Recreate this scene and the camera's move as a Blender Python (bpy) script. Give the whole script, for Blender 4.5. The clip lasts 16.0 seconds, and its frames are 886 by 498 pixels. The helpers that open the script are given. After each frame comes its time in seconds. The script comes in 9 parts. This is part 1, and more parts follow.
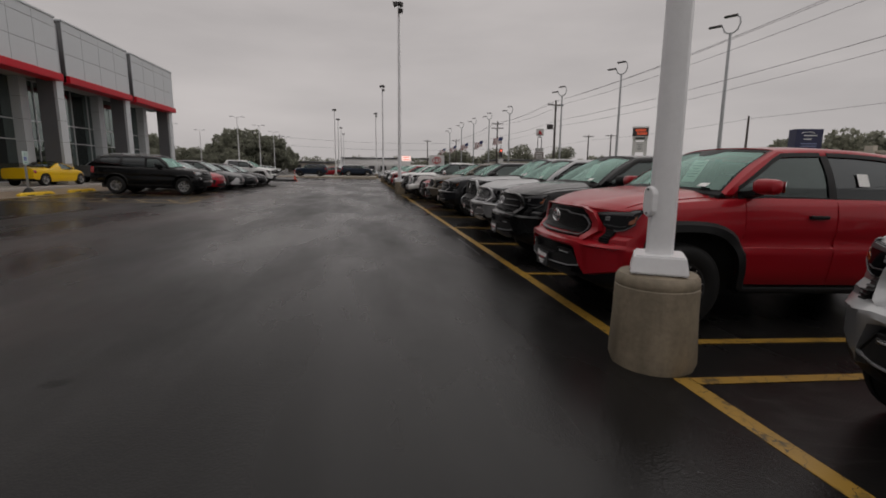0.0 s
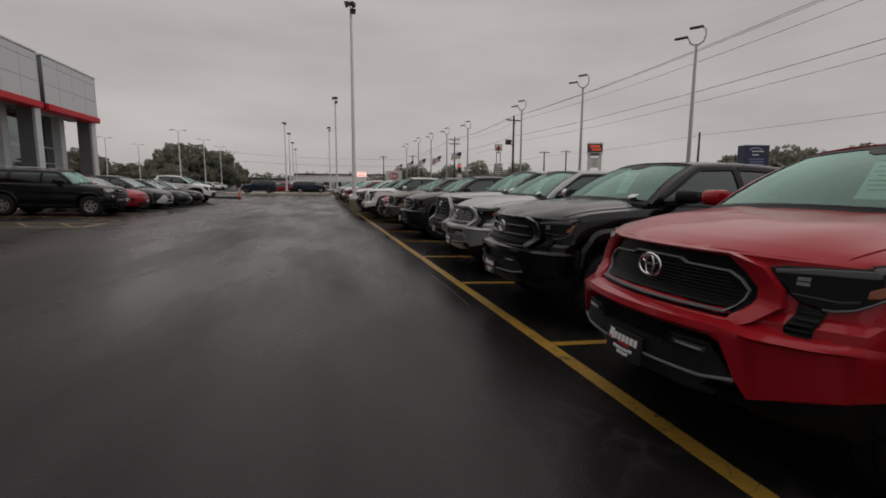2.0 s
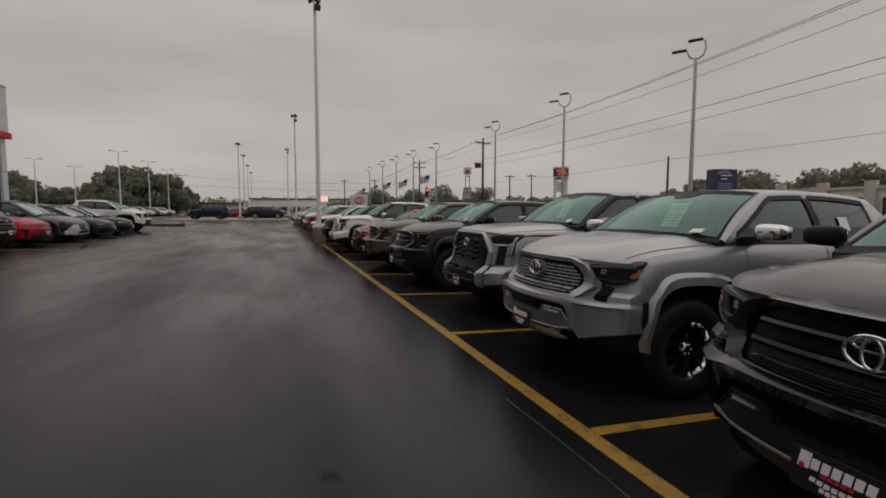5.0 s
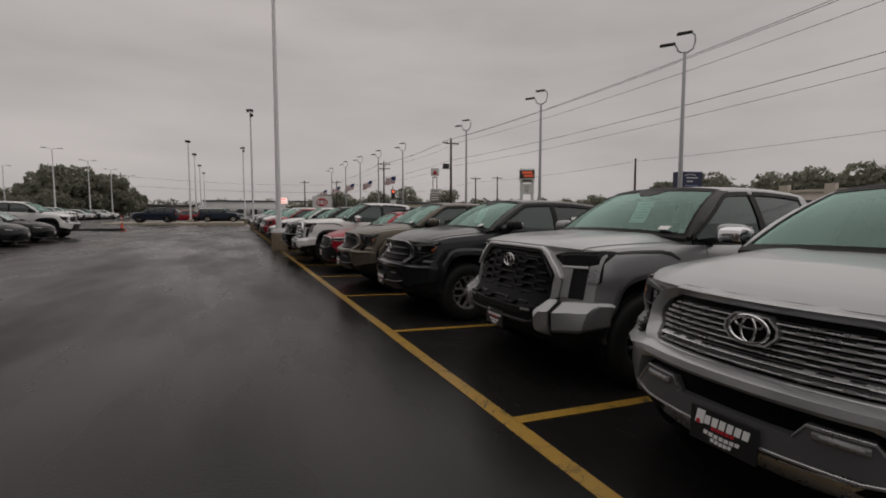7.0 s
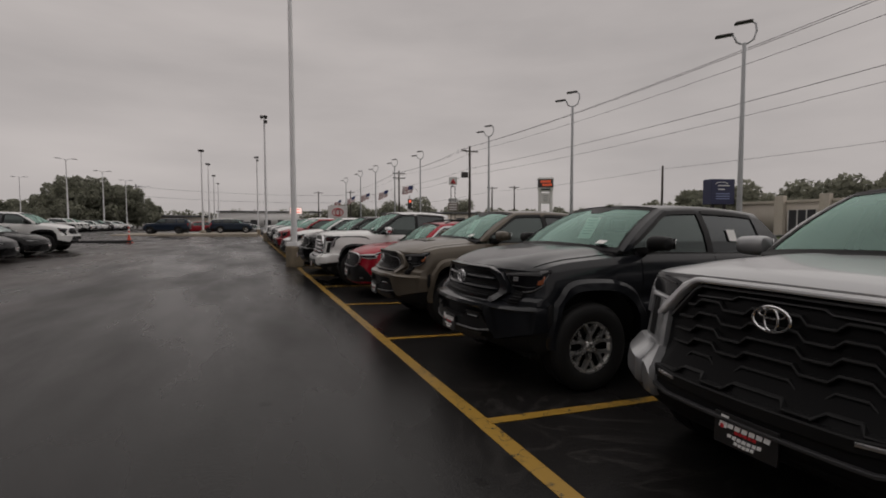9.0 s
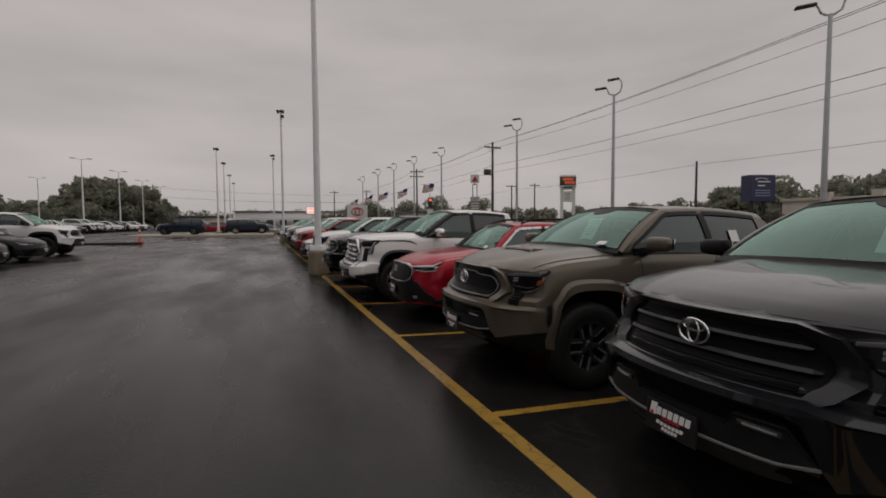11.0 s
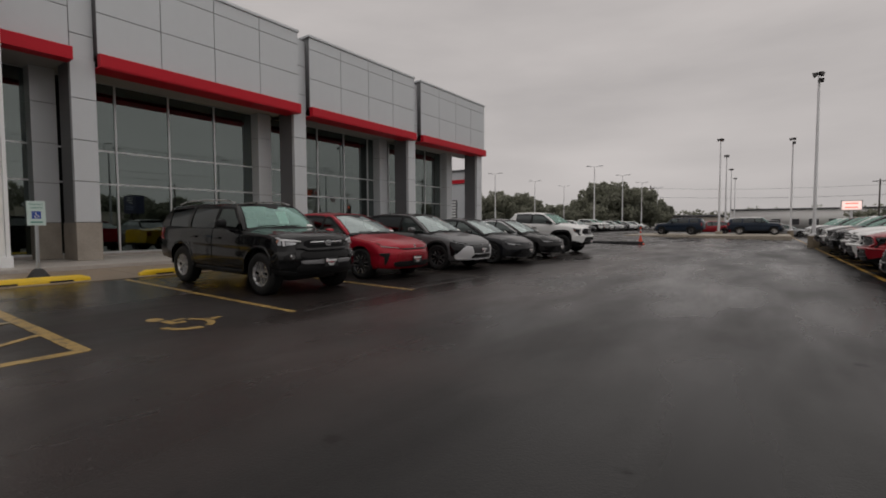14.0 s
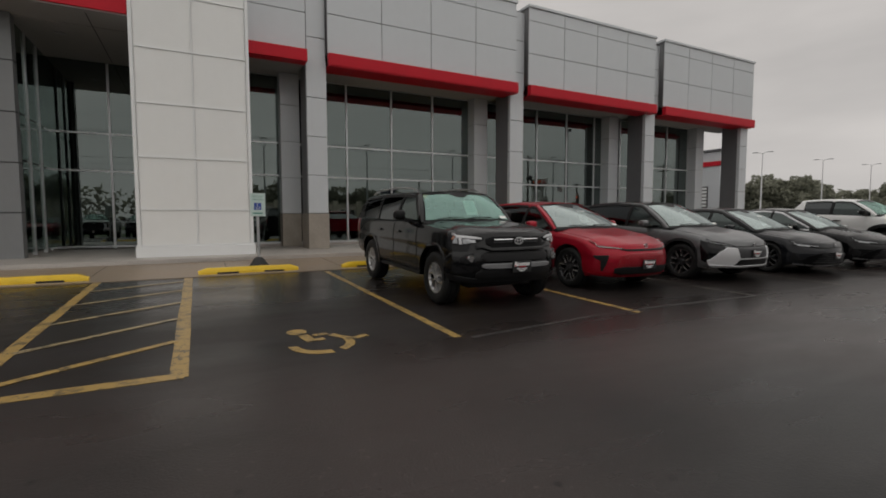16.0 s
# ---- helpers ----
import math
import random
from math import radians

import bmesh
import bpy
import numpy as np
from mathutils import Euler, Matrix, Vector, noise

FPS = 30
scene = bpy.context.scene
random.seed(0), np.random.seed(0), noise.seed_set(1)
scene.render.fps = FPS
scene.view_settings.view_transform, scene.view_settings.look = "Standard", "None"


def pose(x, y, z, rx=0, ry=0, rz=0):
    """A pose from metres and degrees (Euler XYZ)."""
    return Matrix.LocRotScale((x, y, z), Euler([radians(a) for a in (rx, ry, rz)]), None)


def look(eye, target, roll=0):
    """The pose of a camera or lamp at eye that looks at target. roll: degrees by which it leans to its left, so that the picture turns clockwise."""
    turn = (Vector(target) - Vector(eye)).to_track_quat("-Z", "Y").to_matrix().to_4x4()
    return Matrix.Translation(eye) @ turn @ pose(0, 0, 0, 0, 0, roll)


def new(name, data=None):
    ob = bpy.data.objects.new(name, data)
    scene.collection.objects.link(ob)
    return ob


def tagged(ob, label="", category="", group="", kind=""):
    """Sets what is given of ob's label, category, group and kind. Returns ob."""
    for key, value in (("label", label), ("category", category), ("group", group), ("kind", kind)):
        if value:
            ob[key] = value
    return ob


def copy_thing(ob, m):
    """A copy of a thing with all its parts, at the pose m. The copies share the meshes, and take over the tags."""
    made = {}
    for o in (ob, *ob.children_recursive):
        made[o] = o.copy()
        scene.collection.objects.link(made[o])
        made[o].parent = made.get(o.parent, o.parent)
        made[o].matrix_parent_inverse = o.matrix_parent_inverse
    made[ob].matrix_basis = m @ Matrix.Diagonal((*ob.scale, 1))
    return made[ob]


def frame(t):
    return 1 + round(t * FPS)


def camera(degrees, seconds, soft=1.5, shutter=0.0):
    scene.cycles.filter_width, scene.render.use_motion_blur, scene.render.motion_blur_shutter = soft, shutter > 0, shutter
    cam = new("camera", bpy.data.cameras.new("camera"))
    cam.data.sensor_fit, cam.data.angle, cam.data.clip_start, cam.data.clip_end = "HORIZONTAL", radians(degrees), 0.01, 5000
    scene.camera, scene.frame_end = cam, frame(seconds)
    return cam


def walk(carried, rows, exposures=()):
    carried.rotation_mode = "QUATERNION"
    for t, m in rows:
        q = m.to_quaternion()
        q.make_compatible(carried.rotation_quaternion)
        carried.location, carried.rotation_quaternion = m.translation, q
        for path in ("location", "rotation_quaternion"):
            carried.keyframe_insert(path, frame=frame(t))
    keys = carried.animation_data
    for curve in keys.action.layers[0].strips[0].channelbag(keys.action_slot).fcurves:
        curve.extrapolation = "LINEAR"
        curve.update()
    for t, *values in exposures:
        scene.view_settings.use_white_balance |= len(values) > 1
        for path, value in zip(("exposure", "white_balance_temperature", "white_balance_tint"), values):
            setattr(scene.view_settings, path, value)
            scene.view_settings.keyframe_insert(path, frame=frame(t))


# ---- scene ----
cam = camera(86.3, 16.0, soft=1.8)
METRES, EYE, TILT, LEAN, TURN = 20.2, 1.366, 0.0, 0.0, -8.2
ROWS = [
    (0.0, 0.0, 0.0, 0.0, 0.08, -9.47, -0.48),
    (0.5, -0.0024, 0.0299, 0.0011, -2.53, -8.69, -0.53),
    (1.0, -0.0027, 0.0629, -0.0002, -4.48, -8.46, -0.44),
    (1.5, -0.0076, 0.0953, -0.0008, -5.05, -8.15, -0.37),
    (2.0, -0.0086, 0.1258, -0.0018, -5.17, -7.52, -0.27),
    (2.5, -0.0151, 0.1579, -0.0002, -5.62, -6.87, -0.24),
    (3.0, -0.0186, 0.1892, 0.0005, -6.08, -6.14, -0.22),
    (3.5, -0.0246, 0.2232, 0.002, -7.48, -5.4, -0.23),
    (6.0, -0.0477, 0.3764, 0.0008, -11.41, -4.39, -0.02),
    (6.5, -0.0491, 0.4067, 0.0001, -12.81, -4.28, -0.04),
    (7.0, -0.0515, 0.4382, 0.0019, -14.55, -4.3, -0.01),
    (7.5, -0.0538, 0.4677, 0.0028, -14.98, -3.75, 0.03),
    (8.0, -0.0565, 0.4999, 0.0043, -15.19, -3.22, 0.04),
    (8.5, -0.0618, 0.5284, 0.0045, -14.01, -3.08, 0.04),
    (9.0, -0.0642, 0.5594, 0.0027, -13.11, -3.08, 0.13),
    (11.5, -0.094, 0.714, 0.0046, -10.77, -3.05, 0.32),
    (12.0, -0.1046, 0.743, 0.005, -9.48, -2.89, 0.31),
    (12.5, -0.1126, 0.7737, 0.0036, -5.41, -3.66, 0.28),
    (13.0, -0.1286, 0.8037, 0.003, 5.2, -4.4, 0.27),
    (13.5, -0.1432, 0.8278, 0.0015, 22.19, -3.86, 0.15),
    (14.0, -0.1656, 0.8506, 0.0022, 43.42, -2.86, 0.27),
    (14.5, -0.1842, 0.8717, 0.0025, 53.85, -3.2, 0.26),
    (15.0, -0.2037, 0.8944, 0.0042, 62.7, -2.97, 0.31),
    (15.5, -0.2281, 0.9144, 0.0048, 67.35, -3.61, 0.19),
    (16.0, -0.2503, 0.9357, 0.0034, 70.69, -3.91, 0.08),
]
walk(cam, [(t, pose(0, 0, EYE, TILT, LEAN, TURN) @ pose(METRES * x, METRES * y, METRES * z, 90 + pitch, roll, yaw)) for t, x, y, z, yaw, pitch, roll in ROWS],
     [(0, 0.0, 6500, 10), (3.5, -0.06, 6550, 10), (8.5, -0.08, 6600, 10.5), (12.5, -0.04, 6600, 11), (14.5, 0.1, 6500, 8.5), (16.0, 0.2, 6500, 6.5)])

# ---- world, light and exposure ----
world = bpy.data.worlds.new("overcast")
scene.world = world
world.use_nodes = True
wn, wl = world.node_tree.nodes, world.node_tree.links
wn.clear()
w_out = wn.new("ShaderNodeOutputWorld")
w_bg = wn.new("ShaderNodeBackground")
w_sky = wn.new("ShaderNodeTexSky")
w_sky.sky_type = "NISHITA"
w_sky.sun_disc = False
w_sky.sun_elevation = radians(74)
w_sky.sun_rotation = radians(115)
w_grey = wn.new("ShaderNodeHueSaturation")
w_grey.inputs["Saturation"].default_value = 0.0
w_co = wn.new("ShaderNodeTexCoord")
w_map = wn.new("ShaderNodeMapping")
w_map.inputs["Scale"].default_value = (1.2, 1.2, 5.0)
w_noise = wn.new("ShaderNodeTexNoise")
w_noise.inputs["Scale"].default_value = 1.6
w_noise.inputs["Detail"].default_value = 6.0
w_noise.inputs["Roughness"].default_value = 0.5
w_ramp = wn.new("ShaderNodeValToRGB")
w_ramp.color_ramp.elements[0].position = 0.30
w_ramp.color_ramp.elements[0].color = (0.86, 0.85, 0.85, 1)
w_ramp.color_ramp.elements[1].position = 0.72
w_ramp.color_ramp.elements[1].color = (1.12, 1.10, 1.09, 1)
w_cloud = wn.new("ShaderNodeMix")
w_cloud.data_type = "RGBA"
w_cloud.inputs[0].default_value = 0.90
w_cloud.inputs[7].default_value = (4.5, 4.25, 4.2, 1)
w_mul = wn.new("ShaderNodeMix")
w_mul.data_type = "RGBA"
w_mul.blend_type = "MULTIPLY"
w_mul.inputs[0].default_value = 1.0
wl.new(w_sky.outputs[0], w_grey.inputs["Color"])
wl.new(w_grey.outputs[0], w_cloud.inputs[6])
wl.new(w_co.outputs["Generated"], w_map.inputs[0])
wl.new(w_map.outputs[0], w_noise.inputs["Vector"])
wl.new(w_noise.outputs["Fac"], w_ramp.inputs[0])
wl.new(w_cloud.outputs[2], w_mul.inputs[6])
wl.new(w_ramp.outputs[0], w_mul.inputs[7])
wl.new(w_mul.outputs[2], w_bg.inputs[0])
w_bg.inputs[1].default_value = 0.105
wl.new(w_bg.outputs[0], w_out.inputs[0])

sun_data = bpy.data.lights.new("sun", "SUN")
sun_data.energy = 0.95
sun_data.angle = radians(120)
sun_data.color = (1.0, 0.97, 0.94)
sun = new("sun", sun_data)
sun.matrix_basis = look((0, 0, 60), (-16, -4, 0))
scene.view_settings.exposure = 0.0


# ---- materials ----
MATS = {}


def mat(name, color, rough=0.5, metal=0.0, var=0.12, scale=6.0, bump=0.0, bump_scale=60.0, coat=0.0, spec=0.5, rough_var=0.08, emit=None, strength=0.0):
    """A principled surface with colour change at two scales, uneven gloss and fine relief."""
    if name in MATS:
        return MATS[name]
    m = bpy.data.materials.new(name)
    m.use_nodes = True
    nt, ln = m.node_tree.nodes, m.node_tree.links
    b = nt["Principled BSDF"]
    co = nt.new("ShaderNodeTexCoord")
    n1 = nt.new("ShaderNodeTexNoise")
    n1.inputs["Scale"].default_value = scale
    n1.inputs["Detail"].default_value = 5
    n2 = nt.new("ShaderNodeTexNoise")
    n2.inputs["Scale"].default_value = scale * 9
    n2.inputs["Detail"].default_value = 3
    mixn = nt.new("ShaderNodeMix")
    mixn.inputs[0].default_value = 0.4
    ln.new(co.outputs["Object"], n1.inputs["Vector"])
    ln.new(co.outputs["Object"], n2.inputs["Vector"])
    ln.new(n1.outputs["Fac"], mixn.inputs[2])
    ln.new(n2.outputs["Fac"], mixn.inputs[3])
    mr = nt.new("ShaderNodeMapRange")
    mr.inputs["From Min"].default_value, mr.inputs["From Max"].default_value = 0.3, 0.7
    mr.inputs["To Min"].default_value, mr.inputs["To Max"].default_value = 1 - var, 1 + var
    ln.new(mixn.outputs[0], mr.inputs["Value"])
    mul = nt.new("ShaderNodeMix")
    mul.data_type, mul.blend_type = "RGBA", "MULTIPLY"
    mul.inputs[0].default_value = 1.0
    mul.inputs[6].default_value = (*color, 1)
    ln.new(mr.outputs[0], mul.inputs[7])
    ln.new(mul.outputs[2], b.inputs["Base Color"])
    rr = nt.new("ShaderNodeMapRange")
    rr.inputs["From Min"].default_value, rr.inputs["From Max"].default_value = 0.3, 0.7
    rr.inputs["To Min"].default_value, rr.inputs["To Max"].default_value = max(0.02, rough - rough_var), min(1, rough + rough_var)
    ln.new(mixn.outputs[0], rr.inputs["Value"])
    ln.new(rr.outputs[0], b.inputs["Roughness"])
    b.inputs["Metallic"].default_value = metal
    b.inputs["Coat Weight"].default_value = coat
    b.inputs["Coat Roughness"].default_value = 0.035
    b.inputs["Specular IOR Level"].default_value = spec
    if bump:
        n3 = nt.new("ShaderNodeTexNoise")
        n3.inputs["Scale"].default_value = bump_scale
        n3.inputs["Detail"].default_value = 4
        bp = nt.new("ShaderNodeBump")
        bp.inputs["Strength"].default_value = bump
        bp.inputs["Distance"].default_value = 0.01
        ln.new(co.outputs["Object"], n3.inputs["Vector"])
        ln.new(n3.outputs["Fac"], bp.inputs["Height"])
        ln.new(bp.outputs[0], b.inputs["Normal"])
    if emit:
        b.inputs["Emission Color"].default_value = (*emit, 1)
        b.inputs["Emission Strength"].default_value = strength
    MATS[name] = m
    return m


def glass(name, tint, gloss, gloss_tint=(0.85, 0.97, 0.93), rough=0.03):
    """Tinted pane: see-through tint under a mirror film that grows at a glancing angle."""
    if name in MATS:
        return MATS[name]
    m = bpy.data.materials.new(name)
    m.use_nodes = True
    nt, ln = m.node_tree.nodes, m.node_tree.links
    nt.clear()
    o = nt.new("ShaderNodeOutputMaterial")
    tr = nt.new("ShaderNodeBsdfTransparent")
    tr.inputs[0].default_value = (*tint, 1)
    gl = nt.new("ShaderNodeBsdfGlossy")
    gl.inputs["Color"].default_value = (*gloss_tint, 1)
    gl.inputs["Roughness"].default_value = rough
    lw = nt.new("ShaderNodeLayerWeight")
    lw.inputs[0].default_value = 0.5
    fr = nt.new("ShaderNodeMath")
    fr.operation = "POWER"
    fr.inputs[1].default_value = 4.0
    ln.new(lw.outputs["Facing"], fr.inputs[0])
    ad = nt.new("ShaderNodeMath")
    ad.operation = "MULTIPLY_ADD"
    ad.use_clamp = True
    ad.inputs[1].default_value = 0.8
    ad.inputs[2].default_value = gloss + 0.04
    mx = nt.new("ShaderNodeMixShader")
    ln.new(fr.outputs[0], ad.inputs[0])
    ln.new(ad.outputs[0], mx.inputs[0])
    ln.new(tr.outputs[0], mx.inputs[1])
    ln.new(gl.outputs[0], mx.inputs[2])
    ln.new(mx.outputs[0], o.inputs[0])
    MATS[name] = m
    return m


def wet_asphalt():
    m = bpy.data.materials.new("wet_asphalt")
    m.use_nodes = True
    nt, ln = m.node_tree.nodes, m.node_tree.links
    b = nt["Principled BSDF"]
    co = nt.new("ShaderNodeTexCoord")
    mp = nt.new("ShaderNodeMapping")
    mp.inputs["Scale"].default_value = (0.55, 0.16, 1)
    wet = nt.new("ShaderNodeTexNoise")
    wet.inputs["Scale"].default_value = 1.0
    wet.inputs["Detail"].default_value = 6
    wet.inputs["Roughness"].default_value = 0.55
    grain = nt.new("ShaderNodeTexNoise")
    grain.inputs["Scale"].default_value = 65
    grain.inputs["Detail"].default_value = 4
    patch = nt.new("ShaderNodeTexNoise")
    patch.inputs["Scale"].default_value = 0.35
    patch.inputs["Detail"].default_value = 7
    ln.new(co.outputs["Object"], mp.inputs[0])
    ln.new(mp.outputs[0], wet.inputs["Vector"])
    ln.new(co.outputs["Object"], grain.inputs["Vector"])
    ln.new(co.outputs["Object"], patch.inputs["Vector"])
    cr = nt.new("ShaderNodeValToRGB")
    cr.color_ramp.elements[0].position, cr.color_ramp.elements[1].position = 0.3, 0.7
    cr.color_ramp.elements[0].color = (0.0035, 0.0034, 0.0034, 1)
    cr.color_ramp.elements[1].color = (0.0125, 0.0118, 0.0114, 1)
    mixf = nt.new("ShaderNodeMix")
    mixf.inputs[0].default_value = 0.35
    ln.new(patch.outputs["Fac"], mixf.inputs[2])
    ln.new(grain.outputs["Fac"], mixf.inputs[3])
    ln.new(mixf.outputs[0], cr.inputs[0])
    # an older, greyer coat of asphalt before the building, with an uneven edge
    sep = nt.new("ShaderNodeSeparateXYZ")
    ln.new(co.outputs["Object"], sep.inputs[0])
    edge = nt.new("ShaderNodeMath")
    edge.operation = "MULTIPLY_ADD"
    edge.inputs[1].default_value = 9.0
    ln.new(patch.outputs["Fac"], edge.inputs[0])
    ln.new(sep.outputs["X"], edge.inputs[2])
    old = nt.new("ShaderNodeMapRange")
    old.interpolation_type = "SMOOTHSTEP"
    old.inputs["From Min"].default_value, old.inputs["From Max"].default_value = 2.5, -2.5
    ln.new(edge.outputs[0], old.inputs["Value"])
    grey = nt.new("ShaderNodeMix")
    grey.data_type, grey.blend_type = "RGBA", "ADD"
    grey.inputs[7].default_value = (0.038, 0.029, 0.0268, 1)
    ln.new(old.outputs[0], grey.inputs[0])
    ln.new(cr.outputs[0], grey.inputs[6])
    # the asphalt darkens smoothly with x, towards and under the display row
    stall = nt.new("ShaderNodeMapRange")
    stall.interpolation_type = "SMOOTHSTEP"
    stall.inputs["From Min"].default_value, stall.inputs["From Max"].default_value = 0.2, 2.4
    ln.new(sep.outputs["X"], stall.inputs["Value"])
    row_tone = nt.new("ShaderNodeMix")
    row_tone.data_type = "RGBA"
    row_tone.inputs[7].default_value = (0.013, 0.012, 0.0117, 1)
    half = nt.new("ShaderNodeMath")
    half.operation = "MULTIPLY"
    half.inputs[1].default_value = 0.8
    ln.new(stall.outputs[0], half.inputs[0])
    ln.new(half.outputs[0], row_tone.inputs[0])
    ln.new(grey.outputs[2], row_tone.inputs[6])
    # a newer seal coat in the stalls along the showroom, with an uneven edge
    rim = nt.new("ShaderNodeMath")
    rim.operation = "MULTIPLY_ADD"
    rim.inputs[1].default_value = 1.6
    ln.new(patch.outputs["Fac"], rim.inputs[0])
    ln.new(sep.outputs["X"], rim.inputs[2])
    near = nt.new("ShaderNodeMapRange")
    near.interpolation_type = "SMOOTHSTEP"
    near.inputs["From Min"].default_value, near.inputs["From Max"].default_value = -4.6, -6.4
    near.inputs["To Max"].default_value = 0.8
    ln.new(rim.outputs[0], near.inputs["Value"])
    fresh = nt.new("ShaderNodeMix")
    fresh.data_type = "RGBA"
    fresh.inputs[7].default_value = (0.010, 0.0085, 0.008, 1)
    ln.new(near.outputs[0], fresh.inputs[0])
    ln.new(row_tone.outputs[2], fresh.inputs[6])
    # winding tide marks of puddles, faint in the aisle and clearer in the stalls
    tide = nt.new("ShaderNodeTexNoise")
    tide.inputs["Scale"].default_value = 0.75
    tide.inputs["Detail"].default_value = 3
    tide.inputs["Distortion"].default_value = 1.6
    ln.new(co.outputs["Object"], tide.inputs["Vector"])
    level = nt.new("ShaderNodeMath")
    level.operation = "PINGPONG"
    level.inputs[1].default_value = 0.09
    ln.new(tide.outputs["Fac"], level.inputs[0])
    mark = nt.new("ShaderNodeMapRange")
    mark.interpolation_type = "SMOOTHSTEP"
    mark.inputs["From Min"].default_value, mark.inputs["From Max"].default_value = 0.06, 0.09
    ln.new(level.outputs[0], mark.inputs["Value"])
    broken = nt.new("ShaderNodeMapRange")
    broken.inputs["From Min"].default_value, broken.inputs["From Max"].default_value = 0.45, 0.65
    ln.new(wet.outputs["Fac"], broken.inputs["Value"])
    where = nt.new("ShaderNodeMapRange")
    where.inputs["To Min"].default_value, where.inputs["To Max"].default_value = 0.2, 1.0
    ln.new(stall.outputs[0], where.inputs["Value"])
    mark2, mark3 = nt.new("ShaderNodeMath"), nt.new("ShaderNodeMath")
    mark2.operation = mark3.operation = "MULTIPLY"
    ln.new(mark.outputs[0], mark2.inputs[0])
    ln.new(broken.outputs[0], mark2.inputs[1])
    ln.new(mark2.outputs[0], mark3.inputs[0])
    ln.new(where.outputs[0], mark3.inputs[1])
    # pale reflections off the wet rims, painted into the base colour
    wet_pale = nt.new("ShaderNodeMix")
    wet_pale.data_type, wet_pale.blend_type = "RGBA", "ADD"
    wet_pale.inputs[7].default_value = (0.020, 0.0185, 0.0175, 1)
    ln.new(mark3.outputs[0], wet_pale.inputs[0])
    ln.new(fresh.outputs[2], wet_pale.inputs[6])
    # scattered small dark pits and pale flecks
    vo = nt.new("ShaderNodeTexVoronoi")
    vo.inputs["Scale"].default_value = 2.6
    ln.new(co.outputs["Object"], vo.inputs["Vector"])
    pit = nt.new("ShaderNodeMapRange")
    pit.inputs["From Min"].default_value, pit.inputs["From Max"].default_value = 0.03, 0.09
    pit.inputs["To Min"].default_value, pit.inputs["To Max"].default_value = 0.35, 1.0
    ln.new(vo.outputs["Distance"], pit.inputs["Value"])
    flecks = nt.new("ShaderNodeTexNoise")
    flecks.inputs["Scale"].default_value = 24
    flecks.inputs["Detail"].default_value = 2
    ln.new(co.outputs["Object"], flecks.inputs["Vector"])
    fl = nt.new("ShaderNodeMapRange")
    fl.inputs["From Min"].default_value, fl.inputs["From Max"].default_value = 0.66, 0.74
    fl.inputs["To Min"].default_value, fl.inputs["To Max"].default_value = 1.0, 1.7
    ln.new(flecks.outputs["Fac"], fl.inputs["Value"])
    # dark oil spots of uneven size, in some cells only
    warp = nt.new("ShaderNodeVectorMath")
    warp.operation = "MULTIPLY_ADD"
    warp.inputs[1].default_value = (0.35, 0.35, 0)
    ln.new(patch.outputs["Color"], warp.inputs[0])
    ln.new(co.outputs["Object"], warp.inputs[2])
    oil = nt.new("ShaderNodeTexVoronoi")
    oil.inputs["Scale"].default_value = 1.7
    ln.new(warp.outputs[0], oil.inputs["Vector"])
    some = nt.new("ShaderNodeSeparateColor")
    ln.new(oil.outputs["Color"], some.inputs[0])
    size = nt.new("ShaderNodeMapRange")
    size.inputs["From Min"].default_value, size.inputs["From Max"].default_value = 0.55, 1.0
    size.inputs["To Min"].default_value, size.inputs["To Max"].default_value = 0.0, 0.17
    ln.new(some.outputs[0], size.inputs["Value"])
    ragged = nt.new("ShaderNodeMath")
    ragged.operation = "MULTIPLY_ADD"
    ragged.inputs[1].default_value = 0.16
    ln.new(flecks.outputs["Fac"], ragged.inputs[0])
    ln.new(oil.outputs["Distance"], ragged.inputs[2])
    gap_ = nt.new("ShaderNodeMath")
    gap_.operation = "SUBTRACT"
    ln.new(ragged.outputs[0], gap_.inputs[0])
    ln.new(size.outputs[0], gap_.inputs[1])
    spots = nt.new("ShaderNodeMapRange")
    spots.interpolation_type = "SMOOTHSTEP"
    spots.inputs["From Min"].default_value, spots.inputs["From Max"].default_value = 0.0, 0.1
    spots.inputs["To Min"].default_value, spots.inputs["To Max"].default_value = 0.45, 1.0
    ln.new(gap_.outputs[0], spots.inputs["Value"])
    both_ = nt.new("ShaderNodeMath")
    both_.operation = "MULTIPLY"
    ln.new(pit.outputs[0], both_.inputs[0])
    ln.new(fl.outputs[0], both_.inputs[1])
    spot = nt.new("ShaderNodeMix")
    spot.data_type, spot.blend_type = "RGBA", "MULTIPLY"
    spot.inputs[0].default_value = 1.0
    ln.new(wet_pale.outputs[2], spot.inputs[6])
    ln.new(both_.outputs[0], spot.inputs[7])
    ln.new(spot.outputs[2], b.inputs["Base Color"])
    gloss = nt.new("ShaderNodeMapRange")
    gloss.inputs["To Min"].default_value, gloss.inputs["To Max"].default_value = 0.24, 0.10
    ln.new(stall.outputs[0], gloss.inputs["Value"])
    # dull streaks along the aisle, where tyres have dried the surface
    lane = nt.new("ShaderNodeMapping")
    lane.inputs["Scale"].default_value = (0.75, 0.11, 1)
    lane.inputs["Rotation"].default_value = (0, 0, 0.12)
    drag = nt.new("ShaderNodeTexNoise")
    drag.inputs["Scale"].default_value = 1.3
    drag.inputs["Detail"].default_value = 5
    ln.new(co.outputs["Object"], lane.inputs[0])
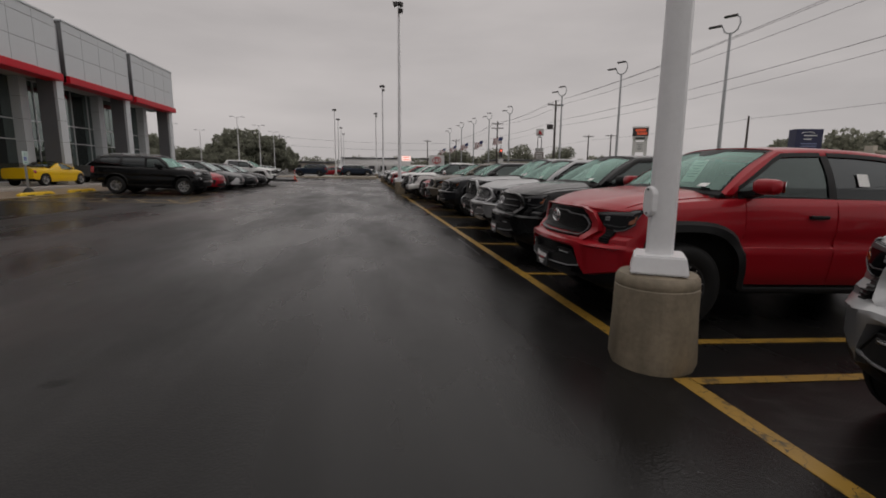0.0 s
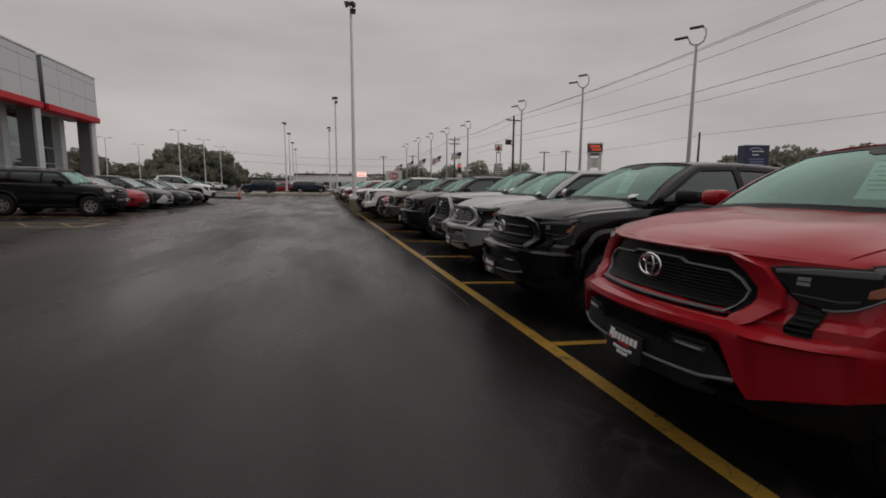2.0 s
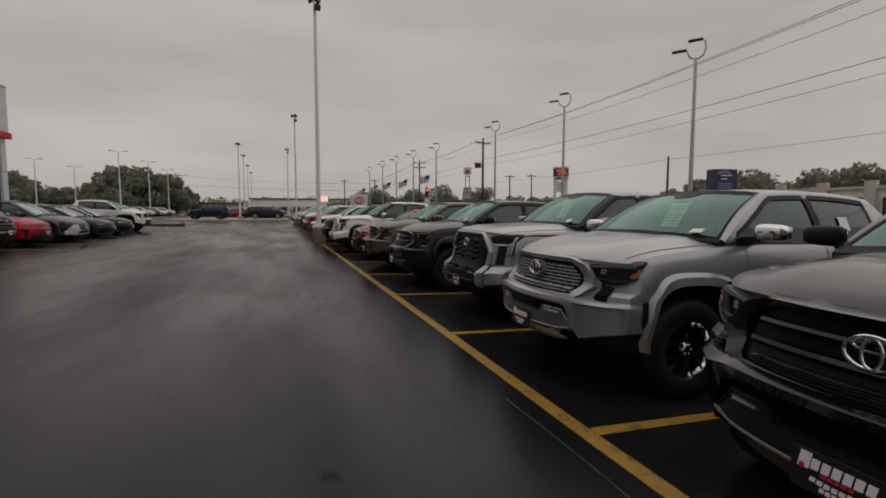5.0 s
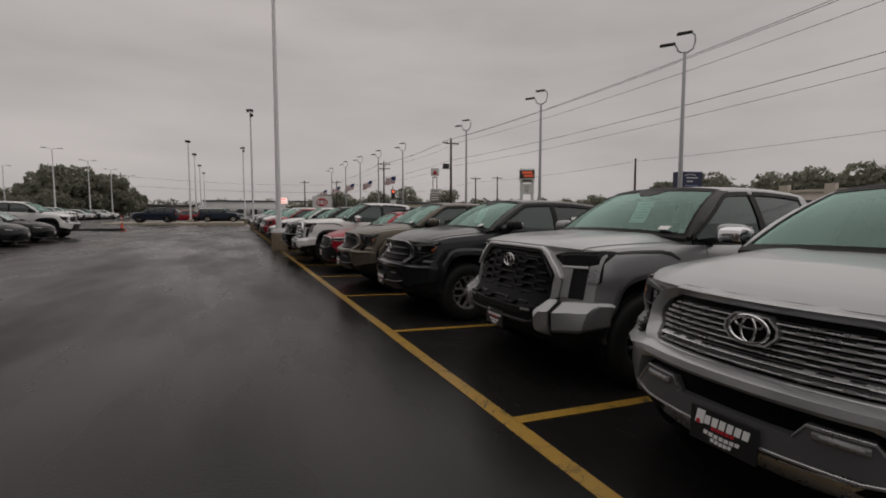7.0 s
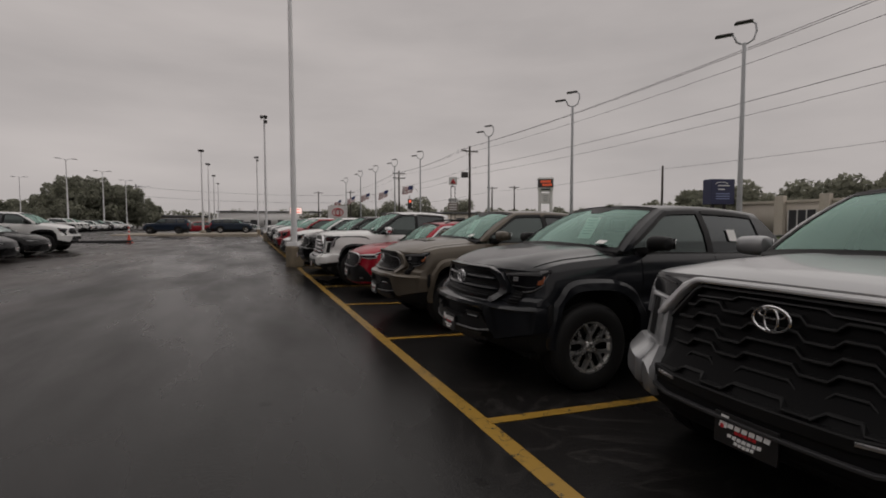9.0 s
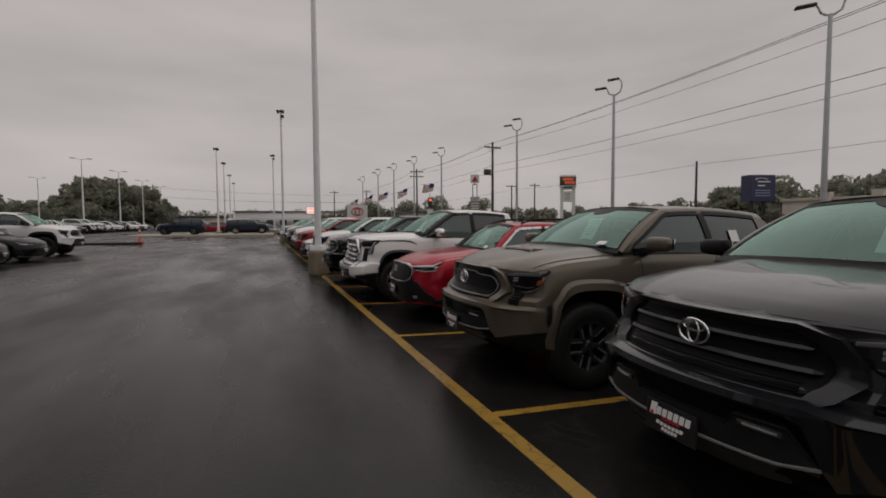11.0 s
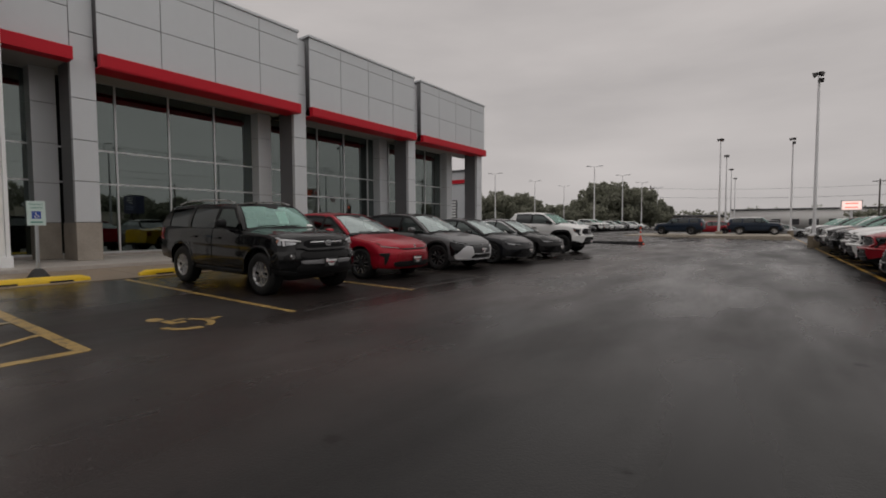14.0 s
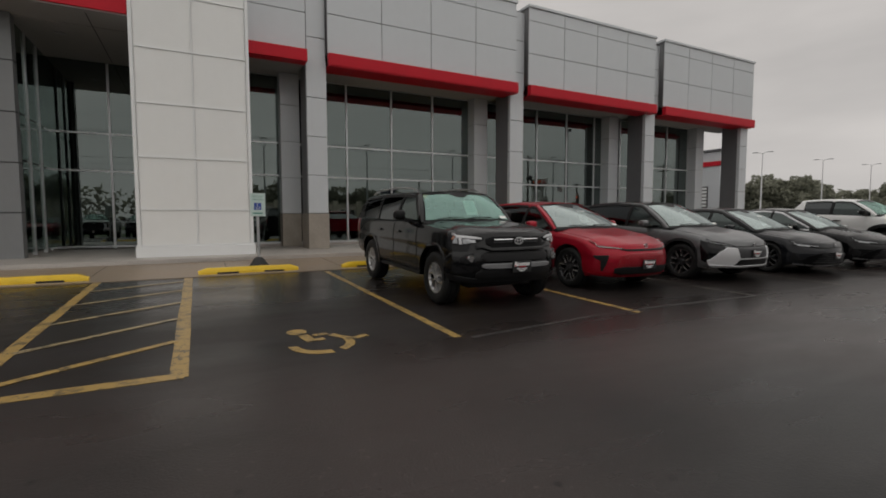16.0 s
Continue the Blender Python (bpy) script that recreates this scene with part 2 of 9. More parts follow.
    ln.new(lane.outputs[0], drag.inputs["Vector"])
    dull = nt.new("ShaderNodeMapRange")
    dull.inputs["From Min"].default_value, dull.inputs["From Max"].default_value = 0.44, 0.64
    dull.inputs["To Min"].default_value, dull.inputs["To Max"].default_value = 1.04, 0.72
    ln.new(drag.outputs["Fac"], dull.inputs["Value"])
    sheen = nt.new("ShaderNodeMath")
    sheen.operation = "MULTIPLY"
    ln.new(gloss.outputs[0], sheen.inputs[0])
    ln.new(dull.outputs[0], sheen.inputs[1])
    sheen2 = nt.new("ShaderNodeMath")
    sheen2.operation = "MULTIPLY"
    ln.new(sheen.outputs[0], sheen2.inputs[0])
    ln.new(spots.outputs[0], sheen2.inputs[1])
    ln.new(sheen2.outputs[0], b.inputs["Specular IOR Level"])
    rr = nt.new("ShaderNodeMapRange")
    rr.inputs["From Min"].default_value, rr.inputs["From Max"].default_value = 0.35, 0.66
    rr.inputs["To Min"].default_value, rr.inputs["To Max"].default_value = 0.16, 0.46
    ln.new(wet.outputs["Fac"], rr.inputs["Value"])
    ln.new(rr.outputs[0], b.inputs["Roughness"])
    bp = nt.new("ShaderNodeBump")
    bp.inputs["Strength"].default_value = 0.4
    bp.inputs["Distance"].default_value = 0.005
    ln.new(grain.outputs["Fac"], bp.inputs["Height"])
    ln.new(bp.outputs[0], b.inputs["Normal"])
    return m


def worn_paint(name, color, under, wear):
    """Road paint with cracks and worn spots that show the asphalt."""
    m = bpy.data.materials.new(name)
    m.use_nodes = True
    nt, ln = m.node_tree.nodes, m.node_tree.links
    b = nt["Principled BSDF"]
    co = nt.new("ShaderNodeTexCoord")
    n = nt.new("ShaderNodeTexNoise")
    n.inputs["Scale"].default_value = 7
    n.inputs["Detail"].default_value = 9
    n.inputs["Roughness"].default_value = 0.7
    v = nt.new("ShaderNodeTexVoronoi")
    v.feature = "DISTANCE_TO_EDGE"
    v.inputs["Scale"].default_value = 3.2
    ad = nt.new("ShaderNodeTexNoise")
    ad.inputs["Scale"].default_value = 2.3
    ad.inputs["Detail"].default_value = 6
    vm = nt.new("ShaderNodeVectorMath")
    vm.operation = "ADD"
    ln.new(co.outputs["Object"], n.inputs["Vector"])
    ln.new(co.outputs["Object"], ad.inputs["Vector"])
    ln.new(co.outputs["Object"], vm.inputs[0])
    ln.new(ad.outputs["Color"], vm.inputs[1])
    ln.new(vm.outputs[0], v.inputs["Vector"])
    ramp = nt.new("ShaderNodeValToRGB")
    ramp.color_ramp.elements[0].position, ramp.color_ramp.elements[1].position = wear, wear + 0.12
    ramp.color_ramp.elements[0].color = (*under, 1)
    ramp.color_ramp.elements[1].color = (*color, 1)
    ln.new(n.outputs["Fac"], ramp.inputs[0])
    lt = nt.new("ShaderNodeMath")
    lt.operation = "LESS_THAN"
    lt.inputs[1].default_value = 0.012
    ln.new(v.outputs["Distance"], lt.inputs[0])
    mx = nt.new("ShaderNodeMix")
    mx.data_type = "RGBA"
    mx.inputs[7].default_value = (*under, 1)
    ln.new(lt.outputs[0], mx.inputs[0])
    ln.new(ramp.outputs[0], mx.inputs[6])
    ln.new(mx.outputs[2], b.inputs["Base Color"])
    b.inputs["Roughness"].default_value = 0.38
    return m


def stained_concrete():
    """Tan poured concrete with rain streaks, dark runs and small pits."""
    m = mat("pier_concrete", (0.225, 0.19, 0.14), 0.62, var=0.3, scale=2.4, bump=0.3, bump_scale=30)
    nt, ln = m.node_tree.nodes, m.node_tree.links
    b = nt["Principled BSDF"]
    src = b.inputs["Base Color"].links[0].from_socket
    co = nt.new("ShaderNodeTexCoord")
    mp = nt.new("ShaderNodeMapping")
    mp.inputs["Scale"].default_value = (2.6, 2.6, 0.7)
    n = nt.new("ShaderNodeTexNoise")
    n.inputs["Scale"].default_value = 1.0
    n.inputs["Detail"].default_value = 6
    n.inputs["Roughness"].default_value = 0.65
    ln.new(co.outputs["Object"], mp.inputs[0])
    ln.new(mp.outputs[0], n.inputs["Vector"])
    r = nt.new("ShaderNodeValToRGB")
    r.color_ramp.elements[0].position, r.color_ramp.elements[1].position = 0.38, 0.62
    r.color_ramp.elements[0].color = (0.72, 0.70, 0.66, 1)
    r.color_ramp.elements[1].color = (1.15, 1.12, 1.08, 1)
    ln.new(n.outputs["Fac"], r.inputs[0])
    mx = nt.new("ShaderNodeMix")
    mx.data_type, mx.blend_type = "RGBA", "MULTIPLY"
    mx.inputs[0].default_value = 1.0
    ln.new(src, mx.inputs[6])
    ln.new(r.outputs[0], mx.inputs[7])
    ln.new(mx.outputs[2], b.inputs["Base Color"])
    return m


PIER_CONCRETE = stained_concrete()
PALE_LINE = worn_paint("pale_faded_paint", (0.28, 0.215, 0.115), (0.045, 0.04, 0.03), 0.36)
DIM_LINE = worn_paint("nearly_gone_paint", (0.10, 0.09, 0.075), (0.02, 0.018, 0.017), 0.44)
SEAM_PALE = worn_paint("pale_seam", (0.058, 0.051, 0.048), (0.024, 0.022, 0.021), 0.47)
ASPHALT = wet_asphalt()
YELLOW_LINE = worn_paint("yellow_road_paint", (0.34, 0.20, 0.033), (0.04, 0.035, 0.025), 0.32)
OCHRE_LINE = worn_paint("faded_road_paint", (0.33, 0.215, 0.065), (0.04, 0.036, 0.03), 0.37)
CONCRETE = mat("concrete", (0.33, 0.29, 0.235), 0.75, var=0.28, scale=3.5, bump=0.5, bump_scale=40)
SIDEWALK = mat("sidewalk_concrete", (0.23, 0.175, 0.125), 0.42, var=0.2, scale=1.2, bump=0.25, bump_scale=70)
PALE_SLAB = mat("pale_concrete", (0.36, 0.33, 0.30), 0.5, var=0.14, scale=1.5, bump=0.2, bump_scale=70)
WHITE_POLE = mat("white_pole_paint", (0.72, 0.72, 0.73), 0.35, var=0.05, scale=3)
GREY_STEEL = mat("galvanised_steel", (0.42, 0.43, 0.44), 0.4, 0.7, var=0.1, scale=5)
DARK_STEEL = mat("dark_fixture_metal", (0.05, 0.045, 0.045), 0.45, 0.4, var=0.15)
PANEL_GREY = mat("grey_metal_panel", (0.54, 0.56, 0.58), 0.4, 0.1, var=0.025, scale=0.5, rough_var=0.04)
PANEL_WHITE = mat("white_backlit_panel", (0.78, 0.79, 0.79), 0.35, var=0.015, scale=0.6)
PANEL_CREAM = mat("frosted_tower_panel", (0.80, 0.80, 0.785), 0.32, var=0.02, scale=0.5)
PANEL_RED = mat("red_fascia_metal", (0.50, 0.010, 0.024), 0.45, var=0.06, scale=1.5, spec=0.2)
SEAM = mat("panel_joint", (0.04, 0.04, 0.042), 0.7)
REVEAL = mat("dark_reveal_metal", (0.09, 0.09, 0.095), 0.5, var=0.08)
SOFFIT = mat("soffit", (0.36, 0.35, 0.34), 0.7, var=0.05, scale=1)
STONE = mat("split_stone_base", (0.30, 0.265, 0.225), 0.7, var=0.2, scale=2.5, bump=0.3, bump_scale=30)
MULLION = mat("aluminium_mullion", (0.55, 0.56, 0.57), 0.35, 0.6, var=0.04)
STORE_GLASS = glass("storefront_glass", (0.20, 0.235, 0.225), 0.20, (0.68, 0.78, 0.75), 0.01)
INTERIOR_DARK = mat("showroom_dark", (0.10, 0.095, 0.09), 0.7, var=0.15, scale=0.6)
INTERIOR_FLOOR = mat("showroom_floor", (0.22, 0.21, 0.20), 0.25, var=0.1, scale=0.8)
WHEELSTOP_YELLOW = mat("yellow_rubber_paint", (0.70, 0.46, 0.012), 0.42, var=0.12, scale=4)
BLACK_RUBBER = mat("black_rubber", (0.018, 0.018, 0.018), 0.7, var=0.2, scale=9)
TYRE = mat("tyre_rubber", (0.010, 0.010, 0.010), 0.6, var=0.2, scale=12, spec=0.25)
BLACK_PLASTIC = mat("black_plastic", (0.008, 0.008, 0.0085), 0.5, var=0.15, scale=14, spec=0.2)
GRILLE_BLACK = mat("gloss_black_grille", (0.003, 0.003, 0.0035), 0.4, var=0.1, spec=0.1)
TRIM_GREY = mat("dark_grey_trim", (0.035, 0.035, 0.037), 0.5, var=0.1, spec=0.3)
CHROME = mat("chrome", (0.72, 0.72, 0.73), 0.12, 1.0, var=0.03)
SATIN = mat("satin_silver", (0.48, 0.48, 0.49), 0.3, 0.85, var=0.05)
ALLOY = mat("machined_alloy", (0.60, 0.59, 0.58), 0.28, 0.85, var=0.06)
ALLOY_DARK = mat("dark_alloy", (0.045, 0.045, 0.048), 0.32, 0.5, var=0.08)
LAMP_DARK = mat("smoked_headlight", (0.005, 0.005, 0.006), 0.1, var=0.1, spec=0.15, coat=0.06)
LAMP_CLEAR = mat("clear_headlight", (0.34, 0.35, 0.36), 0.14, 0.4, var=0.2, scale=18, coat=1.0)
LAMP_SMOKE = mat("smoked_lamp_glass", (0.035, 0.036, 0.038), 0.15, 0.2, var=0.2, scale=14, coat=0.5)
BUMPER_GREY = mat("satin_bumper_grey", (0.10, 0.10, 0.103), 0.38, 0.4, var=0.06)
LAMP_PALE = mat("pale_lamp_blade", (0.55, 0.56, 0.57), 0.2, var=0.05, coat=0.6)
AMBER = mat("amber_marker", (0.22, 0.05, 0.008), 0.2, var=0.1, coat=1.0)
RED_LENS = mat("red_tail_lens", (0.30, 0.012, 0.014), 0.15, coat=1.0)
CABIN = mat("cabin_trim", (0.05, 0.048, 0.046), 0.75, var=0.15)
CABIN_SEAT = mat("cabin_seat_cloth", (0.075, 0.072, 0.07), 0.8, var=0.15, scale=20)
PAPER = mat("paper", (0.72, 0.72, 0.70), 0.6, var=0.05)
INK = mat("dark_print", (0.03, 0.03, 0.035), 0.6)
PLATE_BLACK = mat("plate_black", (0.012, 0.012, 0.013), 0.4)
PRINT_WHITE = mat("white_print", (0.75, 0.75, 0.75), 0.5, var=0.04)
PRINT_RED = mat("red_print", (0.50, 0.02, 0.03), 0.5, var=0.04)
WINDSHIELD = glass("windshield_glass", (0.42, 0.60, 0.53), 0.12, (0.56, 0.80, 0.72), 0.05)
# brighter copies of the windshield, sky reflection put into their gloss and tint
WINDSHIELD_BRIGHT = glass("bright_windshield_glass", (0.42, 0.62, 0.55), 0.22, (0.56, 0.84, 0.76), 0.05)
WINDSHIELD_SKY = glass("sky_pale_windshield_glass", (0.34, 0.42, 0.40), 0.30, (0.74, 0.84, 0.83), 0.05)
RED_LAMP = mat("red_shaded_lamp", (0.16, 0.012, 0.016), 0.12, var=0.1, coat=0.5)
LAMP_BRACKET = mat("silver_lamp_bracket", (0.30, 0.30, 0.31), 0.3, 0.6, var=0.05)
SATIN_PAINT = mat("pale_silver_paint", (0.52, 0.52, 0.53), 0.35, 0.3, var=0.04)
SKID_GREY = mat("grey_skid_paint", (0.16, 0.16, 0.165), 0.5, var=0.06)
SIDE_GLASS = glass("side_glass", (0.10, 0.125, 0.12), 0.04, (0.8, 0.92, 0.9), 0.03)
PRIVACY = glass("privacy_glass", (0.045, 0.048, 0.05), 0.03, (0.85, 0.9, 0.92), 0.03)


def paint(name, color, metal=0.0, rough=0.32, coat=0.5):
    return mat("paint_" + name, color, rough, metal, var=0.02, scale=2.2, coat=coat, rough_var=0.03, spec=0.1)


RED = paint("red", (0.30, 0.008, 0.015), 0.15)
CRIMSON = paint("crimson", (0.312, 0.0066, 0.0198), 0.35)
DEEP_RED = paint("deep_red", (0.27, 0.012, 0.02), 0.2)
BLACK = paint("black", (0.002, 0.0022, 0.0027), 0.0, 0.25, 0.5)
CHARCOAL = paint("charcoal", (0.0095, 0.0105, 0.013), 0.15, 0.3, 0.6)
SILVER = paint("silver", (0.33, 0.333, 0.34), 0.65, 0.33)
GREY = paint("grey", (0.13, 0.132, 0.135), 0.5, 0.36)
BROWN = paint("bronze", (0.105, 0.088, 0.068), 0.35, 0.38)
WHITE = paint("white", (0.72, 0.72, 0.71))
BLUE = paint("blue", (0.009, 0.018, 0.034), 0.2)
YELLOW = paint("yellow", (0.72, 0.45, 0.01))


# ---- mesh helpers ----
def to_mesh(name, bm, material, angle=32):
    bmesh.ops.remove_doubles(bm, verts=bm.verts, dist=0.0004)
    bmesh.ops.recalc_face_normals(bm, faces=bm.faces)
    me = bpy.data.meshes.new(name)
    # broad faces of small boxes stay flat beside their rounded edges
    few = len(bm.faces) < 60
    areas = {f: f.calc_area() for f in bm.faces} if few else {}
    flat = [few and len(f.verts) >= 4 and any(areas[g] < 0.2 * areas[f] for e in f.edges for g in e.link_faces) for f in bm.faces]
    for f in bm.faces:
        f.smooth = True
    bm.to_mesh(me)
    bm.free()
    me.set_sharp_from_angle(angle=radians(angle))
    for poly, still in zip(me.polygons, flat):
        if still:
            poly.use_smooth = False
    for m in material if isinstance(material, (list, tuple)) else [material]:
        me.materials.append(m)
    return me


def part(name, bm, material, parent, label=""):
    ob = new(name, to_mesh(name, bm, material))
    ob.parent = parent
    if label:
        ob["label"] = label
    return ob


def part_of(name, me, parent, m=None, label=""):
    ob = new(name, me)
    ob.parent = parent
    if m is not None:
        ob.matrix_basis = m
    if label:
        ob["label"] = label
    return ob


def thing(name, label, category, group="", kind=""):
    return tagged(new(name), label, category, group, kind)


def solid(name, bm, material, label, category="", group="", kind=""):
    return tagged(new(name, to_mesh(name, bm, material)), label, category, group, kind)


def box(bm, x0, x1, y0, y1, z0, z1, bevel=0.0):
    g = bmesh.ops.create_cube(bm, size=1.0, matrix=Matrix.LocRotScale(((x0 + x1) / 2, (y0 + y1) / 2, (z0 + z1) / 2), None, (abs(x1 - x0), abs(y1 - y0), abs(z1 - z0))))
    if bevel:
        es = {e for v in g["verts"] for e in v.link_edges}
        bmesh.ops.bevel(bm, geom=list(es), offset=bevel, segments=2, affect="EDGES", profile=0.6)
    return bm


def hexa(bm, low, high):
    """A solid between two four-cornered loops."""
    a = [bm.verts.new(p) for p in low]
    b = [bm.verts.new(p) for p in high]
    n = len(a)
    bm.faces.new(a)
    bm.faces.new(b)
    for i in range(n):
        bm.faces.new((a[i], a[(i + 1) % n], b[(i + 1) % n], b[i]))
    return bm


def tube(bm, points, radii, n=10, cap=True):
    """A round tube along a polyline."""
    pts = [Vector(p) for p in points]
    radii = radii if isinstance(radii, (list, tuple)) else [radii] * len(pts)
    rings = []
    for i, p in enumerate(pts):
        d = (pts[min(i + 1, len(pts) - 1)] - pts[max(i - 1, 0)]).normalized()
        u = d.orthogonal().normalized() if abs(d.z) < 0.9 else Vector((1, 0, 0))
        u = (u - d * u.dot(d)).normalized()
        if i and abs(d.z) < 0.9:
            u = (Vector((0, 0, 1)) - d * d.z).normalized()
        v = d.cross(u)
        rings.append([bm.verts.new(p + radii[i] * (math.cos(a) * u + math.sin(a) * v)) for a in (2 * math.pi * k / n for k in range(n))])
    for r0, r1 in zip(rings, rings[1:]):
        for k in range(n):
            bm.faces.new((r0[k], r0[(k + 1) % n], r1[(k + 1) % n], r1[k]))
    if cap:
        bm.faces.new(rings[0])
        bm.faces.new(rings[-1])
    return bm


def lathe(bm, profile, n=32, axis="z", center=(0, 0, 0)):
    """Turns (radius, height) pairs round an axis."""
    rings = []
    for r, h in profile:
        ring = []
        for k in range(n):
            a = 2 * math.pi * k / n
            c, s = r * math.cos(a), r * math.sin(a)
            p = {"z": (c, s, h), "y": (c, h, s), "x": (h, c, s)}[axis]
            ring.append(bm.verts.new(Vector(p) + Vector(center)))
        rings.append(ring)
    for r0, r1 in zip(rings, rings[1:]):
        for k in range(n):
            bm.faces.new((r0[k], r0[(k + 1) % n], r1[(k + 1) % n], r1[k]))
    shut = profile[0] == profile[-1]
    if profile[0][0] > 1e-4 and not shut:
        bm.faces.new(rings[0])
    if profile[-1][0] > 1e-4 and not shut:
        bm.faces.new(rings[-1])
    return bm


def sheet(bm, rows, closed=False):
    """Quads between equal rows of points."""
    vs = [[bm.verts.new(p) for p in r] for r in rows]
    for a, b in zip(vs, vs[1:]):
        for k in range(len(a) - (0 if closed else 1)):
            q = (a[k], a[(k + 1) % len(a)], b[(k + 1) % len(a)], b[k])
            if len({tuple(round(c, 5) for c in v.co) for v in q}) >= 3:
                bm.faces.new(q)
    return bm


def slab(bm, rows, offset):
    """A shell: the rows, the rows moved by offset, and the rim between."""
    off = Vector(offset)
    front = [[Vector(p) for p in r] for r in rows]
    back = [[p + off for p in r] for r in front]
    sheet(bm, front)
    sheet(bm, back)
    loop = lambda g: g[0] + [r[-1] for r in g[1:-1]] + g[-1][::-1] + [r[0] for r in g[1:-1]][::-1]
    a, b = loop(front), loop(back)
    sheet(bm, [a + [a[0]], b + [b[0]]])
    return bm


def gz(x, y=0.0):
    """Height of the paved ground, which falls from the building to the display row."""
    return float(np.interp(x, (-20, 0, 8), (0.41, 0.01, -0.27)))


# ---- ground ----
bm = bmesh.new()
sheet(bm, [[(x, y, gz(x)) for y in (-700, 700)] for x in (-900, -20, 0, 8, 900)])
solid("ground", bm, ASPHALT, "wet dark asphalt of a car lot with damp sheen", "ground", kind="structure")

GRASS = mat("wet_grass", (0.05, 0.075, 0.02), 0.8, var=0.35, scale=2.0, bump=0.6, bump_scale=25)
ROAD = mat("road_asphalt", (0.055, 0.053, 0.052), 0.4, var=0.15, scale=0.8, bump=0.2, bump_scale=80)
bm = bmesh.new()
box(bm, 11.0, 18.5, -60, 320, -0.4, -0.24)
box(bm, 34.0, 57.0, -60, 320, -0.4, -0.23)
solid("grass_verge", bm, GRASS, "strips of short wet grass beside the road", "grass", kind="stuff")
bm = bmesh.new()
box(bm, 19.5, 33.0, -60, 320, -0.4, -0.255)
solid("road", bm, ROAD, "wet grey road beyond the display row", "road", kind="structure")


def stripe(x0, y0, x1, y1, w, material=YELLOW_LINE, label="yellow painted parking line", lift=0.004):
    d = Vector((x1 - x0, y1 - y0))
    n = Vector((-d.y, d.x)).normalized() * w / 2
    k = max(2, int(d.length / 0.8))
    bm = bmesh.new()
    rng = random.Random(int(abs(x0) * 91 + abs(y0) * 37))
    rows = []
    for i in range(k + 1):
        px, py = x0 + d.x * i / k, y0 + d.y * i / k
        e0, e1 = 1 + rng.uniform(-0.07, 0.07), 1 + rng.uniform(-0.07, 0.07)
        rows.append([(px + n.x * e0, py + n.y * e0, gz(px + n.x) + lift), (px - n.x * e1, py - n.y * e1, gz(px - n.x) + lift)])
    slab(bm, rows, (0, 0, -0.003))
    return solid("parking_line", bm, material, label, "road marking", "painted parking lines", "structure")


def row_x(y):
    """The front line of the display row."""
    return 2.075 - 0.0215 * (y - 3.0) + float(np.interp(y, (4, 14), (0.03, 0.0)))


for y0, y1 in ((-4.0, 2.86), (3.45, 27.75), (28.75, 52.8), (54.0, 80.0)):
    stripe(row_x(y0), y0, row_x(y1), y1, 0.125)
for y in (-2.8, -0.1, 2.80, 3.55, 6.27, 9.03, 11.70, 14.46, 17.2, 19.97, 22.66, 25.2, 27.7, 28.8, 31.3, 34.0, 36.7, 39.4, 42.1, 44.8, 47.5, 50.2, 52.8, 54.0, 56.7, 59.4, 62.1):
    stripe(row_x(y) + 0.065, y, row_x(y) + 5.3, y + 0.03, 0.10, lift=0.0075)

# faded markings by the building
for y in (21.88, 24.69, 27.45, 30.2, 33.0, 35.8, 38.6, 41.4):
    if y < 26:
        stripe(-12.45, y, -6.67, y, 0.10, OCHRE_LINE, "faded ochre parking line")
    else:
        stripe(-12.45, y, -6.67, y, 0.09, DIM_LINE, "nearly worn-off pale parking line")
for pts in (((-12.56, 19.26), (-6.6, 19.26), 0.14), ((-6.64, 19.3), (-6.64, 17.78), 0.14), ((-6.7, 17.84), (-12.6, 17.82), 0.13)):
    stripe(*pts[0], *pts[1], pts[2], OCHRE_LINE, "faded ochre no-parking border")
for xr, xl in ((-12.13, -11.59), (-11.11, -10.36), (-10.0, -9.15), (-8.9, -7.96), (-7.78, -6.9)):
    stripe(xr, 19.2, xl, 17.88, 0.09, OCHRE_LINE if xr > -8 else PALE_LINE, "pale faded hatching stripe", 0.0075)


# pale worn seams in the paving
def paving_seam(pts, w):
    bm = bmesh.new()
    slab(bm, [[(x, y, gz(x) + 0.0035), (x + w, y + 0.01, gz(x) + 0.0035)] for x, y in pts], (0, 0, -0.002))
    solid("paving_seam", bm, SEAM_PALE, "pale worn seam in the wet asphalt", "paving seam", "paving seams", "structure")


paving_seam(((-6.62, 22.0), (-6.68, 22.6), (-6.8, 23.8), (-6.85, 25.0), (-6.78, 26.6), (-6.7, 28.2), (-6.72, 30.0)), 0.06)
paving_seam([(row_x(y) - 0.24 + 0.012 * math.sin(y * 2.3), y) for y in (7.7, 8.2, 8.7, 9.2, 9.7)], 0.012)


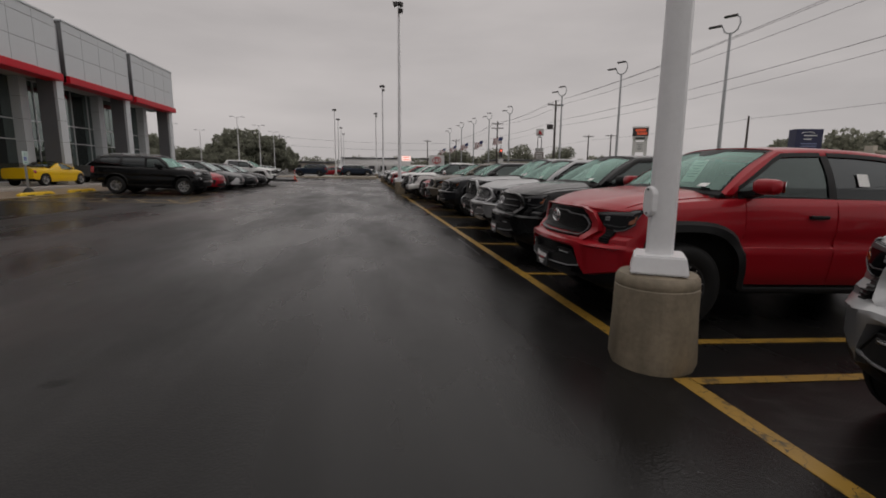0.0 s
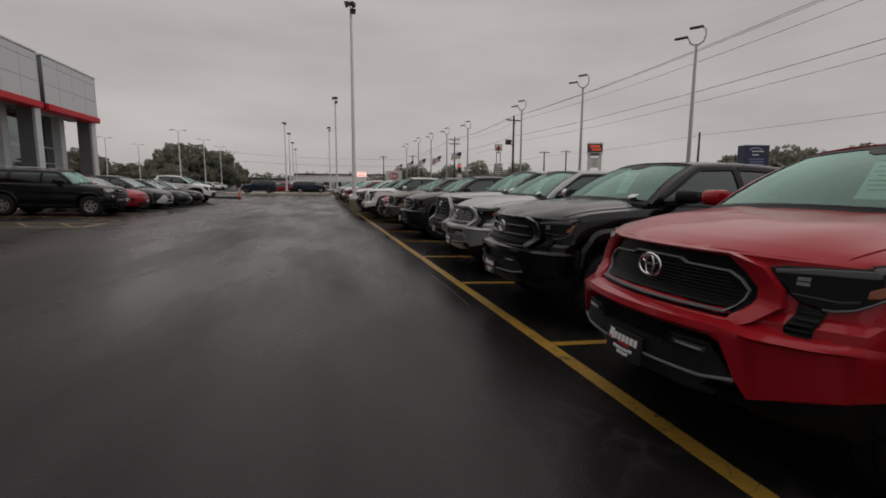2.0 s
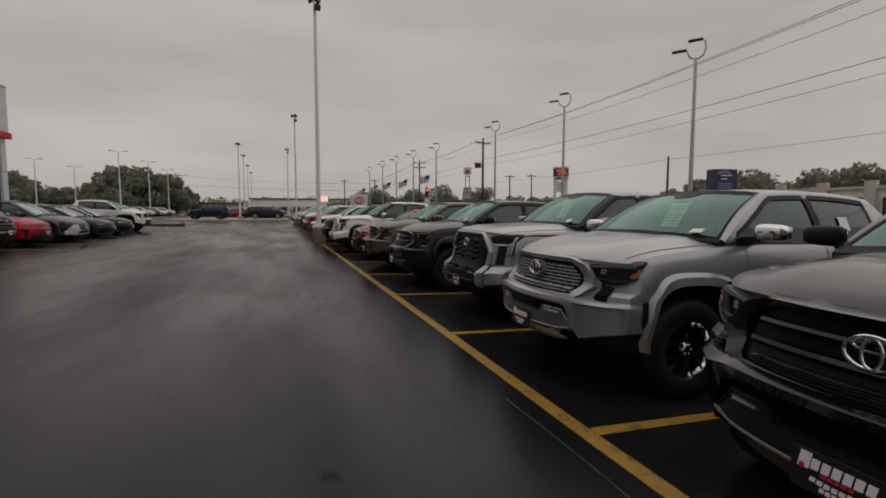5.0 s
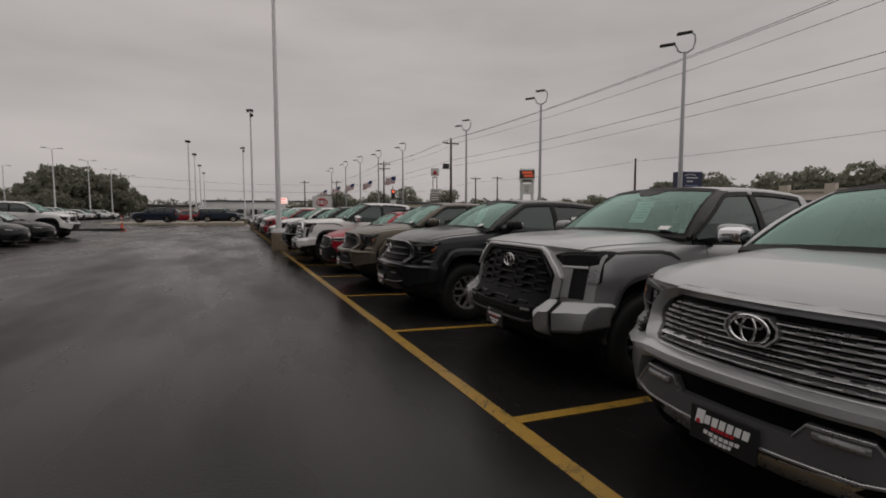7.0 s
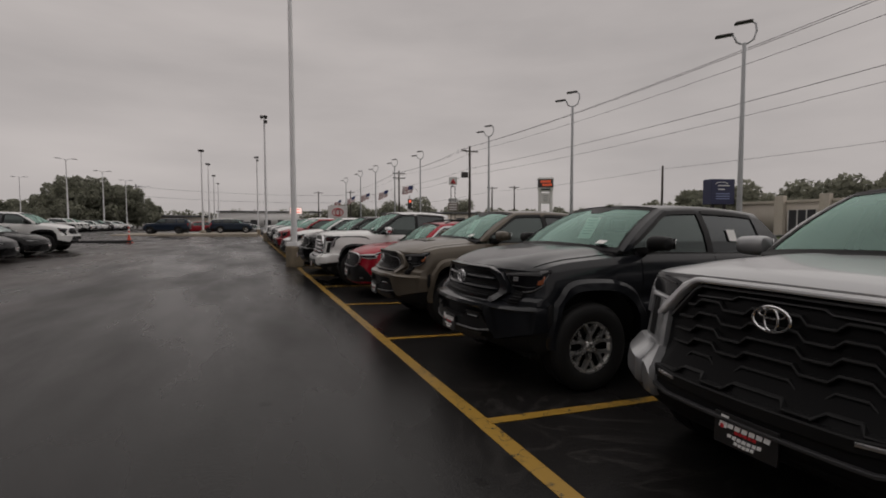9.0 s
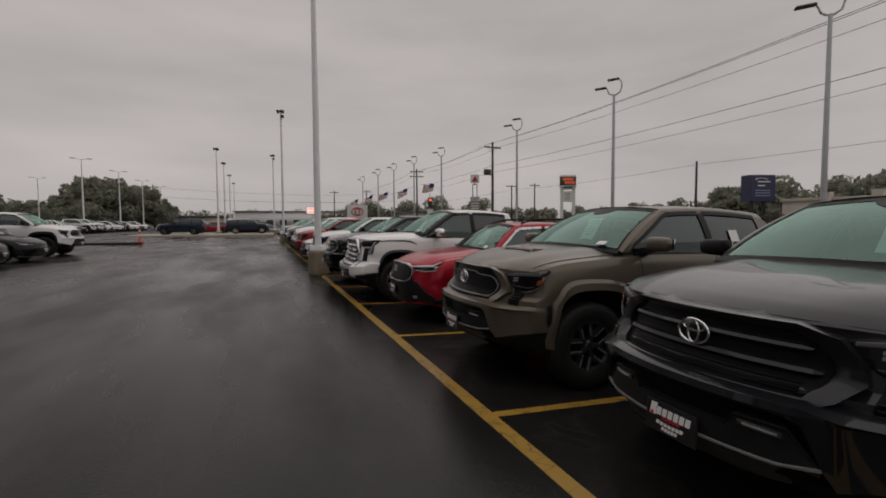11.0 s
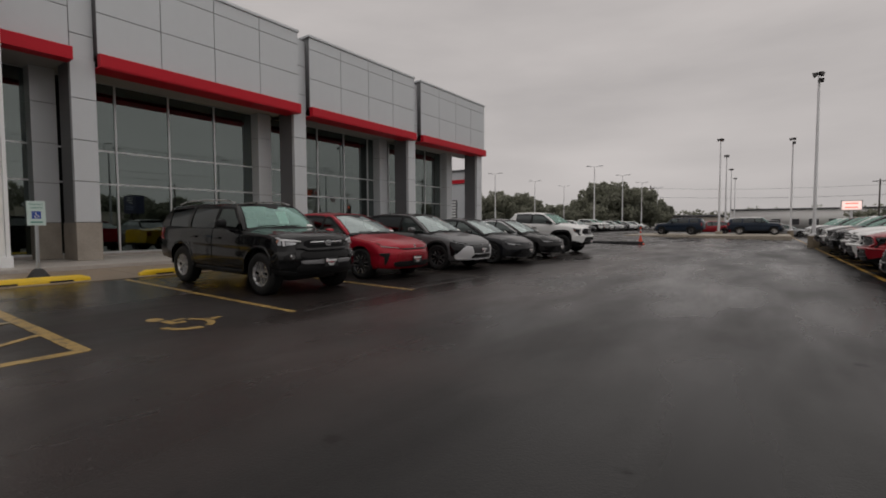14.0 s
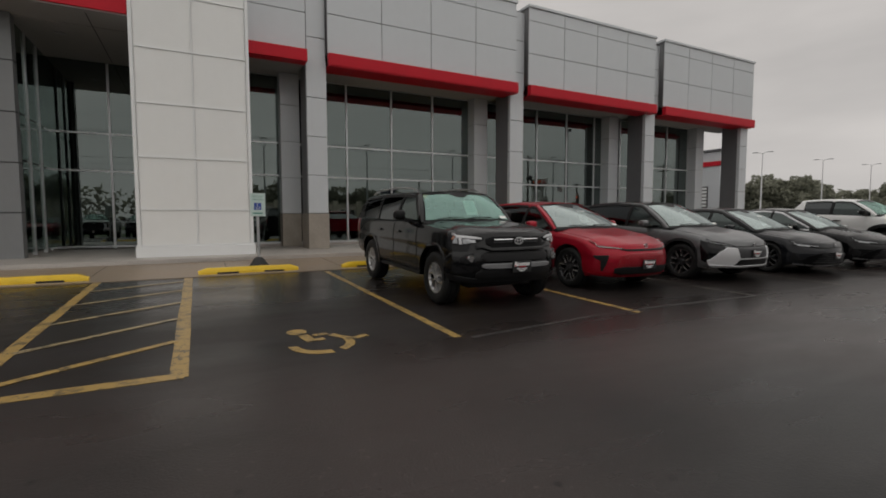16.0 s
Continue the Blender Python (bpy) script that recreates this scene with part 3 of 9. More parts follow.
def wheelchair_symbol(cx, cy, size):
    """The access symbol, painted flat on the asphalt: a head, a body and a wheel arc."""
    bm = bmesh.new()
    z = gz(cx) + 0.006
    pt = lambda u, v: (cx - v * size, cy + u * size, gz(cx - v * size) + 0.005)

    def bar(a, b, w):
        d = Vector((b[0] - a[0], b[1] - a[1]))
        n = Vector((-d.y, d.x)).normalized() * w / 2
        slab(bm, [[pt(a[0] + n.x, a[1] + n.y), pt(a[0] - n.x, a[1] - n.y)], [pt(b[0] + n.x, b[1] + n.y), pt(b[0] - n.x, b[1] - n.y)]], (0, 0, -0.003))
    rows = []
    for i in range(19):
        a = radians(15 - 195 * i / 18)
        if i in (8,):
            slab(bm, rows, (0, 0, -0.003))
            rows = []
            continue
        rows.append([pt(-0.03 + 0.33 * math.cos(a), -0.26 + 0.34 * math.sin(a)), pt(-0.03 + 0.46 * math.cos(a), -0.26 + 0.49 * math.sin(a))])
    slab(bm, rows, (0, 0, -0.003))
    bar((-0.19, 0.30), (-0.13, -0.10), 0.15)
    bar((-0.055, -0.04), (0.06, -0.02), 0.13)
    bar((-0.05, 0.21), (0.17, 0.25), 0.11)
    bar((0.20, 0.16), (0.42, -0.20), 0.12)
    bar((0.44, -0.19), (0.68, -0.09), 0.12)
    ring_pts = [pt(-0.24 + 0.15 * math.cos(a), 0.50 + 0.17 * math.sin(a)) for a in (2 * math.pi * k / 16 for k in range(16))]
    vs = [bm.verts.new(p) for p in ring_pts]
    bm.faces.new(vs)
    return solid("access_symbol", bm, OCHRE_LINE, "faded ochre wheelchair symbol painted on asphalt", "road marking", kind="structure")


wheelchair_symbol(-7.25, 20.54, 0.72)

# ---- sidewalk and building ----
bm = bmesh.new()
slab(bm, [[(x, y, gz(x) + 0.012) for y in (-30, 47.2)] for x in (-12.62, -15.3)], (0, 0, -0.2))
solid("sidewalk", bm, SIDEWALK, "damp tan concrete sidewalk along the showroom", "sidewalk", kind="structure")
FLOOR_Z = 0.43
bm = bmesh.new()
box(bm, -19.6, -15.3, -30, 47.0, 0.2, FLOOR_Z, 0.01)
solid("arcade_floor", bm, PALE_SLAB, "pale concrete floor under the showroom canopy", "floor", kind="structure")
for y in [-28 + 2.4 * i for i in range(31)]:
    bm = bmesh.new()
    slab(bm, [[(-12.7, y - 0.006, gz(-12.7) + 0.0135), (-12.7, y + 0.006, gz(-12.7) + 0.0135)], [(-15.3, y - 0.006, gz(-15.3) + 0.0135), (-15.3, y + 0.006, gz(-15.3) + 0.0135)]], (0, 0, -0.01))
    solid("sidewalk_joint", bm, SEAM, "dark joint between sidewalk slabs", "joint", "sidewalk joints", "structure")

FRONT = -17.3
# column sides get a darker grey than the panels on their face
COLUMN_SIDE = mat("dark_column_side", (0.12, 0.12, 0.125), 0.45, var=0.08, scale=1.0)
wall = tagged(new("wall_front"), "grey metal panel front of a showroom with dark joints", "wall", kind="structure")


def backing(x0, x1, y0, y1, z0, z1, material=SEAM, name="backing", parent=None):
    bm = bmesh.new()
    box(bm, x0, x1, y0, y1, z0, z1)
    return part(name, bm, material, parent or wall)


PANELS = {}


def panel(y0, y1, z0, z1, x, material, parent=None, name="panel", depth=0.03, gap=0.011):
    """A flat metal panel with soft edges, facing the lot."""
    key = (round(y1 - y0, 3), round(z1 - z0, 3), material.name)
    if key not in PANELS:
        bm = bmesh.new()
        box(bm, -depth, 0, gap, y1 - y0 - gap, gap, z1 - z0 - gap, 0.006)
        PANELS[key] = to_mesh(name, bm, material)
    return part_of(name, PANELS[key], parent or wall, pose(x, y0, z0))


BAYS = ((23.2, 30.38), (30.95, 38.1), (38.68, 45.7))
ROWS_Z = (6.50, 7.70, 8.93, 9.42)
for y0, y1 in BAYS:
    backing(FRONT - 0.6, FRONT - 0.03, y0, y1, 6.50, 9.42, REVEAL)
    w = (y1 - y0) / 4
    for i in range(4):
        for z0, z1 in zip(ROWS_Z, ROWS_Z[1:]):
            panel(y0 + i * w, y0 + (i + 1) * w, z0, z1, FRONT, PANEL_GREY)
    bm = bmesh.new()
    box(bm, FRONT - 0.7, FRONT + 0.05, y0 - 0.03, y1 + 0.03, 9.42, 9.52, 0.01)
    part("parapet_cap", bm, PANEL_GREY, wall)
    bm = bmesh.new()
    box(bm, FRONT - 0.05, FRONT + 0.16, y0 + 0.01, y1, 6.12, 6.48, 0.012)
    part("red_band", bm, PANEL_RED, wall, "red metal band under the grey panels")
    bm = bmesh.new()
    box(bm, FRONT - 0.7, FRONT + 0.14, y0 + 0.012, y1 - 0.002, 6.09, 6.118)
    part("band_soffit", bm, PANEL_RED, wall)
    bm = bmesh.new()
    box(bm, -19.5, FRONT - 0.70, y0 - 0.6, y1 + 0.6, 6.2, 6.3)
    part("soffit", bm, SOFFIT, wall)
# strip behind and between the bays
for y0, y1 in ((22.6, 23.2), (30.38, 30.95), (38.1, 38.68)):
    backing(FRONT - 0.75, FRONT - 0.28, y0, y1, 6.3, 9.30, REVEAL)
    for z0, z1 in zip((6.3, 7.0, 8.2, 9.28), (7.0, 8.2, 9.28)):
        panel(y0, y1, z0, z1, FRONT - 0.25, PANEL_GREY)
# front columns with a stone foot
for y0 in (22.58, 30.26, 37.78, 45.06):
    y1 = y0 + 0.62
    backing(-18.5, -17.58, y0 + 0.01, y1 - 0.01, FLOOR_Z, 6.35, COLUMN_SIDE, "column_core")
    zs = (1.55, 2.75, 3.95, 5.15, 6.32)
    for z0, z1 in zip(zs, zs[1:]):
        bm = bmesh.new()
        box(bm, -17.66, -17.5, y0, y1, z0 + 0.01, z1 - 0.01, 0.008)
        part("column_panel", bm, PANEL_GREY, wall)
    bm = bmesh.new()
    box(bm, -18.52, -17.47, y0 - 0.015, y1 + 0.015, FLOOR_Z, 1.54, 0.012)
    part("column_foot", bm, STONE, wall, "tan stone column foot")
# inner columns on the glass line
for y0 in (22.0, 29.5, 37.0, 43.5):
    backing(-19.4, -18.95, y0 + 0.02, y0 + 0.6, FLOOR_Z, 6.2, REVEAL, "column_core")
    zs = (FLOOR_Z, 1.55, 2.75, 3.95, 5.15, 6.2)
    for z0, z1 in zip(zs, zs[1:]):
        bm = bmesh.new()
        box(bm, -19.45, -18.9, y0, y0 + 0.62, z0 + 0.008, z1 - 0.008, 0.008)
        part("column_panel", bm, STONE if z0 < 1 else PANEL_GREY, wall)
# awning between tower and first column
bm = bmesh.new()
box(bm, FRONT - 0.3, FRONT + 0.16, 20.82, 22.56, 6.12, 6.48, 0.012)
part("red_band", bm, PANEL_RED, wall)
backing(-19.4, FRONT - 0.05, 20.82, 22.58, 6.2, 6.3, SOFFIT, "soffit")
backing(FRONT - 0.8, FRONT - 0.28, 20.6, 22.6, 6.48, 9.3, REVEAL)
for z0, z1 in zip((6.48, 7.7, 9.0), (7.7, 9.0, 9.3)):
    panel(20.8, 22.6, z0, z1, FRONT - 0.25, PANEL_GREY)
# white tower
tower = tagged(new("wall_tower"), "tall white translucent panel tower beside the entrance", "wall", kind="structure")
TX, TY0, TY1 = -16.1, 18.12, 20.8
backing(-17.6, TX - 0.05, TY0 + 0.02, TY1 - 0.02, FLOOR_Z, 11.0, PANEL_WHITE, "tower_core", tower)
bm = bmesh.new()
box(bm, -17.7, TX + 0.04, TY0 - 0.04, TY1 + 0.04, FLOOR_Z - 0.01, 0.70, 0.01)
part("plinth", bm, PANEL_WHITE, tower)
tz = (0.72, 1.62, 2.92, 4.24, 5.57, 6.9, 8.23, 9.56, 10.9)
for z0, z1 in zip(tz, tz[1:]):
    for a, b in ((TY0 + 0.08, (TY0 + TY1) / 2), ((TY0 + TY1) / 2, TY1 - 0.08)):
        panel(a, b, z0, z1, TX - 0.02, PANEL_CREAM, tower, gap=0.016)
    bm = bmesh.new()
    box(bm, TX - 0.03, TX + 0.0, TY0 + 0.06, TY1 - 0.06, z0 - 0.014, z0 + 0.014)
    part("rail", bm, PANEL_WHITE, tower)
for a in (TY0, (TY0 + TY1) / 2 - 0.02, TY1 - 0.08):
    bm = bmesh.new()
    w = 0.08 if a != (TY0 + TY1) / 2 - 0.02 else 0.03
    box(bm, TX - 0.05, TX + 0.012, a, a + w, 0.70, 10.95, 0.004)
    part("stile", bm, PANEL_WHITE, tower)
# entrance bay beyond the tower
bm = bmesh.new()
box(bm, FRONT - 0.3, TX - 0.1, 12.4, TY0 - 0.02, 6.30, 6.68, 0.012)
part("red_band", bm, PANEL_RED, wall)
backing(-21.5, FRONT - 0.1, 9.0, TY0 - 0.02, 6.25, 6.35, SOFFIT, "soffit")
backing(FRONT - 0.1, TX - 0.14, 9.0, TY0 - 0.02, 6.27, 6.298, SOFFIT, "soffit")
backing(-20.5, TX - 0.3, 17.25, 17.27, 6.243, 6.249, SEAM, "soffit_joint")
backing(FRONT - 0.8, FRONT - 0.2, 6.0, TY0 - 0.02, 6.48, 9.3, PANEL_GREY)
# panel grey darkened to paint in the shade at the entrance bay
SHADED_PANEL = mat("shaded_grey_panel", (0.20, 0.205, 0.21), 0.45, var=0.05, scale=0.8)
backing(-17.5, -17.2, 15.1, 15.68, FLOOR_Z, 6.25, SHADED_PANEL, "column_core")
backing(-19.4, -17.7, 6.0, 12.0, FLOOR_Z, 6.3, SHADED_PANEL)
for z in (1.55, 2.75, 3.95, 5.15):
    backing(-17.51, -17.19, 15.09, 15.69, z - 0.012, z + 0.012, SEAM, "column_joint")
# downlights in the entrance soffit
for yy_ in (16.43, 14.6):
    bm = bmesh.new()
    lathe(bm, [(0.001, 6.245), (0.09, 6.245), (0.12, 6.235), (0.12, 6.25)], 16, "z", (-18.22, yy_, 0))
    part("downlight", bm, SATIN, wall)

# storefront glass: panes between mullions
front_glass = tagged(new("window_1"), "tall showroom glass wall in aluminium mullions reflecting grey sky", "window", kind="structure")
GX = -19.4
ys = [20.9 + 1.735 * i for i in range(14)]
zs = (0.55, 2.85, 3.95, 6.2)
for y0, y1 in zip(ys, ys[1:]):
    for z0, z1 in zip(zs, zs[1:]):
        bm = bmesh.new()
        box(bm, GX - 0.01, GX, y0 + 0.02, y1 - 0.02, z0 + 0.02, z1 - 0.02)
        part("pane", bm, STORE_GLASS, front_glass)
for y in ys:
    bm = bmesh.new()
    box(bm, GX - 0.06, GX + 0.05, y - 0.028, y + 0.028, FLOOR_Z, 6.2, 0.004)
    part("mullion", bm, MULLION, front_glass)
for z in zs:
    bm = bmesh.new()
    box(bm, GX - 0.05, GX + 0.04, ys[0], ys[-1], z - 0.028, z + 0.028)
    part("transom", bm, MULLION, front_glass)
bm = bmesh.new()
box(bm, GX - 0.06, GX + 0.06, ys[0], ys[-1], FLOOR_Z, 0.52)
part("window_sill", bm, PALE_SLAB, front_glass)
# entrance glass, set deeper and with an angled return
entry_glass = tagged(new("window_2"), "deep-set entrance glazing with aluminium frames", "window", kind="structure")
EX = -20.6
for y0, y1 in ((15.5, 17.1), (17.1, 18.7), (18.7, 20.9)):
    for z0, z1 in ((0.5, 2.88), (2.88, 4.04), (4.04, 6.25)):
        bm = bmesh.new()
        box(bm, EX - 0.01, EX, y0 + 0.02, y1 - 0.02, z0 + 0.02, z1 - 0.02)
        part("pane", bm, STORE_GLASS, entry_glass)
    bm = bmesh.new()
    box(bm, EX - 0.06, EX + 0.05, y0 - 0.03, y0 + 0.03, FLOOR_Z, 6.2)
    part("mullion", bm, MULLION, entry_glass)
for z in (0.5, 2.88, 4.04):
    bm = bmesh.new()
    box(bm, EX - 0.05, EX + 0.04, 15.5, 20.9, z - 0.028, z + 0.028)
    part("transom", bm, MULLION, entry_glass)
for i in range(3):
    x0, x1 = EX + i * 1.03, EX + (i + 1) * 1.03
    for z0, z1 in ((0.5, 2.88), (2.88, 4.04), (4.04, 6.25)):
        bm = bmesh.new()
        box(bm, x0 + 0.03, x1 - 0.03, 15.57, 15.58, z0 + 0.02, z1 - 0.02)
        part("pane", bm, STORE_GLASS, entry_glass)
    bm = bmesh.new()
    box(bm, x1 - 0.03, x1 + 0.03, 15.53, 15.62, FLOOR_Z, 6.2)
    part("mullion", bm, MULLION, entry_glass)
bm = bmesh.new()
box(bm, -32, -15.3, 9.0, 20.9, 0.2, FLOOR_Z - 0.004)
solid("entrance_floor", bm, PALE_SLAB, "pale concrete entrance floor", "floor", kind="structure")
bm = bmesh.new()
box(bm, -19.4, EX - 0.02, 20.9, 20.98, FLOOR_Z, 6.2)
solid("wall_entry_return", bm, PANEL_GREY, "grey metal return wall by the entrance", "wall", kind="structure")

# the rest of the shell: interior and back
for nm, dims, m, lab in (("showroom_floor", (-34, GX - 0.07, 20.98, 44.3, 0.2, FLOOR_Z), INTERIOR_FLOOR, "dim polished showroom floor"),
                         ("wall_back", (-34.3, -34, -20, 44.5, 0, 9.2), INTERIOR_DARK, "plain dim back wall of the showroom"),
                         ("wall_north", (-34, GX, 44.3, 44.6, 0.2, 9.2), PANEL_GREY, "grey end wall of the showroom"),
                         ("wall_south", (-34, -17.7, -20.3, -20, 0.2, 9.2), PANEL_GREY, "plain grey end wall"),
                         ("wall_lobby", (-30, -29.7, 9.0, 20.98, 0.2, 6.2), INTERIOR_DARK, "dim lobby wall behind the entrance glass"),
                         ("ceiling", (-34, GX, -20, 44.3, 6.3, 6.5), SOFFIT, "plain showroom ceiling"),
                         ("roof", (-34, FRONT - 0.6, -20, 45.6, 9.0, 9.2), REVEAL, "flat dark roof"),
                         ("wall_shops", (-17.9, -17.6, -20, 6.0, FLOOR_Z, 9.3), PANEL_GREY, "plain grey front wall")):
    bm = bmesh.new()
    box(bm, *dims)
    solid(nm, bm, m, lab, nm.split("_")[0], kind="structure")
# simple desks and a display wall seen dimly through the glass
for i, y in enumerate((24.5, 27.4, 33.0, 36.4, 40.8)):
    d = thing("sales_desk", "pale sales desk inside the showroom", "desk", "showroom desks")
    bm = bmesh.new()
    box(bm, -0.4, 0.4, -0.8, 0.8, 0.71, 0.75, 0.005)
    part("desktop", bm, PAPER, d)
    for yy_ in (-0.72, 0.72):
        bm = bmesh.new()
        box(bm, -0.36, 0.36, yy_ - 0.03, yy_ + 0.03, 0, 0.71)
        part("side_panel", bm, TRIM_GREY, d)
    d.matrix_basis = pose(-22.6 - 0.8 * (i % 2), y, FLOOR_Z)

# service building further back
svc = thing("service_building", "grey metal service building with a red stripe and a louvred door", "building")
bm = bmesh.new()
box(bm, -58, -28, 60, 63, 0.3, 7.1)
part("wall", bm, PANEL_GREY, svc)
bm = bmesh.new()
box(bm, -58.2, -27.9, 59.85, 63.1, 7.1, 7.3, 0.02)
part("roof", bm, REVEAL, svc)
bm = bmesh.new()
box(bm, -36, -27.96, 59.9, 59.99, 5.85, 6.25)
box(bm, -27.99, -27.92, 59.9, 63, 5.85, 6.25)
part("red_stripe", bm, PANEL_RED, svc)
dr = part("door", box(bmesh.new(), -31.4, -29.0, 59.93, 59.99, 0.4, 4.1), REVEAL, svc)
for i in range(12):
    bm = bmesh.new()
    box(bm, -31.3, -29.1, 59.88, 59.93, 0.5 + i * 0.3, 0.68 + i * 0.3)
    part("slat", bm, PANEL_WHITE, dr)


# ---- lot poles on concrete piers ----
def lot_pole(x, y, height, near):
    p = thing("lot_lamp_pole", "white steel lamp pole on a round concrete pier", "lamp post", "lot lamp poles")
    bm = bmesh.new()
    lathe(bm, [(0.285, -0.02), (0.305, 0.06), (0.298, 0.4), (0.2945, 0.605), (0.2895, 0.612), (0.2935, 0.62), (0.292, 0.65), (0.286, 0.675), (0.27, 0.698), (0.05, 0.712), (0.001, 0.712)], 28 if near else 18)
    rng = random.Random(3)
    for v in bm.verts:
        if v.co.z < 0.2:
            v.co.x += rng.uniform(-0.012, 0.012)
            v.co.y += rng.uniform(-0.012, 0.012)
    part("pier", bm, PIER_CONCRETE, p, "stained tan concrete pier")
    bm = bmesh.new()
    hexa(bm, [(-0.195, -0.195, 0.71), (0.195, -0.195, 0.71), (0.195, 0.195, 0.71), (-0.195, 0.195, 0.71)], [(-0.17, -0.17, 0.842), (0.17, -0.17, 0.842), (0.17, 0.17, 0.842), (-0.17, 0.17, 0.842)])
    bmesh.ops.bevel(bm, geom=bm.edges[:], offset=0.012, segments=2, affect="EDGES")
    part("base_cover", bm, WHITE_POLE, p)
    bm = bmesh.new()
    rows = []
    for z, h in ((0.842, 0.095), (height * 0.5, 0.08), (height - 0.3, 0.062), (height, 0.06)):
        loop = []
        for k in range(16):
            a = 2 * math.pi * k / 16
            c, s = math.cos(a), math.sin(a)
            e = (abs(c) ** 2.6 + abs(s) ** 2.6) ** (-1 / 2.6)
            loop.append((h * e * c, h * e * s, z))
        rows.append(loop)
    sheet(bm, rows, closed=True)
    part("pole", bm, WHITE_POLE, p)
    bm = bmesh.new()
    rows = [[(-0.08, 0.058 * c, 1.22 + 0.058 * s + (0.05 if s > 0 else -0.05)), (-0.118, 0.058 * c, 1.22 + 0.058 * s + (0.05 if s > 0 else -0.05)), (-0.125, 0.052 * c, 1.22 + 0.05 * s + (0.05 if s > 0 else -0.05))] for c, s in ((math.cos(2 * math.pi * k / 20), math.sin(2 * math.pi * k / 20)) for k in range(21))]
    sheet(bm, rows)
    bm.faces.new([bm.verts.new(r[2]) for r in rows[:-1]])
    hc = part("handhole_cover", bm, WHITE_POLE, p)
    hc.matrix_basis = pose(0, 0, 0, 0, 0, 30)
    for z in (1.135, 1.305):
        bm = bmesh.new()
        lathe(bm, [(0.001, -0.131), (0.008, -0.131), (0.008, -0.12)], 8, "x", (0, 0, z))
        part("screw", bm, DARK_STEEL, hc)
    for a, dz in ((200, 0.05), (320, -0.35), (90, 0.1)):
        f = part("floodlight", floodlight(), DARK_STEEL, p)
        f.matrix_basis = pose(0, 0, height + dz, 0, 0, a)
    p.matrix_basis = pose(x, y, gz(x), 0, 0, -30)
    return p


def floodlight():
    bm = bmesh.new()
    hexa(bm, [(0.06, -0.08, 0.0), (0.06, 0.08, 0.0), (0.06, 0.08, 0.16), (0.06, -0.08, 0.16)], [(0.26, -0.13, -0.1), (0.26, 0.13, -0.1), (0.33, 0.13, 0.14), (0.33, -0.13, 0.14)])
    tube(bm, [(0, 0, 0.05), (0.12, 0, 0.1)], 0.03, 6)
    return bm


for i, (x, y) in enumerate(((2.06, 3.16), (1.46, 28.25), (0.95, 53.3), (0.3, 79.0))):
    lot_pole(x, y, 10.1 if i != 1 else 10.4, i == 0)


# far flood poles and tall lot lamps
def slim_pole(x, y, h, kind, tint=WHITE_POLE):
    p = thing("area_light_pole", "slim white area light pole", "lamp post", "far area lights")
    bm = bmesh.new()
    tube(bm, [(0, 0, -0.1), (0, 0, 1.2), (0, 0, h)], [0.13, 0.12, 0.055], 8)
    part("pole", bm, tint, p)
    if kind == "flood":
        for a in (30, 150, 270):
            f = part("floodlight", floodlight(), DARK_STEEL, p)
            f.matrix_basis = pose(0, 0, h - 0.1, 0, 0, a)
        bm = bmesh.new()
        lathe(bm, [(0.34, -0.1), (0.34, 0.5), (0.3, 0.55), (0.001, 0.55)], 14)
        part("pier", bm, CONCRETE, p)
    else:
        for s in (1, -1):
            bm = bmesh.new()
            tube(bm, [(0, 0, h - 0.05), (s * 0.7, 0, h + 0.1)], 0.03, 6)
            box(bm, s * 0.6, s * 1.25, -0.14, 0.14, h + 0.06, h + 0.16, 0.03)
            part("lamp_head", bm, GREY_STEEL, p)
    p.matrix_basis = pose(x, y, gz(x), 0, 0, 20)
    return p


for x, y, h in ((-5.8, 74.2, 10.0), (-6.3, 88.0, 10.0), (-7.0, 106.0, 10.0), (-7.6, 124.0, 10.0)):
    slim_pole(x, y, h, "flood")
for x, y in ((-24.3, 91.7), (-24.3, 108.2), (-25, 126.5), (-25, 143), (-41.6, 91.2), (-42, 108.8), (-41.8, 124.7)):
    slim_pole(x, y, 10.0, "tee")


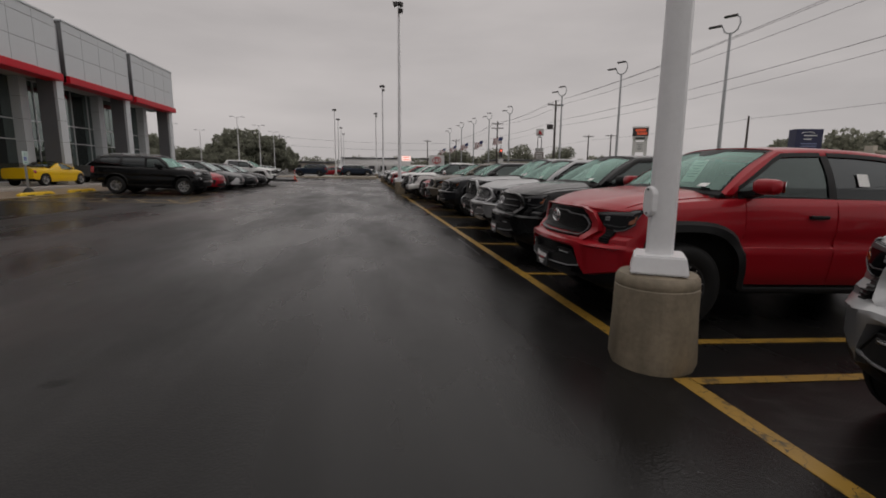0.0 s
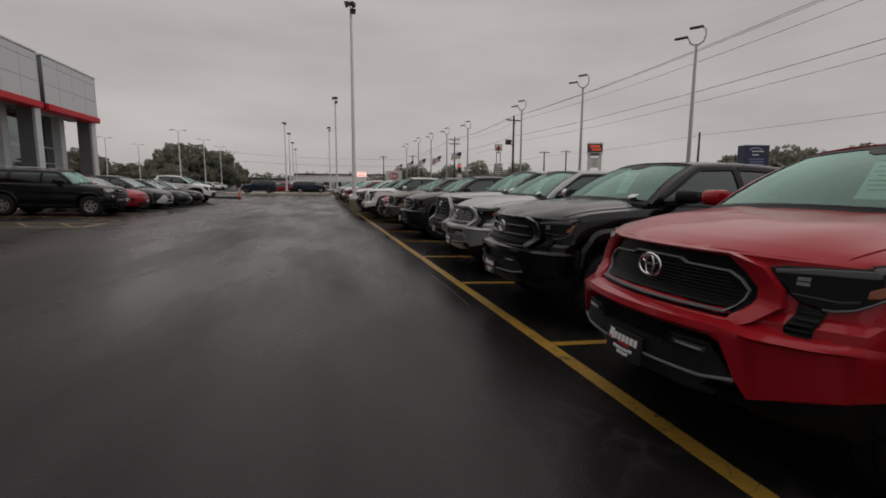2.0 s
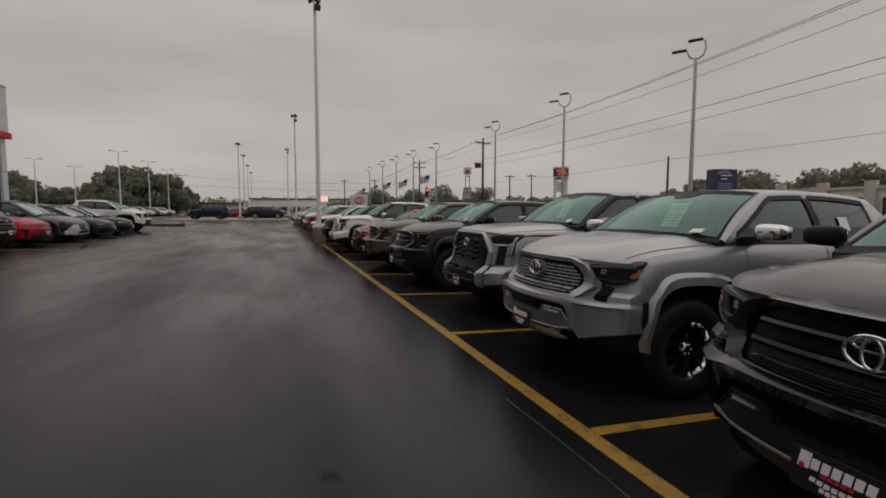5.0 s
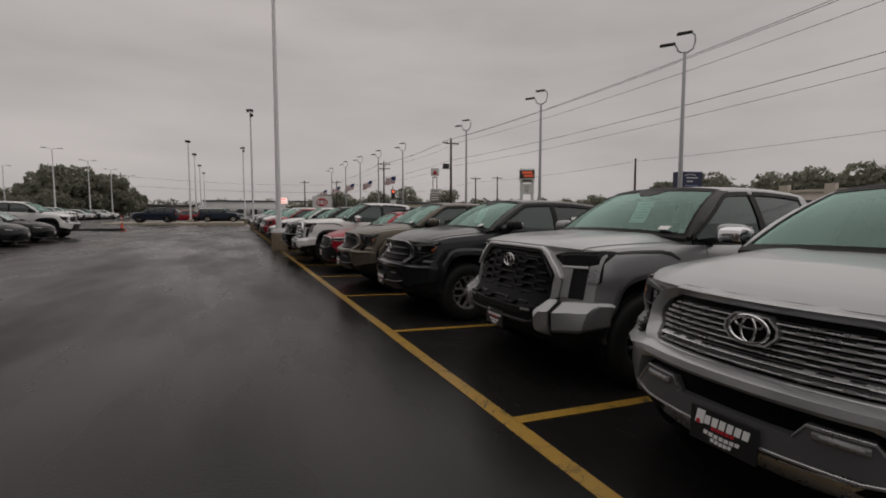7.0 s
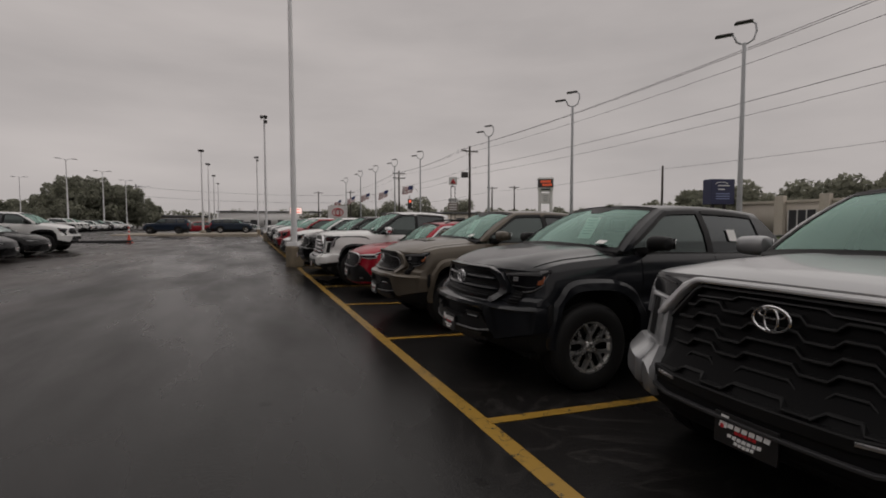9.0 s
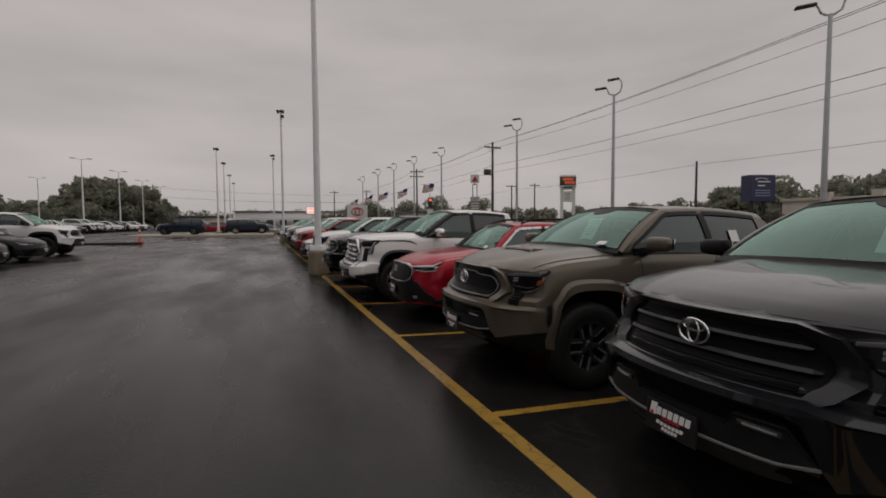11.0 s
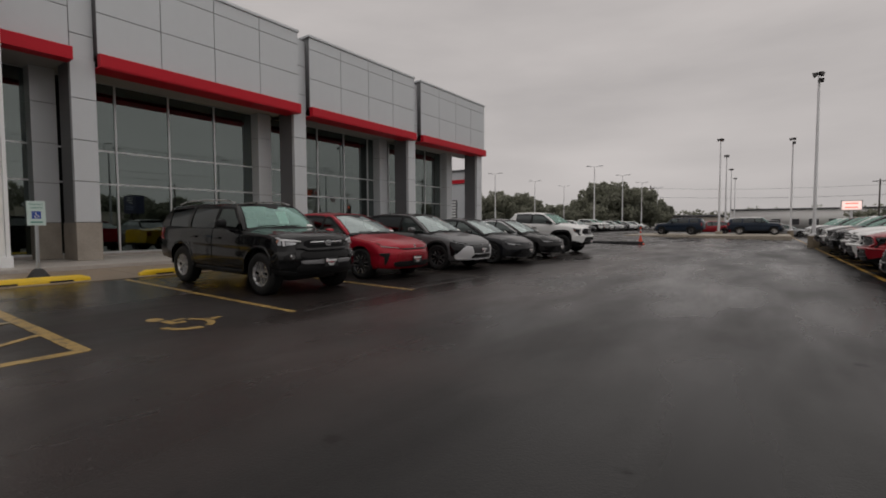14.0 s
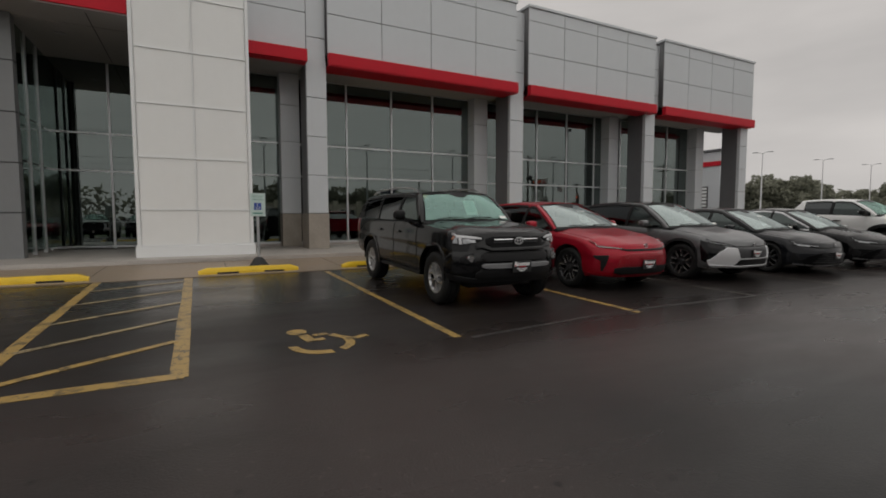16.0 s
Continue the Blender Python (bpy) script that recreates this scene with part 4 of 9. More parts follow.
# street lamps with two arms
def street_lamp(x, y, h, turn):
    p = thing("street_lamp", "grey steel street lamp with two curved arms", "street lamp", "street lamps")
    bm = bmesh.new()
    tube(bm, [(0, 0, 0), (0, 0, 3), (0, 0, h - 1.0)], [0.13, 0.11, 0.075], 12)
    part("pole", bm, GREY_STEEL, p)
    arm = lambda pts: tube(bmesh.new(), pts, 0.045, 8)
    part("arm", arm([(0, 0, h - 1.07), (0, 0.14, h - 1.02), (0, 0.36, h - 0.86), (0, 0.46, h - 0.52), (0, 0.42, h - 0.22), (0, 0.27, h - 0.09), (0, -0.05, h - 0.06)]), GREY_STEEL, p)
    part("arm", arm([(0, 0, h - 1.07), (0, -0.14, h - 1.02), (0, -0.30, h - 0.92), (0, -0.38, h - 0.72), (0, -0.46, h - 0.58), (0, -0.62, h - 0.55)]), GREY_STEEL, p)
    for yc, zc in ((-0.10, h - 0.06), (-0.85, h - 0.55)):
        b = bmesh.new()
        hexa(b, [(-0.16, yc + 0.42, zc - 0.05), (0.16, yc + 0.42, zc - 0.05), (0.2, yc - 0.3, zc - 0.09), (-0.2, yc - 0.3, zc - 0.09)],
             [(-0.1, yc + 0.4, zc + 0.05), (0.1, yc + 0.4, zc + 0.05), (0.12, yc - 0.28, zc + 0.0), (-0.12, yc - 0.28, zc + 0.0)])
        bmesh.ops.bevel(b, geom=b.edges[:], offset=0.03, segments=2, affect="EDGES")
        part("lamp_head", b, DARK_STEEL, p)
    p.matrix_basis = pose(x, y, 0, 0, 0, turn)
    return p


LAMPS = ((20.6, 14.6), (20.5, 26.4), (20.3, 38.4), (20.0, 50.3), (19.0, 66.9), (18.0, 75.0), (17.2, 83.0), (16.5, 91.0), (16.3, 104.0))
for x, y in LAMPS:
    street_lamp(x, y, 10.35, -132)


# ---- vehicles ----
def tab(table, x):
    xs = [p[0] for p in table]
    return float(np.interp(x, xs, [p[1] for p in table]))


class Shape:
    """Measures of one kind of vehicle: nose at x = 0 pointing to +x, tail at x = -length, ground at z = 0."""

    def __init__(self, kind, length, width, wheel, tread, tuck, arch, square, xf, xr, hw, sill, shoulder, crown, rake, bow, bow_power, tail, tail_rake, bed, cab, arc, roof_half, windows, kick, doors, flare, steps, tail_lamp, mirror, mirror_mat, handle, frame, sheet, tag_from, tag_side):
        self.kind = kind
        self.length = length
        self.width = width
        self.wheel = wheel
        self.tread = tread
        self.tuck = tuck
        self.arch = arch
        self.square = square
        self.xf = xf
        self.xr = xr
        self.hw = hw
        self.sill = sill
        self.shoulder = shoulder
        self.crown = crown
        self.rake = rake
        self.bow = bow
        self.bow_power = bow_power
        self.tail = tail
        self.tail_rake = tail_rake
        self.bed = bed
        self.cab = cab
        self.arc = arc
        self.roof_half = roof_half
        self.windows = windows
        self.kick = kick
        self.doors = doors
        self.flare = flare
        self.steps = steps
        self.tail_lamp = tail_lamp
        self.mirror = mirror
        self.mirror_mat = mirror_mat
        self.handle = handle
        self.frame = frame
        self.sheet = sheet
        self.tag_from = tag_from
        self.tag_side = tag_side
        self.half = width / 2

    def plan(self, x):
        return tab(self.hw, x) * self.half

    def sill_z(self, x):
        z = tab(self.sill, x)
        for xa in (self.xf, self.xr):
            d = abs(x - xa) / self.arch
            if d < 1:
                z = max(z, self.wheel + self.arch * (1 - d ** self.square) ** (1 / self.square))
        return z

    def side_y(self, x, z):
        sh, lo = tab(self.shoulder, x), tab(self.sill, x)
        t = min(max((z - lo) / (sh - lo), 0), 1)
        if self.kind == "pickup" and -self.length * 0.62 < x < self.xf - self.arch:
            return self.plan(x) + tab(((0, -0.05), (0.12, -0.02), (0.33, -0.004), (0.42, 0.0), (0.44, -0.003), (0.47, -0.026), (0.55, -0.022), (0.62, -0.006), (0.8, -0.008), (0.94, -0.03), (1, -0.06)), t)
        return self.plan(x) + tab(((0, -0.05), (0.12, -0.018), (0.33, 0.0), (0.55, -0.012), (0.62, 0.002), (0.8, -0.008), (0.94, -0.03), (1, -0.06)), t)

    def nose(self, y, z):
        return -self.bow * (abs(y) / self.half) ** self.bow_power + tab(self.rake, z)

    def shift(self, p):
        x, y, z = p
        w = min(max((x + 0.75) / 0.75, 0), 1) ** 1.6
        v = min(max((0.5 - (x + self.length)) / 0.5, 0), 1) ** 1.6
        return (x + w * self.nose(y, z) + v * (self.tail * (abs(y) / self.half) ** 3 + tab(self.tail_rake, z)), y, z)

    def section(self, x):
        sh, ct, lo, zb = tab(self.shoulder, x), tab(self.crown, x), tab(self.sill, x), self.sill_z(x)
        pts = []
        for t in (0, 0.06, 0.12, 0.22, 0.33, 0.42, 0.44, 0.47, 0.55, 0.62, 0.72, 0.82, 0.9, 0.95, 1):
            z = max(lo + t * (sh - lo), min(zb, sh - 0.03))
            pts.append((x, self.side_y(x, z), z))
        hs = pts[-1][1]
        if self.bed and self.bed[0] > x > self.bed[1]:
            top = [(x, hs - 0.02, sh + 0.012), (x, hs - 0.08, sh + 0.012), (x, hs - 0.1, sh - 0.05), (x, hs - 0.11, 0.86), (x, 0, 0.86)]
        else:
            top = [(x, hs * u, sh + (ct - sh) * (1 - u ** 2.4)) for u in (0.93, 0.82, 0.6, 0.3, 0)]
        return pts + top


def vehicle_body(S, step):
    xs = {0.0, -S.length}
    x = 0.0
    while x > -S.length:
        xs.add(round(x, 3))
        x -= step
    for a in (S.xf, S.xr):
        for k in (-1, -0.995, -0.97, -0.9, -0.8, -0.6, -0.4, -0.2, 0, 0.2, 0.4, 0.6, 0.8, 0.9, 0.97, 0.995, 1):
            xs.add(round(a + k * S.arch, 4))
    if S.bed:
        xs |= {S.bed[0] + 0.001, S.bed[0] - 0.001, S.bed[1] + 0.001, S.bed[1] - 0.001}
    xs = sorted(xs, reverse=True)
    half = [[S.shift(p) for p in S.section(x)] for x in xs]
    bm = bmesh.new()
    rows = []
    for h in half:
        rows.append(h + [(x, -y, z) for x, y, z in h[-2::-1]])
    sheet(bm, rows)
    for x, r in ((0.0, rows[0]), (-S.length, rows[-1])):
        n = len(r) // 2
        sec = S.section(x)
        cap = [[S.shift((x, p[1] * u, p[2])) for u in (1, 0.9, 0.75, 0.5, 0.25, 0, -0.25, -0.5, -0.75, -0.9, -1)] for p in sec[:-1]]
        sheet(bm, cap)
    return bm


def on_nose(S, knots, off, thick, mirror=True, rows=3):
    """A panel on the front: knots (y, low, high) from the middle or from one side outwards."""
    ys = []
    for (a, *_), (b, *_) in zip(knots, knots[1:]):
        n = max(1, math.ceil((b - a) / 0.09))
        ys += [a + (b - a) * i / n for i in range(n)]
    ys.append(knots[-1][0])
    ky = [k[0] for k in knots]
    cols = [(y, float(np.interp(y, ky, [k[1] for k in knots])), float(np.interp(y, ky, [k[2] for k in knots]))) for y in ys]
    if knots[0][0] == 0 and mirror:
        cols = [(-y, a, b) for y, a, b in cols[:0:-1]] + cols
    g = [[(S.nose(y, a + (b - a) * i / rows) + off, y, a + (b - a) * i / rows) for i in range(rows + 1)] for y, a, b in cols]
    return slab(bmesh.new(), g, (-thick, 0, 0))


def on_side(S, poly, side, off=0.006, thick=0.02):
    """A panel on the flank: columns (x, low, high)."""
    cols = []
    for (a, al, ah), (b, bl, bh) in zip(poly, poly[1:]):
        n = max(1, math.ceil(abs(b - a) / 0.12))
        cols += [(a + (b - a) * i / n, al + (bl - al) * i / n, ah + (bh - ah) * i / n) for i in range(n)]
    cols.append(poly[-1])
    g = []
    for x, lo, hi in cols:
        r = []
        for i in range(17):
            z = lo + (hi - lo) * i / 16
            px, py, pz = S.shift((x, S.side_y(x, z), z))
            r.append((px, side * (py + off), pz))
        g.append(r)
    return slab(bmesh.new(), g, (0, -side * thick, 0))


def ring(S, y, z, ry, rz, r, off, n=28):
    bm = bmesh.new()
    pts = [(S.nose(y, z) + off, y + ry * math.cos(a), z + rz * math.sin(a)) for a in (2 * math.pi * i / n for i in range(n))]
    rows = []
    for i, p in enumerate(pts):
        a = 2 * math.pi * i / n
        d = Vector((0, math.cos(a), math.sin(a)))
        rows.append([Vector(p) + r * (math.cos(b) * d + 0.7 * math.sin(b) * Vector((1, 0, 0))) for b in (2 * math.pi * k / 6 for k in range(6))])
    rows.append(rows[0])
    return sheet(bm, rows, closed=True)


WHEELS = {}


def wheel_meshes(radius, rim, width, style, material):
    key = (radius, rim, width, style, material.name)
    if key in WHEELS:
        return WHEELS[key]
    h = width / 2
    tyre = bmesh.new()
    prof = [(rim * 0.97, -h * 0.82), (rim + 0.012, -h * 0.92), (radius * 0.5 + rim * 0.5, -h), (radius - 0.03, -h * 0.93), (radius - 0.004, -h * 0.72), (radius, -h * 0.5), (radius, -h * 0.42), (radius - 0.012, -h * 0.4), (radius - 0.012, -h * 0.32), (radius, -h * 0.3),
            (radius, h * 0.3), (radius - 0.012, h * 0.32), (radius - 0.012, h * 0.4), (radius, h * 0.42), (radius, h * 0.5), (radius - 0.004, h * 0.72), (radius - 0.03, h * 0.93), (radius * 0.5 + rim * 0.5, h), (rim + 0.012, h * 0.92), (rim * 0.97, h * 0.82), (rim * 0.95, 0)]
    lathe(tyre, prof + [prof[0]], 40, "y")
    barrel = bmesh.new()
    lathe(barrel, [(0.001, -h * 0.2), (rim * 0.9, -h * 0.2), (rim * 0.93, h * 0.6), (rim * 0.9, h * 0.6), (rim * 0.86, -h * 0.1), (0.001, -h * 0.05)], 28, "y")
    face = bmesh.new()
    lathe(face, [(rim * 0.90, h * 0.55), (rim * 0.99, h * 0.8), (rim * 1.0, h * 0.86), (rim * 0.93, h * 0.84), (rim * 0.87, h * 0.6), (rim * 0.9, h * 0.55)], 40, "y")
    lathe(face, [(0.001, h * 0.78), (rim * 0.16, h * 0.78), (rim * 0.24, h * 0.62), (rim * 0.26, h * 0.3), (0.001, h * 0.3)], 20, "y")
    count, split = style
    for k in range(count):
        base = 2 * math.pi * (k + 0.5) / count
        forks = [(0.16, 0.56, 0.0, 0.0, 0.115, 0.09)] + [(0.50, 0.95, 0.25 * sp, sp, 0.075, 0.08) for sp in (-split, split)]
        for f0, f1, s0, s1, w0, w1 in forks:
            a0, a1 = base + s0, base + s1
            w0, w1 = rim * w0, rim * w1
            d0, d1 = Vector((math.cos(a0), 0, math.sin(a0))), Vector((math.cos(a1), 0, math.sin(a1)))
            t0, t1 = Vector((-d0.z, 0, d0.x)), Vector((-d1.z, 0, d1.x))
            p0, p1 = d0 * rim * f0, d1 * rim * f1
            yo = Vector((0, 1, 0))
            hexa(face, [p0 - t0 * w0 + yo * h * 0.42, p0 + t0 * w0 + yo * h * 0.42, p0 + t0 * w0 * 0.7 + yo * h * (0.72 + 0.12 * f0), p0 - t0 * w0 * 0.7 + yo * h * (0.72 + 0.12 * f0)],
                 [p1 - t1 * w1 + yo * h * 0.5, p1 + t1 * w1 + yo * h * 0.5, p1 + t1 * w1 * 0.7 + yo * h * (0.72 + 0.12 * f1), p1 - t1 * w1 * 0.7 + yo * h * (0.72 + 0.12 * f1)])
        nut = base + math.pi / count
        lathe(face, [(0.001, h * 0.83), (rim * 0.035, h * 0.83), (rim * 0.045, h * 0.6)], 8, "y", (math.cos(nut) * rim * 0.15, 0, math.sin(nut) * rim * 0.15))
    cut = None
    if material is ALLOY_DARK:
        # bright machined edges along the forks of dark rims
        edge = bmesh.new()
        for k in range(count):
            base = 2 * math.pi * (k + 0.5) / count
            for sp in (-split, split):
                a0, a1 = base + 0.3 * sp, base + sp
                d0, d1 = Vector((math.cos(a0), 0, math.sin(a0))), Vector((math.cos(a1), 0, math.sin(a1)))
                t0, t1 = Vector((-d0.z, 0, d0.x)), Vector((-d1.z, 0, d1.x))
                o = math.copysign(rim * 0.045, sp)
                p0, p1 = d0 * rim * 0.42 + t0 * o, d1 * rim * 0.92 + t1 * o
                w0, w1, y0, y1 = rim * 0.022, rim * 0.028, h * 0.785, h * 0.845
                yo = Vector((0, 1, 0))
                hexa(edge, [p0 - t0 * w0 + yo * (y0 - 0.012), p0 + t0 * w0 + yo * (y0 - 0.012), p0 + t0 * w0 + yo * y0, p0 - t0 * w0 + yo * y0],
                     [p1 - t1 * w1 + yo * (y1 - 0.012), p1 + t1 * w1 + yo * (y1 - 0.012), p1 + t1 * w1 + yo * y1, p1 - t1 * w1 + yo * y1])
        cut = to_mesh("spoke_edge", edge, ALLOY)
    WHEELS[key] = (to_mesh("wheel", barrel, BLACK_PLASTIC), to_mesh("tyre", tyre, TYRE, 40), to_mesh("rim", face, material), cut)
    return WHEELS[key]


def add_wheels(S, root, rim, style, material):
    for xa in (S.xf, S.xr):
        for sgn in (1, -1):
            w, t, r, cut = wheel_meshes(S.wheel, rim, S.tread, style, material)
            m = pose(xa, sgn * (S.half - S.tread / 2 - S.tuck), S.wheel, 0, 0, 0 if sgn > 0 else 180)
            ob = part_of("wheel", w, root, m)
            part_of("tyre", t, ob)
            part_of("rim", r, ob)
            if cut:
                part_of("spoke_edge", cut, ob, label="bright machined spoke edges")


def cabin(S, root, paint_mat, detail, roof_mat=None, rails=None):
    (ax, az), (bx, bz), (cx, cz), (dx, dz) = S.cab
    yb = S.side_y(ax - 0.6, tab(S.shoulder, ax - 0.6)) - 0.012
    yt = S.half * S.roof_half
    zb = tab(S.shoulder, ax - 0.6)

    def yy(z):
        t = (z - zb) / (bz - zb)
        return yb + (yt - yb) * t + 0.03 * math.sin(math.pi * min(max(t, 0), 1))

    # roof
    bm = bmesh.new()
    rows = []
    n = 10
    for i in range(n + 1):
        s = i / n
        x = bx + (cx - bx) * s
        zr = bz + (cz - bz) * s + S.arc * math.sin(math.pi * s) ** 0.8
        end = 0.0
        r = []
        for u in (-1.0, -0.99, -0.94, -0.8, -0.5, 0, 0.5, 0.8, 0.94, 0.99, 1.0):
            bowx = 0.07 * (1 - u * u) * (1 if s < 0.2 else (-0.5 if s > 0.8 else 0)) * (1 - min(s, 1 - s) * 5 if min(s, 1 - s) < 0.2 else 0)
            z = zr + 0.045 * (1 - abs(u) ** 2.5) - (0.055 if abs(u) == 1.0 else 0.018 if abs(u) == 0.99 else 0)
            yv = yt * u if abs(u) < 1 else math.copysign(yy(zr - 0.05), u)
            r.append((x + bowx, yv, z))
        rows.append(r)
    slab(bm, rows, (0, 0, -0.03))
    part("roof", bm, roof_mat or paint_mat, root)

    # windshield, with a bowed base
    bm = bmesh.new()
    rows = []
    for i in range(9):
        v = i / 8
        r = []
        for k in range(13):
            u = -1 + k / 6
            hw = (yb - 0.03) + (yt - 0.04 - yb + 0.03) * v
            x = ax + (bx - ax) * v + (1 - v) * 0.16 * (1 - u * u) + v * 0.07 * (1 - u * u) + 0.03 * math.sin(math.pi * v)
            z = az + (bz - az) * v + 0.03 * (1 - u * u) + 0.02 * math.sin(math.pi * v)
            r.append((x, u * hw, z))
        rows.append(r)
    sheet(bm, rows)
    ws = part("windshield", bm, S.screen, root)
    slope = (Vector((bx - ax, 0, bz - az))).normalized()
    nrm = Vector((-slope.z, 0, slope.x))
    if nrm.x < 0:
        nrm = -nrm

    def on_glass(y, v, w, h, name, material, lift=0.012, label=""):
        c = Vector((ax + (bx - ax) * v + (1 - v) * 0.16 * (1 - (y / yb) ** 2) + v * 0.07 + 0.03 * math.sin(math.pi * v), y, az + (bz - az) * v + 0.03 * (1 - (y / yb) ** 2) + 0.02))
        b = bmesh.new()
        q = [c + lift * nrm + sy * w / 2 * Vector((0, 1, 0)) + sv * h / 2 * slope for sy, sv in ((-1, -1), (1, -1), (1, 1), (-1, 1))]
        hexa(b, q, [p - 0.003 * nrm for p in q])
        return part(name, b, material, ws, label)

    if detail > 1:
        on_glass(S.half * 0.68, 0.06, 0.12, 0.06, "stock_tag", PAPER, label="small white stock tag at the foot of the glass")
        if S.sheet:
            # the price sheet hangs steeper than the glass
            c = Vector((ax + (bx - ax) * 0.47 + 0.07, S.half * 0.13, az + (bz - az) * 0.47 + 0.01))
            up, out = Vector((-math.cos(radians(58)), 0, math.sin(radians(58)))), Vector((math.sin(radians(58)), 0, math.cos(radians(58))))
            q = [c + sy * 0.105 * Vector((0, 1, 0)) + sv * 0.135 * up for sy, sv in ((-1, -1), (1, -1), (1, 1), (-1, 1))]
            part("window_sticker", hexa(bmesh.new(), q, [p - 0.002 * out for p in q]), PAPER, ws, "white price sheet inside the windshield")
            for k in range(6):
                b = bmesh.new()
                o = c + (0.1 - 0.034 * k) * up + 0.001 * out
                wdt = (0.075, 0.085, 0.05, 0.085, 0.08, 0.06)[k]
                q = [o + sy * wdt * Vector((0, 1, 0)) + sv * 0.004 * up for sy, sv in ((-1, -1), (1, -1), (1, 1), (-1, 1))]
                part("print_line", hexa(b, q, [p - 0.0015 * out for p in q]), SKID_GREY, ws)

        # black printed border of the glass, with the sensor housing under its upper edge
        def rim(strip):
            g = []
            for u, v in strip:
                hw = (yb - 0.03) + (yt - 0.04 - yb + 0.03) * v
                g.append(Vector((ax + (bx - ax) * v + (1 - v) * 0.16 * (1 - u * u) + v * 0.07 * (1 - u * u) + 0.03 * math.sin(math.pi * v), u * hw, az + (bz - az) * v + 0.03 * (1 - u * u) + 0.02 * math.sin(math.pi * v))) + 0.004 * nrm)
            return g

        def band(name, lines, material=GRILLE_BLACK):
            bm = bmesh.new()
            slab(bm, [rim(ln) for ln in lines], tuple(-0.003 * nrm))
            part(name, bm, material, ws)
        us = [-1 + k / 8 for k in range(17)]
        band("glass_border", [[(u, 0.93) for u in us], [(u, 0.965) for u in us], [(u, 1.0) for u in us]])
        band("glass_border", [[(u, 0.0) for u in us], [(u, 0.035) for u in us]])
        for sg in (1, -1):
            band("glass_border", [[(sg * 0.955, v / 8) for v in range(9)], [(sg * 1.0, v / 8) for v in range(9)]])
        band("sensor_housing", [[(-0.10, 0.80), (0, 0.80), (0.10, 0.80)], [(-0.20, 0.86), (0, 0.86), (0.20, 0.86)], [(-0.26, 0.93), (0, 0.93), (0.26, 0.93)]])
    # cowl and wiper
    bm = bmesh.new()
    rows = []
    for u in (-1, -0.75, -0.5, -0.25, 0, 0.25, 0.5, 0.75, 1):
        x = ax + 0.16 * (1 - u * u)
        z = az + 0.03 * (1 - u * u)
        y = u * (yb - 0.02)
        rows.append([(x + 0.045, y, z - 0.022), (x + 0.015, y, z + 0.003), (x - 0.03, y, z - 0.015)])
    slab(bm, rows, (0, 0, -0.03))
    part("cowl", bm, BLACK_PLASTIC, root)
    if detail > 1 and S.kind != "pickup":
        for w0, w1 in ((0.55, -0.05), (-0.02, -0.6)):
            bm = bmesh.new()
            f = lambda y, v: (ax + (bx - ax) * v + 0.16 * (1 - (y / yb) ** 2) + 0.03, y, az + (bz - az) * v + 0.03 * (1 - (y / yb) ** 2) + 0.025)
            tube(bm, [f(w0, 0.0), f((w0 + w1) / 2, 0.035), f(w1, 0.03)], 0.009, 6)
            part("wiper", bm, BLACK_PLASTIC, root)

    # pillars, panes and frames on both flanks
    wins = S.windows
    ztop = lambda x: (bz + (az - bz) * (x - bx) / (ax - bx) if x > bx else (cz + (dz - cz) * (x - cx) / (dx - cx) if x < cx else bz + (cz - bz) * (bx - x) / (bx - cx) + S.arc * math.sin(math.pi * (bx - x) / (bx - cx)) ** 0.8)) - 0.06
    for sgn in (1, -1):
        def side_poly(cols, thick, off=0.0):
            g = []
            for x, lo, hi in cols:
                g.append([(x, sgn * (yy(lo + (hi - lo) * i / 4) + off), lo + (hi - lo) * i / 4) for i in range(5)])
            return slab(bmesh.new(), g, (0, -sgn * thick, 0))
        # A pillar
        bm = bmesh.new()
        g = []
        for i in range(9):
            v = i / 8
            x, z = ax + (bx - ax) * v + 0.03 * math.sin(math.pi * v), az + (bz - az) * v + 0.02 * math.sin(math.pi * v)
            y = (yb - 0.03) + (yt - 0.04 - yb + 0.03) * v
            yo = yy(z)
            g.append([(x + 0.012, sgn * (y - 0.01), z + 0.002), (x - 0.005, sgn * (yo + 0.004), z - 0.012), (x - 0.085, sgn * (yo + 0.002), z - 0.012)])
        slab(bm, g, (-0.02, -sgn * 0.03, -0.02))
        part("front_pillar", bm, S.pillar or paint_mat, root)
        for j, (x0, x1, kind) in enumerate(wins):
            xs = [x0 + (x1 - x0) * i / 10 for i in range(11)]
            cols = []
            for x in xs:
                hi = ztop(x)
                lo = zb + 0.012 + (S.kick * max(0, (S.cab[1][0] - x) / (S.cab[1][0] - wins[-1][1])) if S.kick else 0)
                if hi > lo + 0.02:
                    cols.append((x, lo, hi))
            if len(cols) < 2:
                continue
            pane_mat = SIDE_GLASS if kind == "clear" else PRIVACY
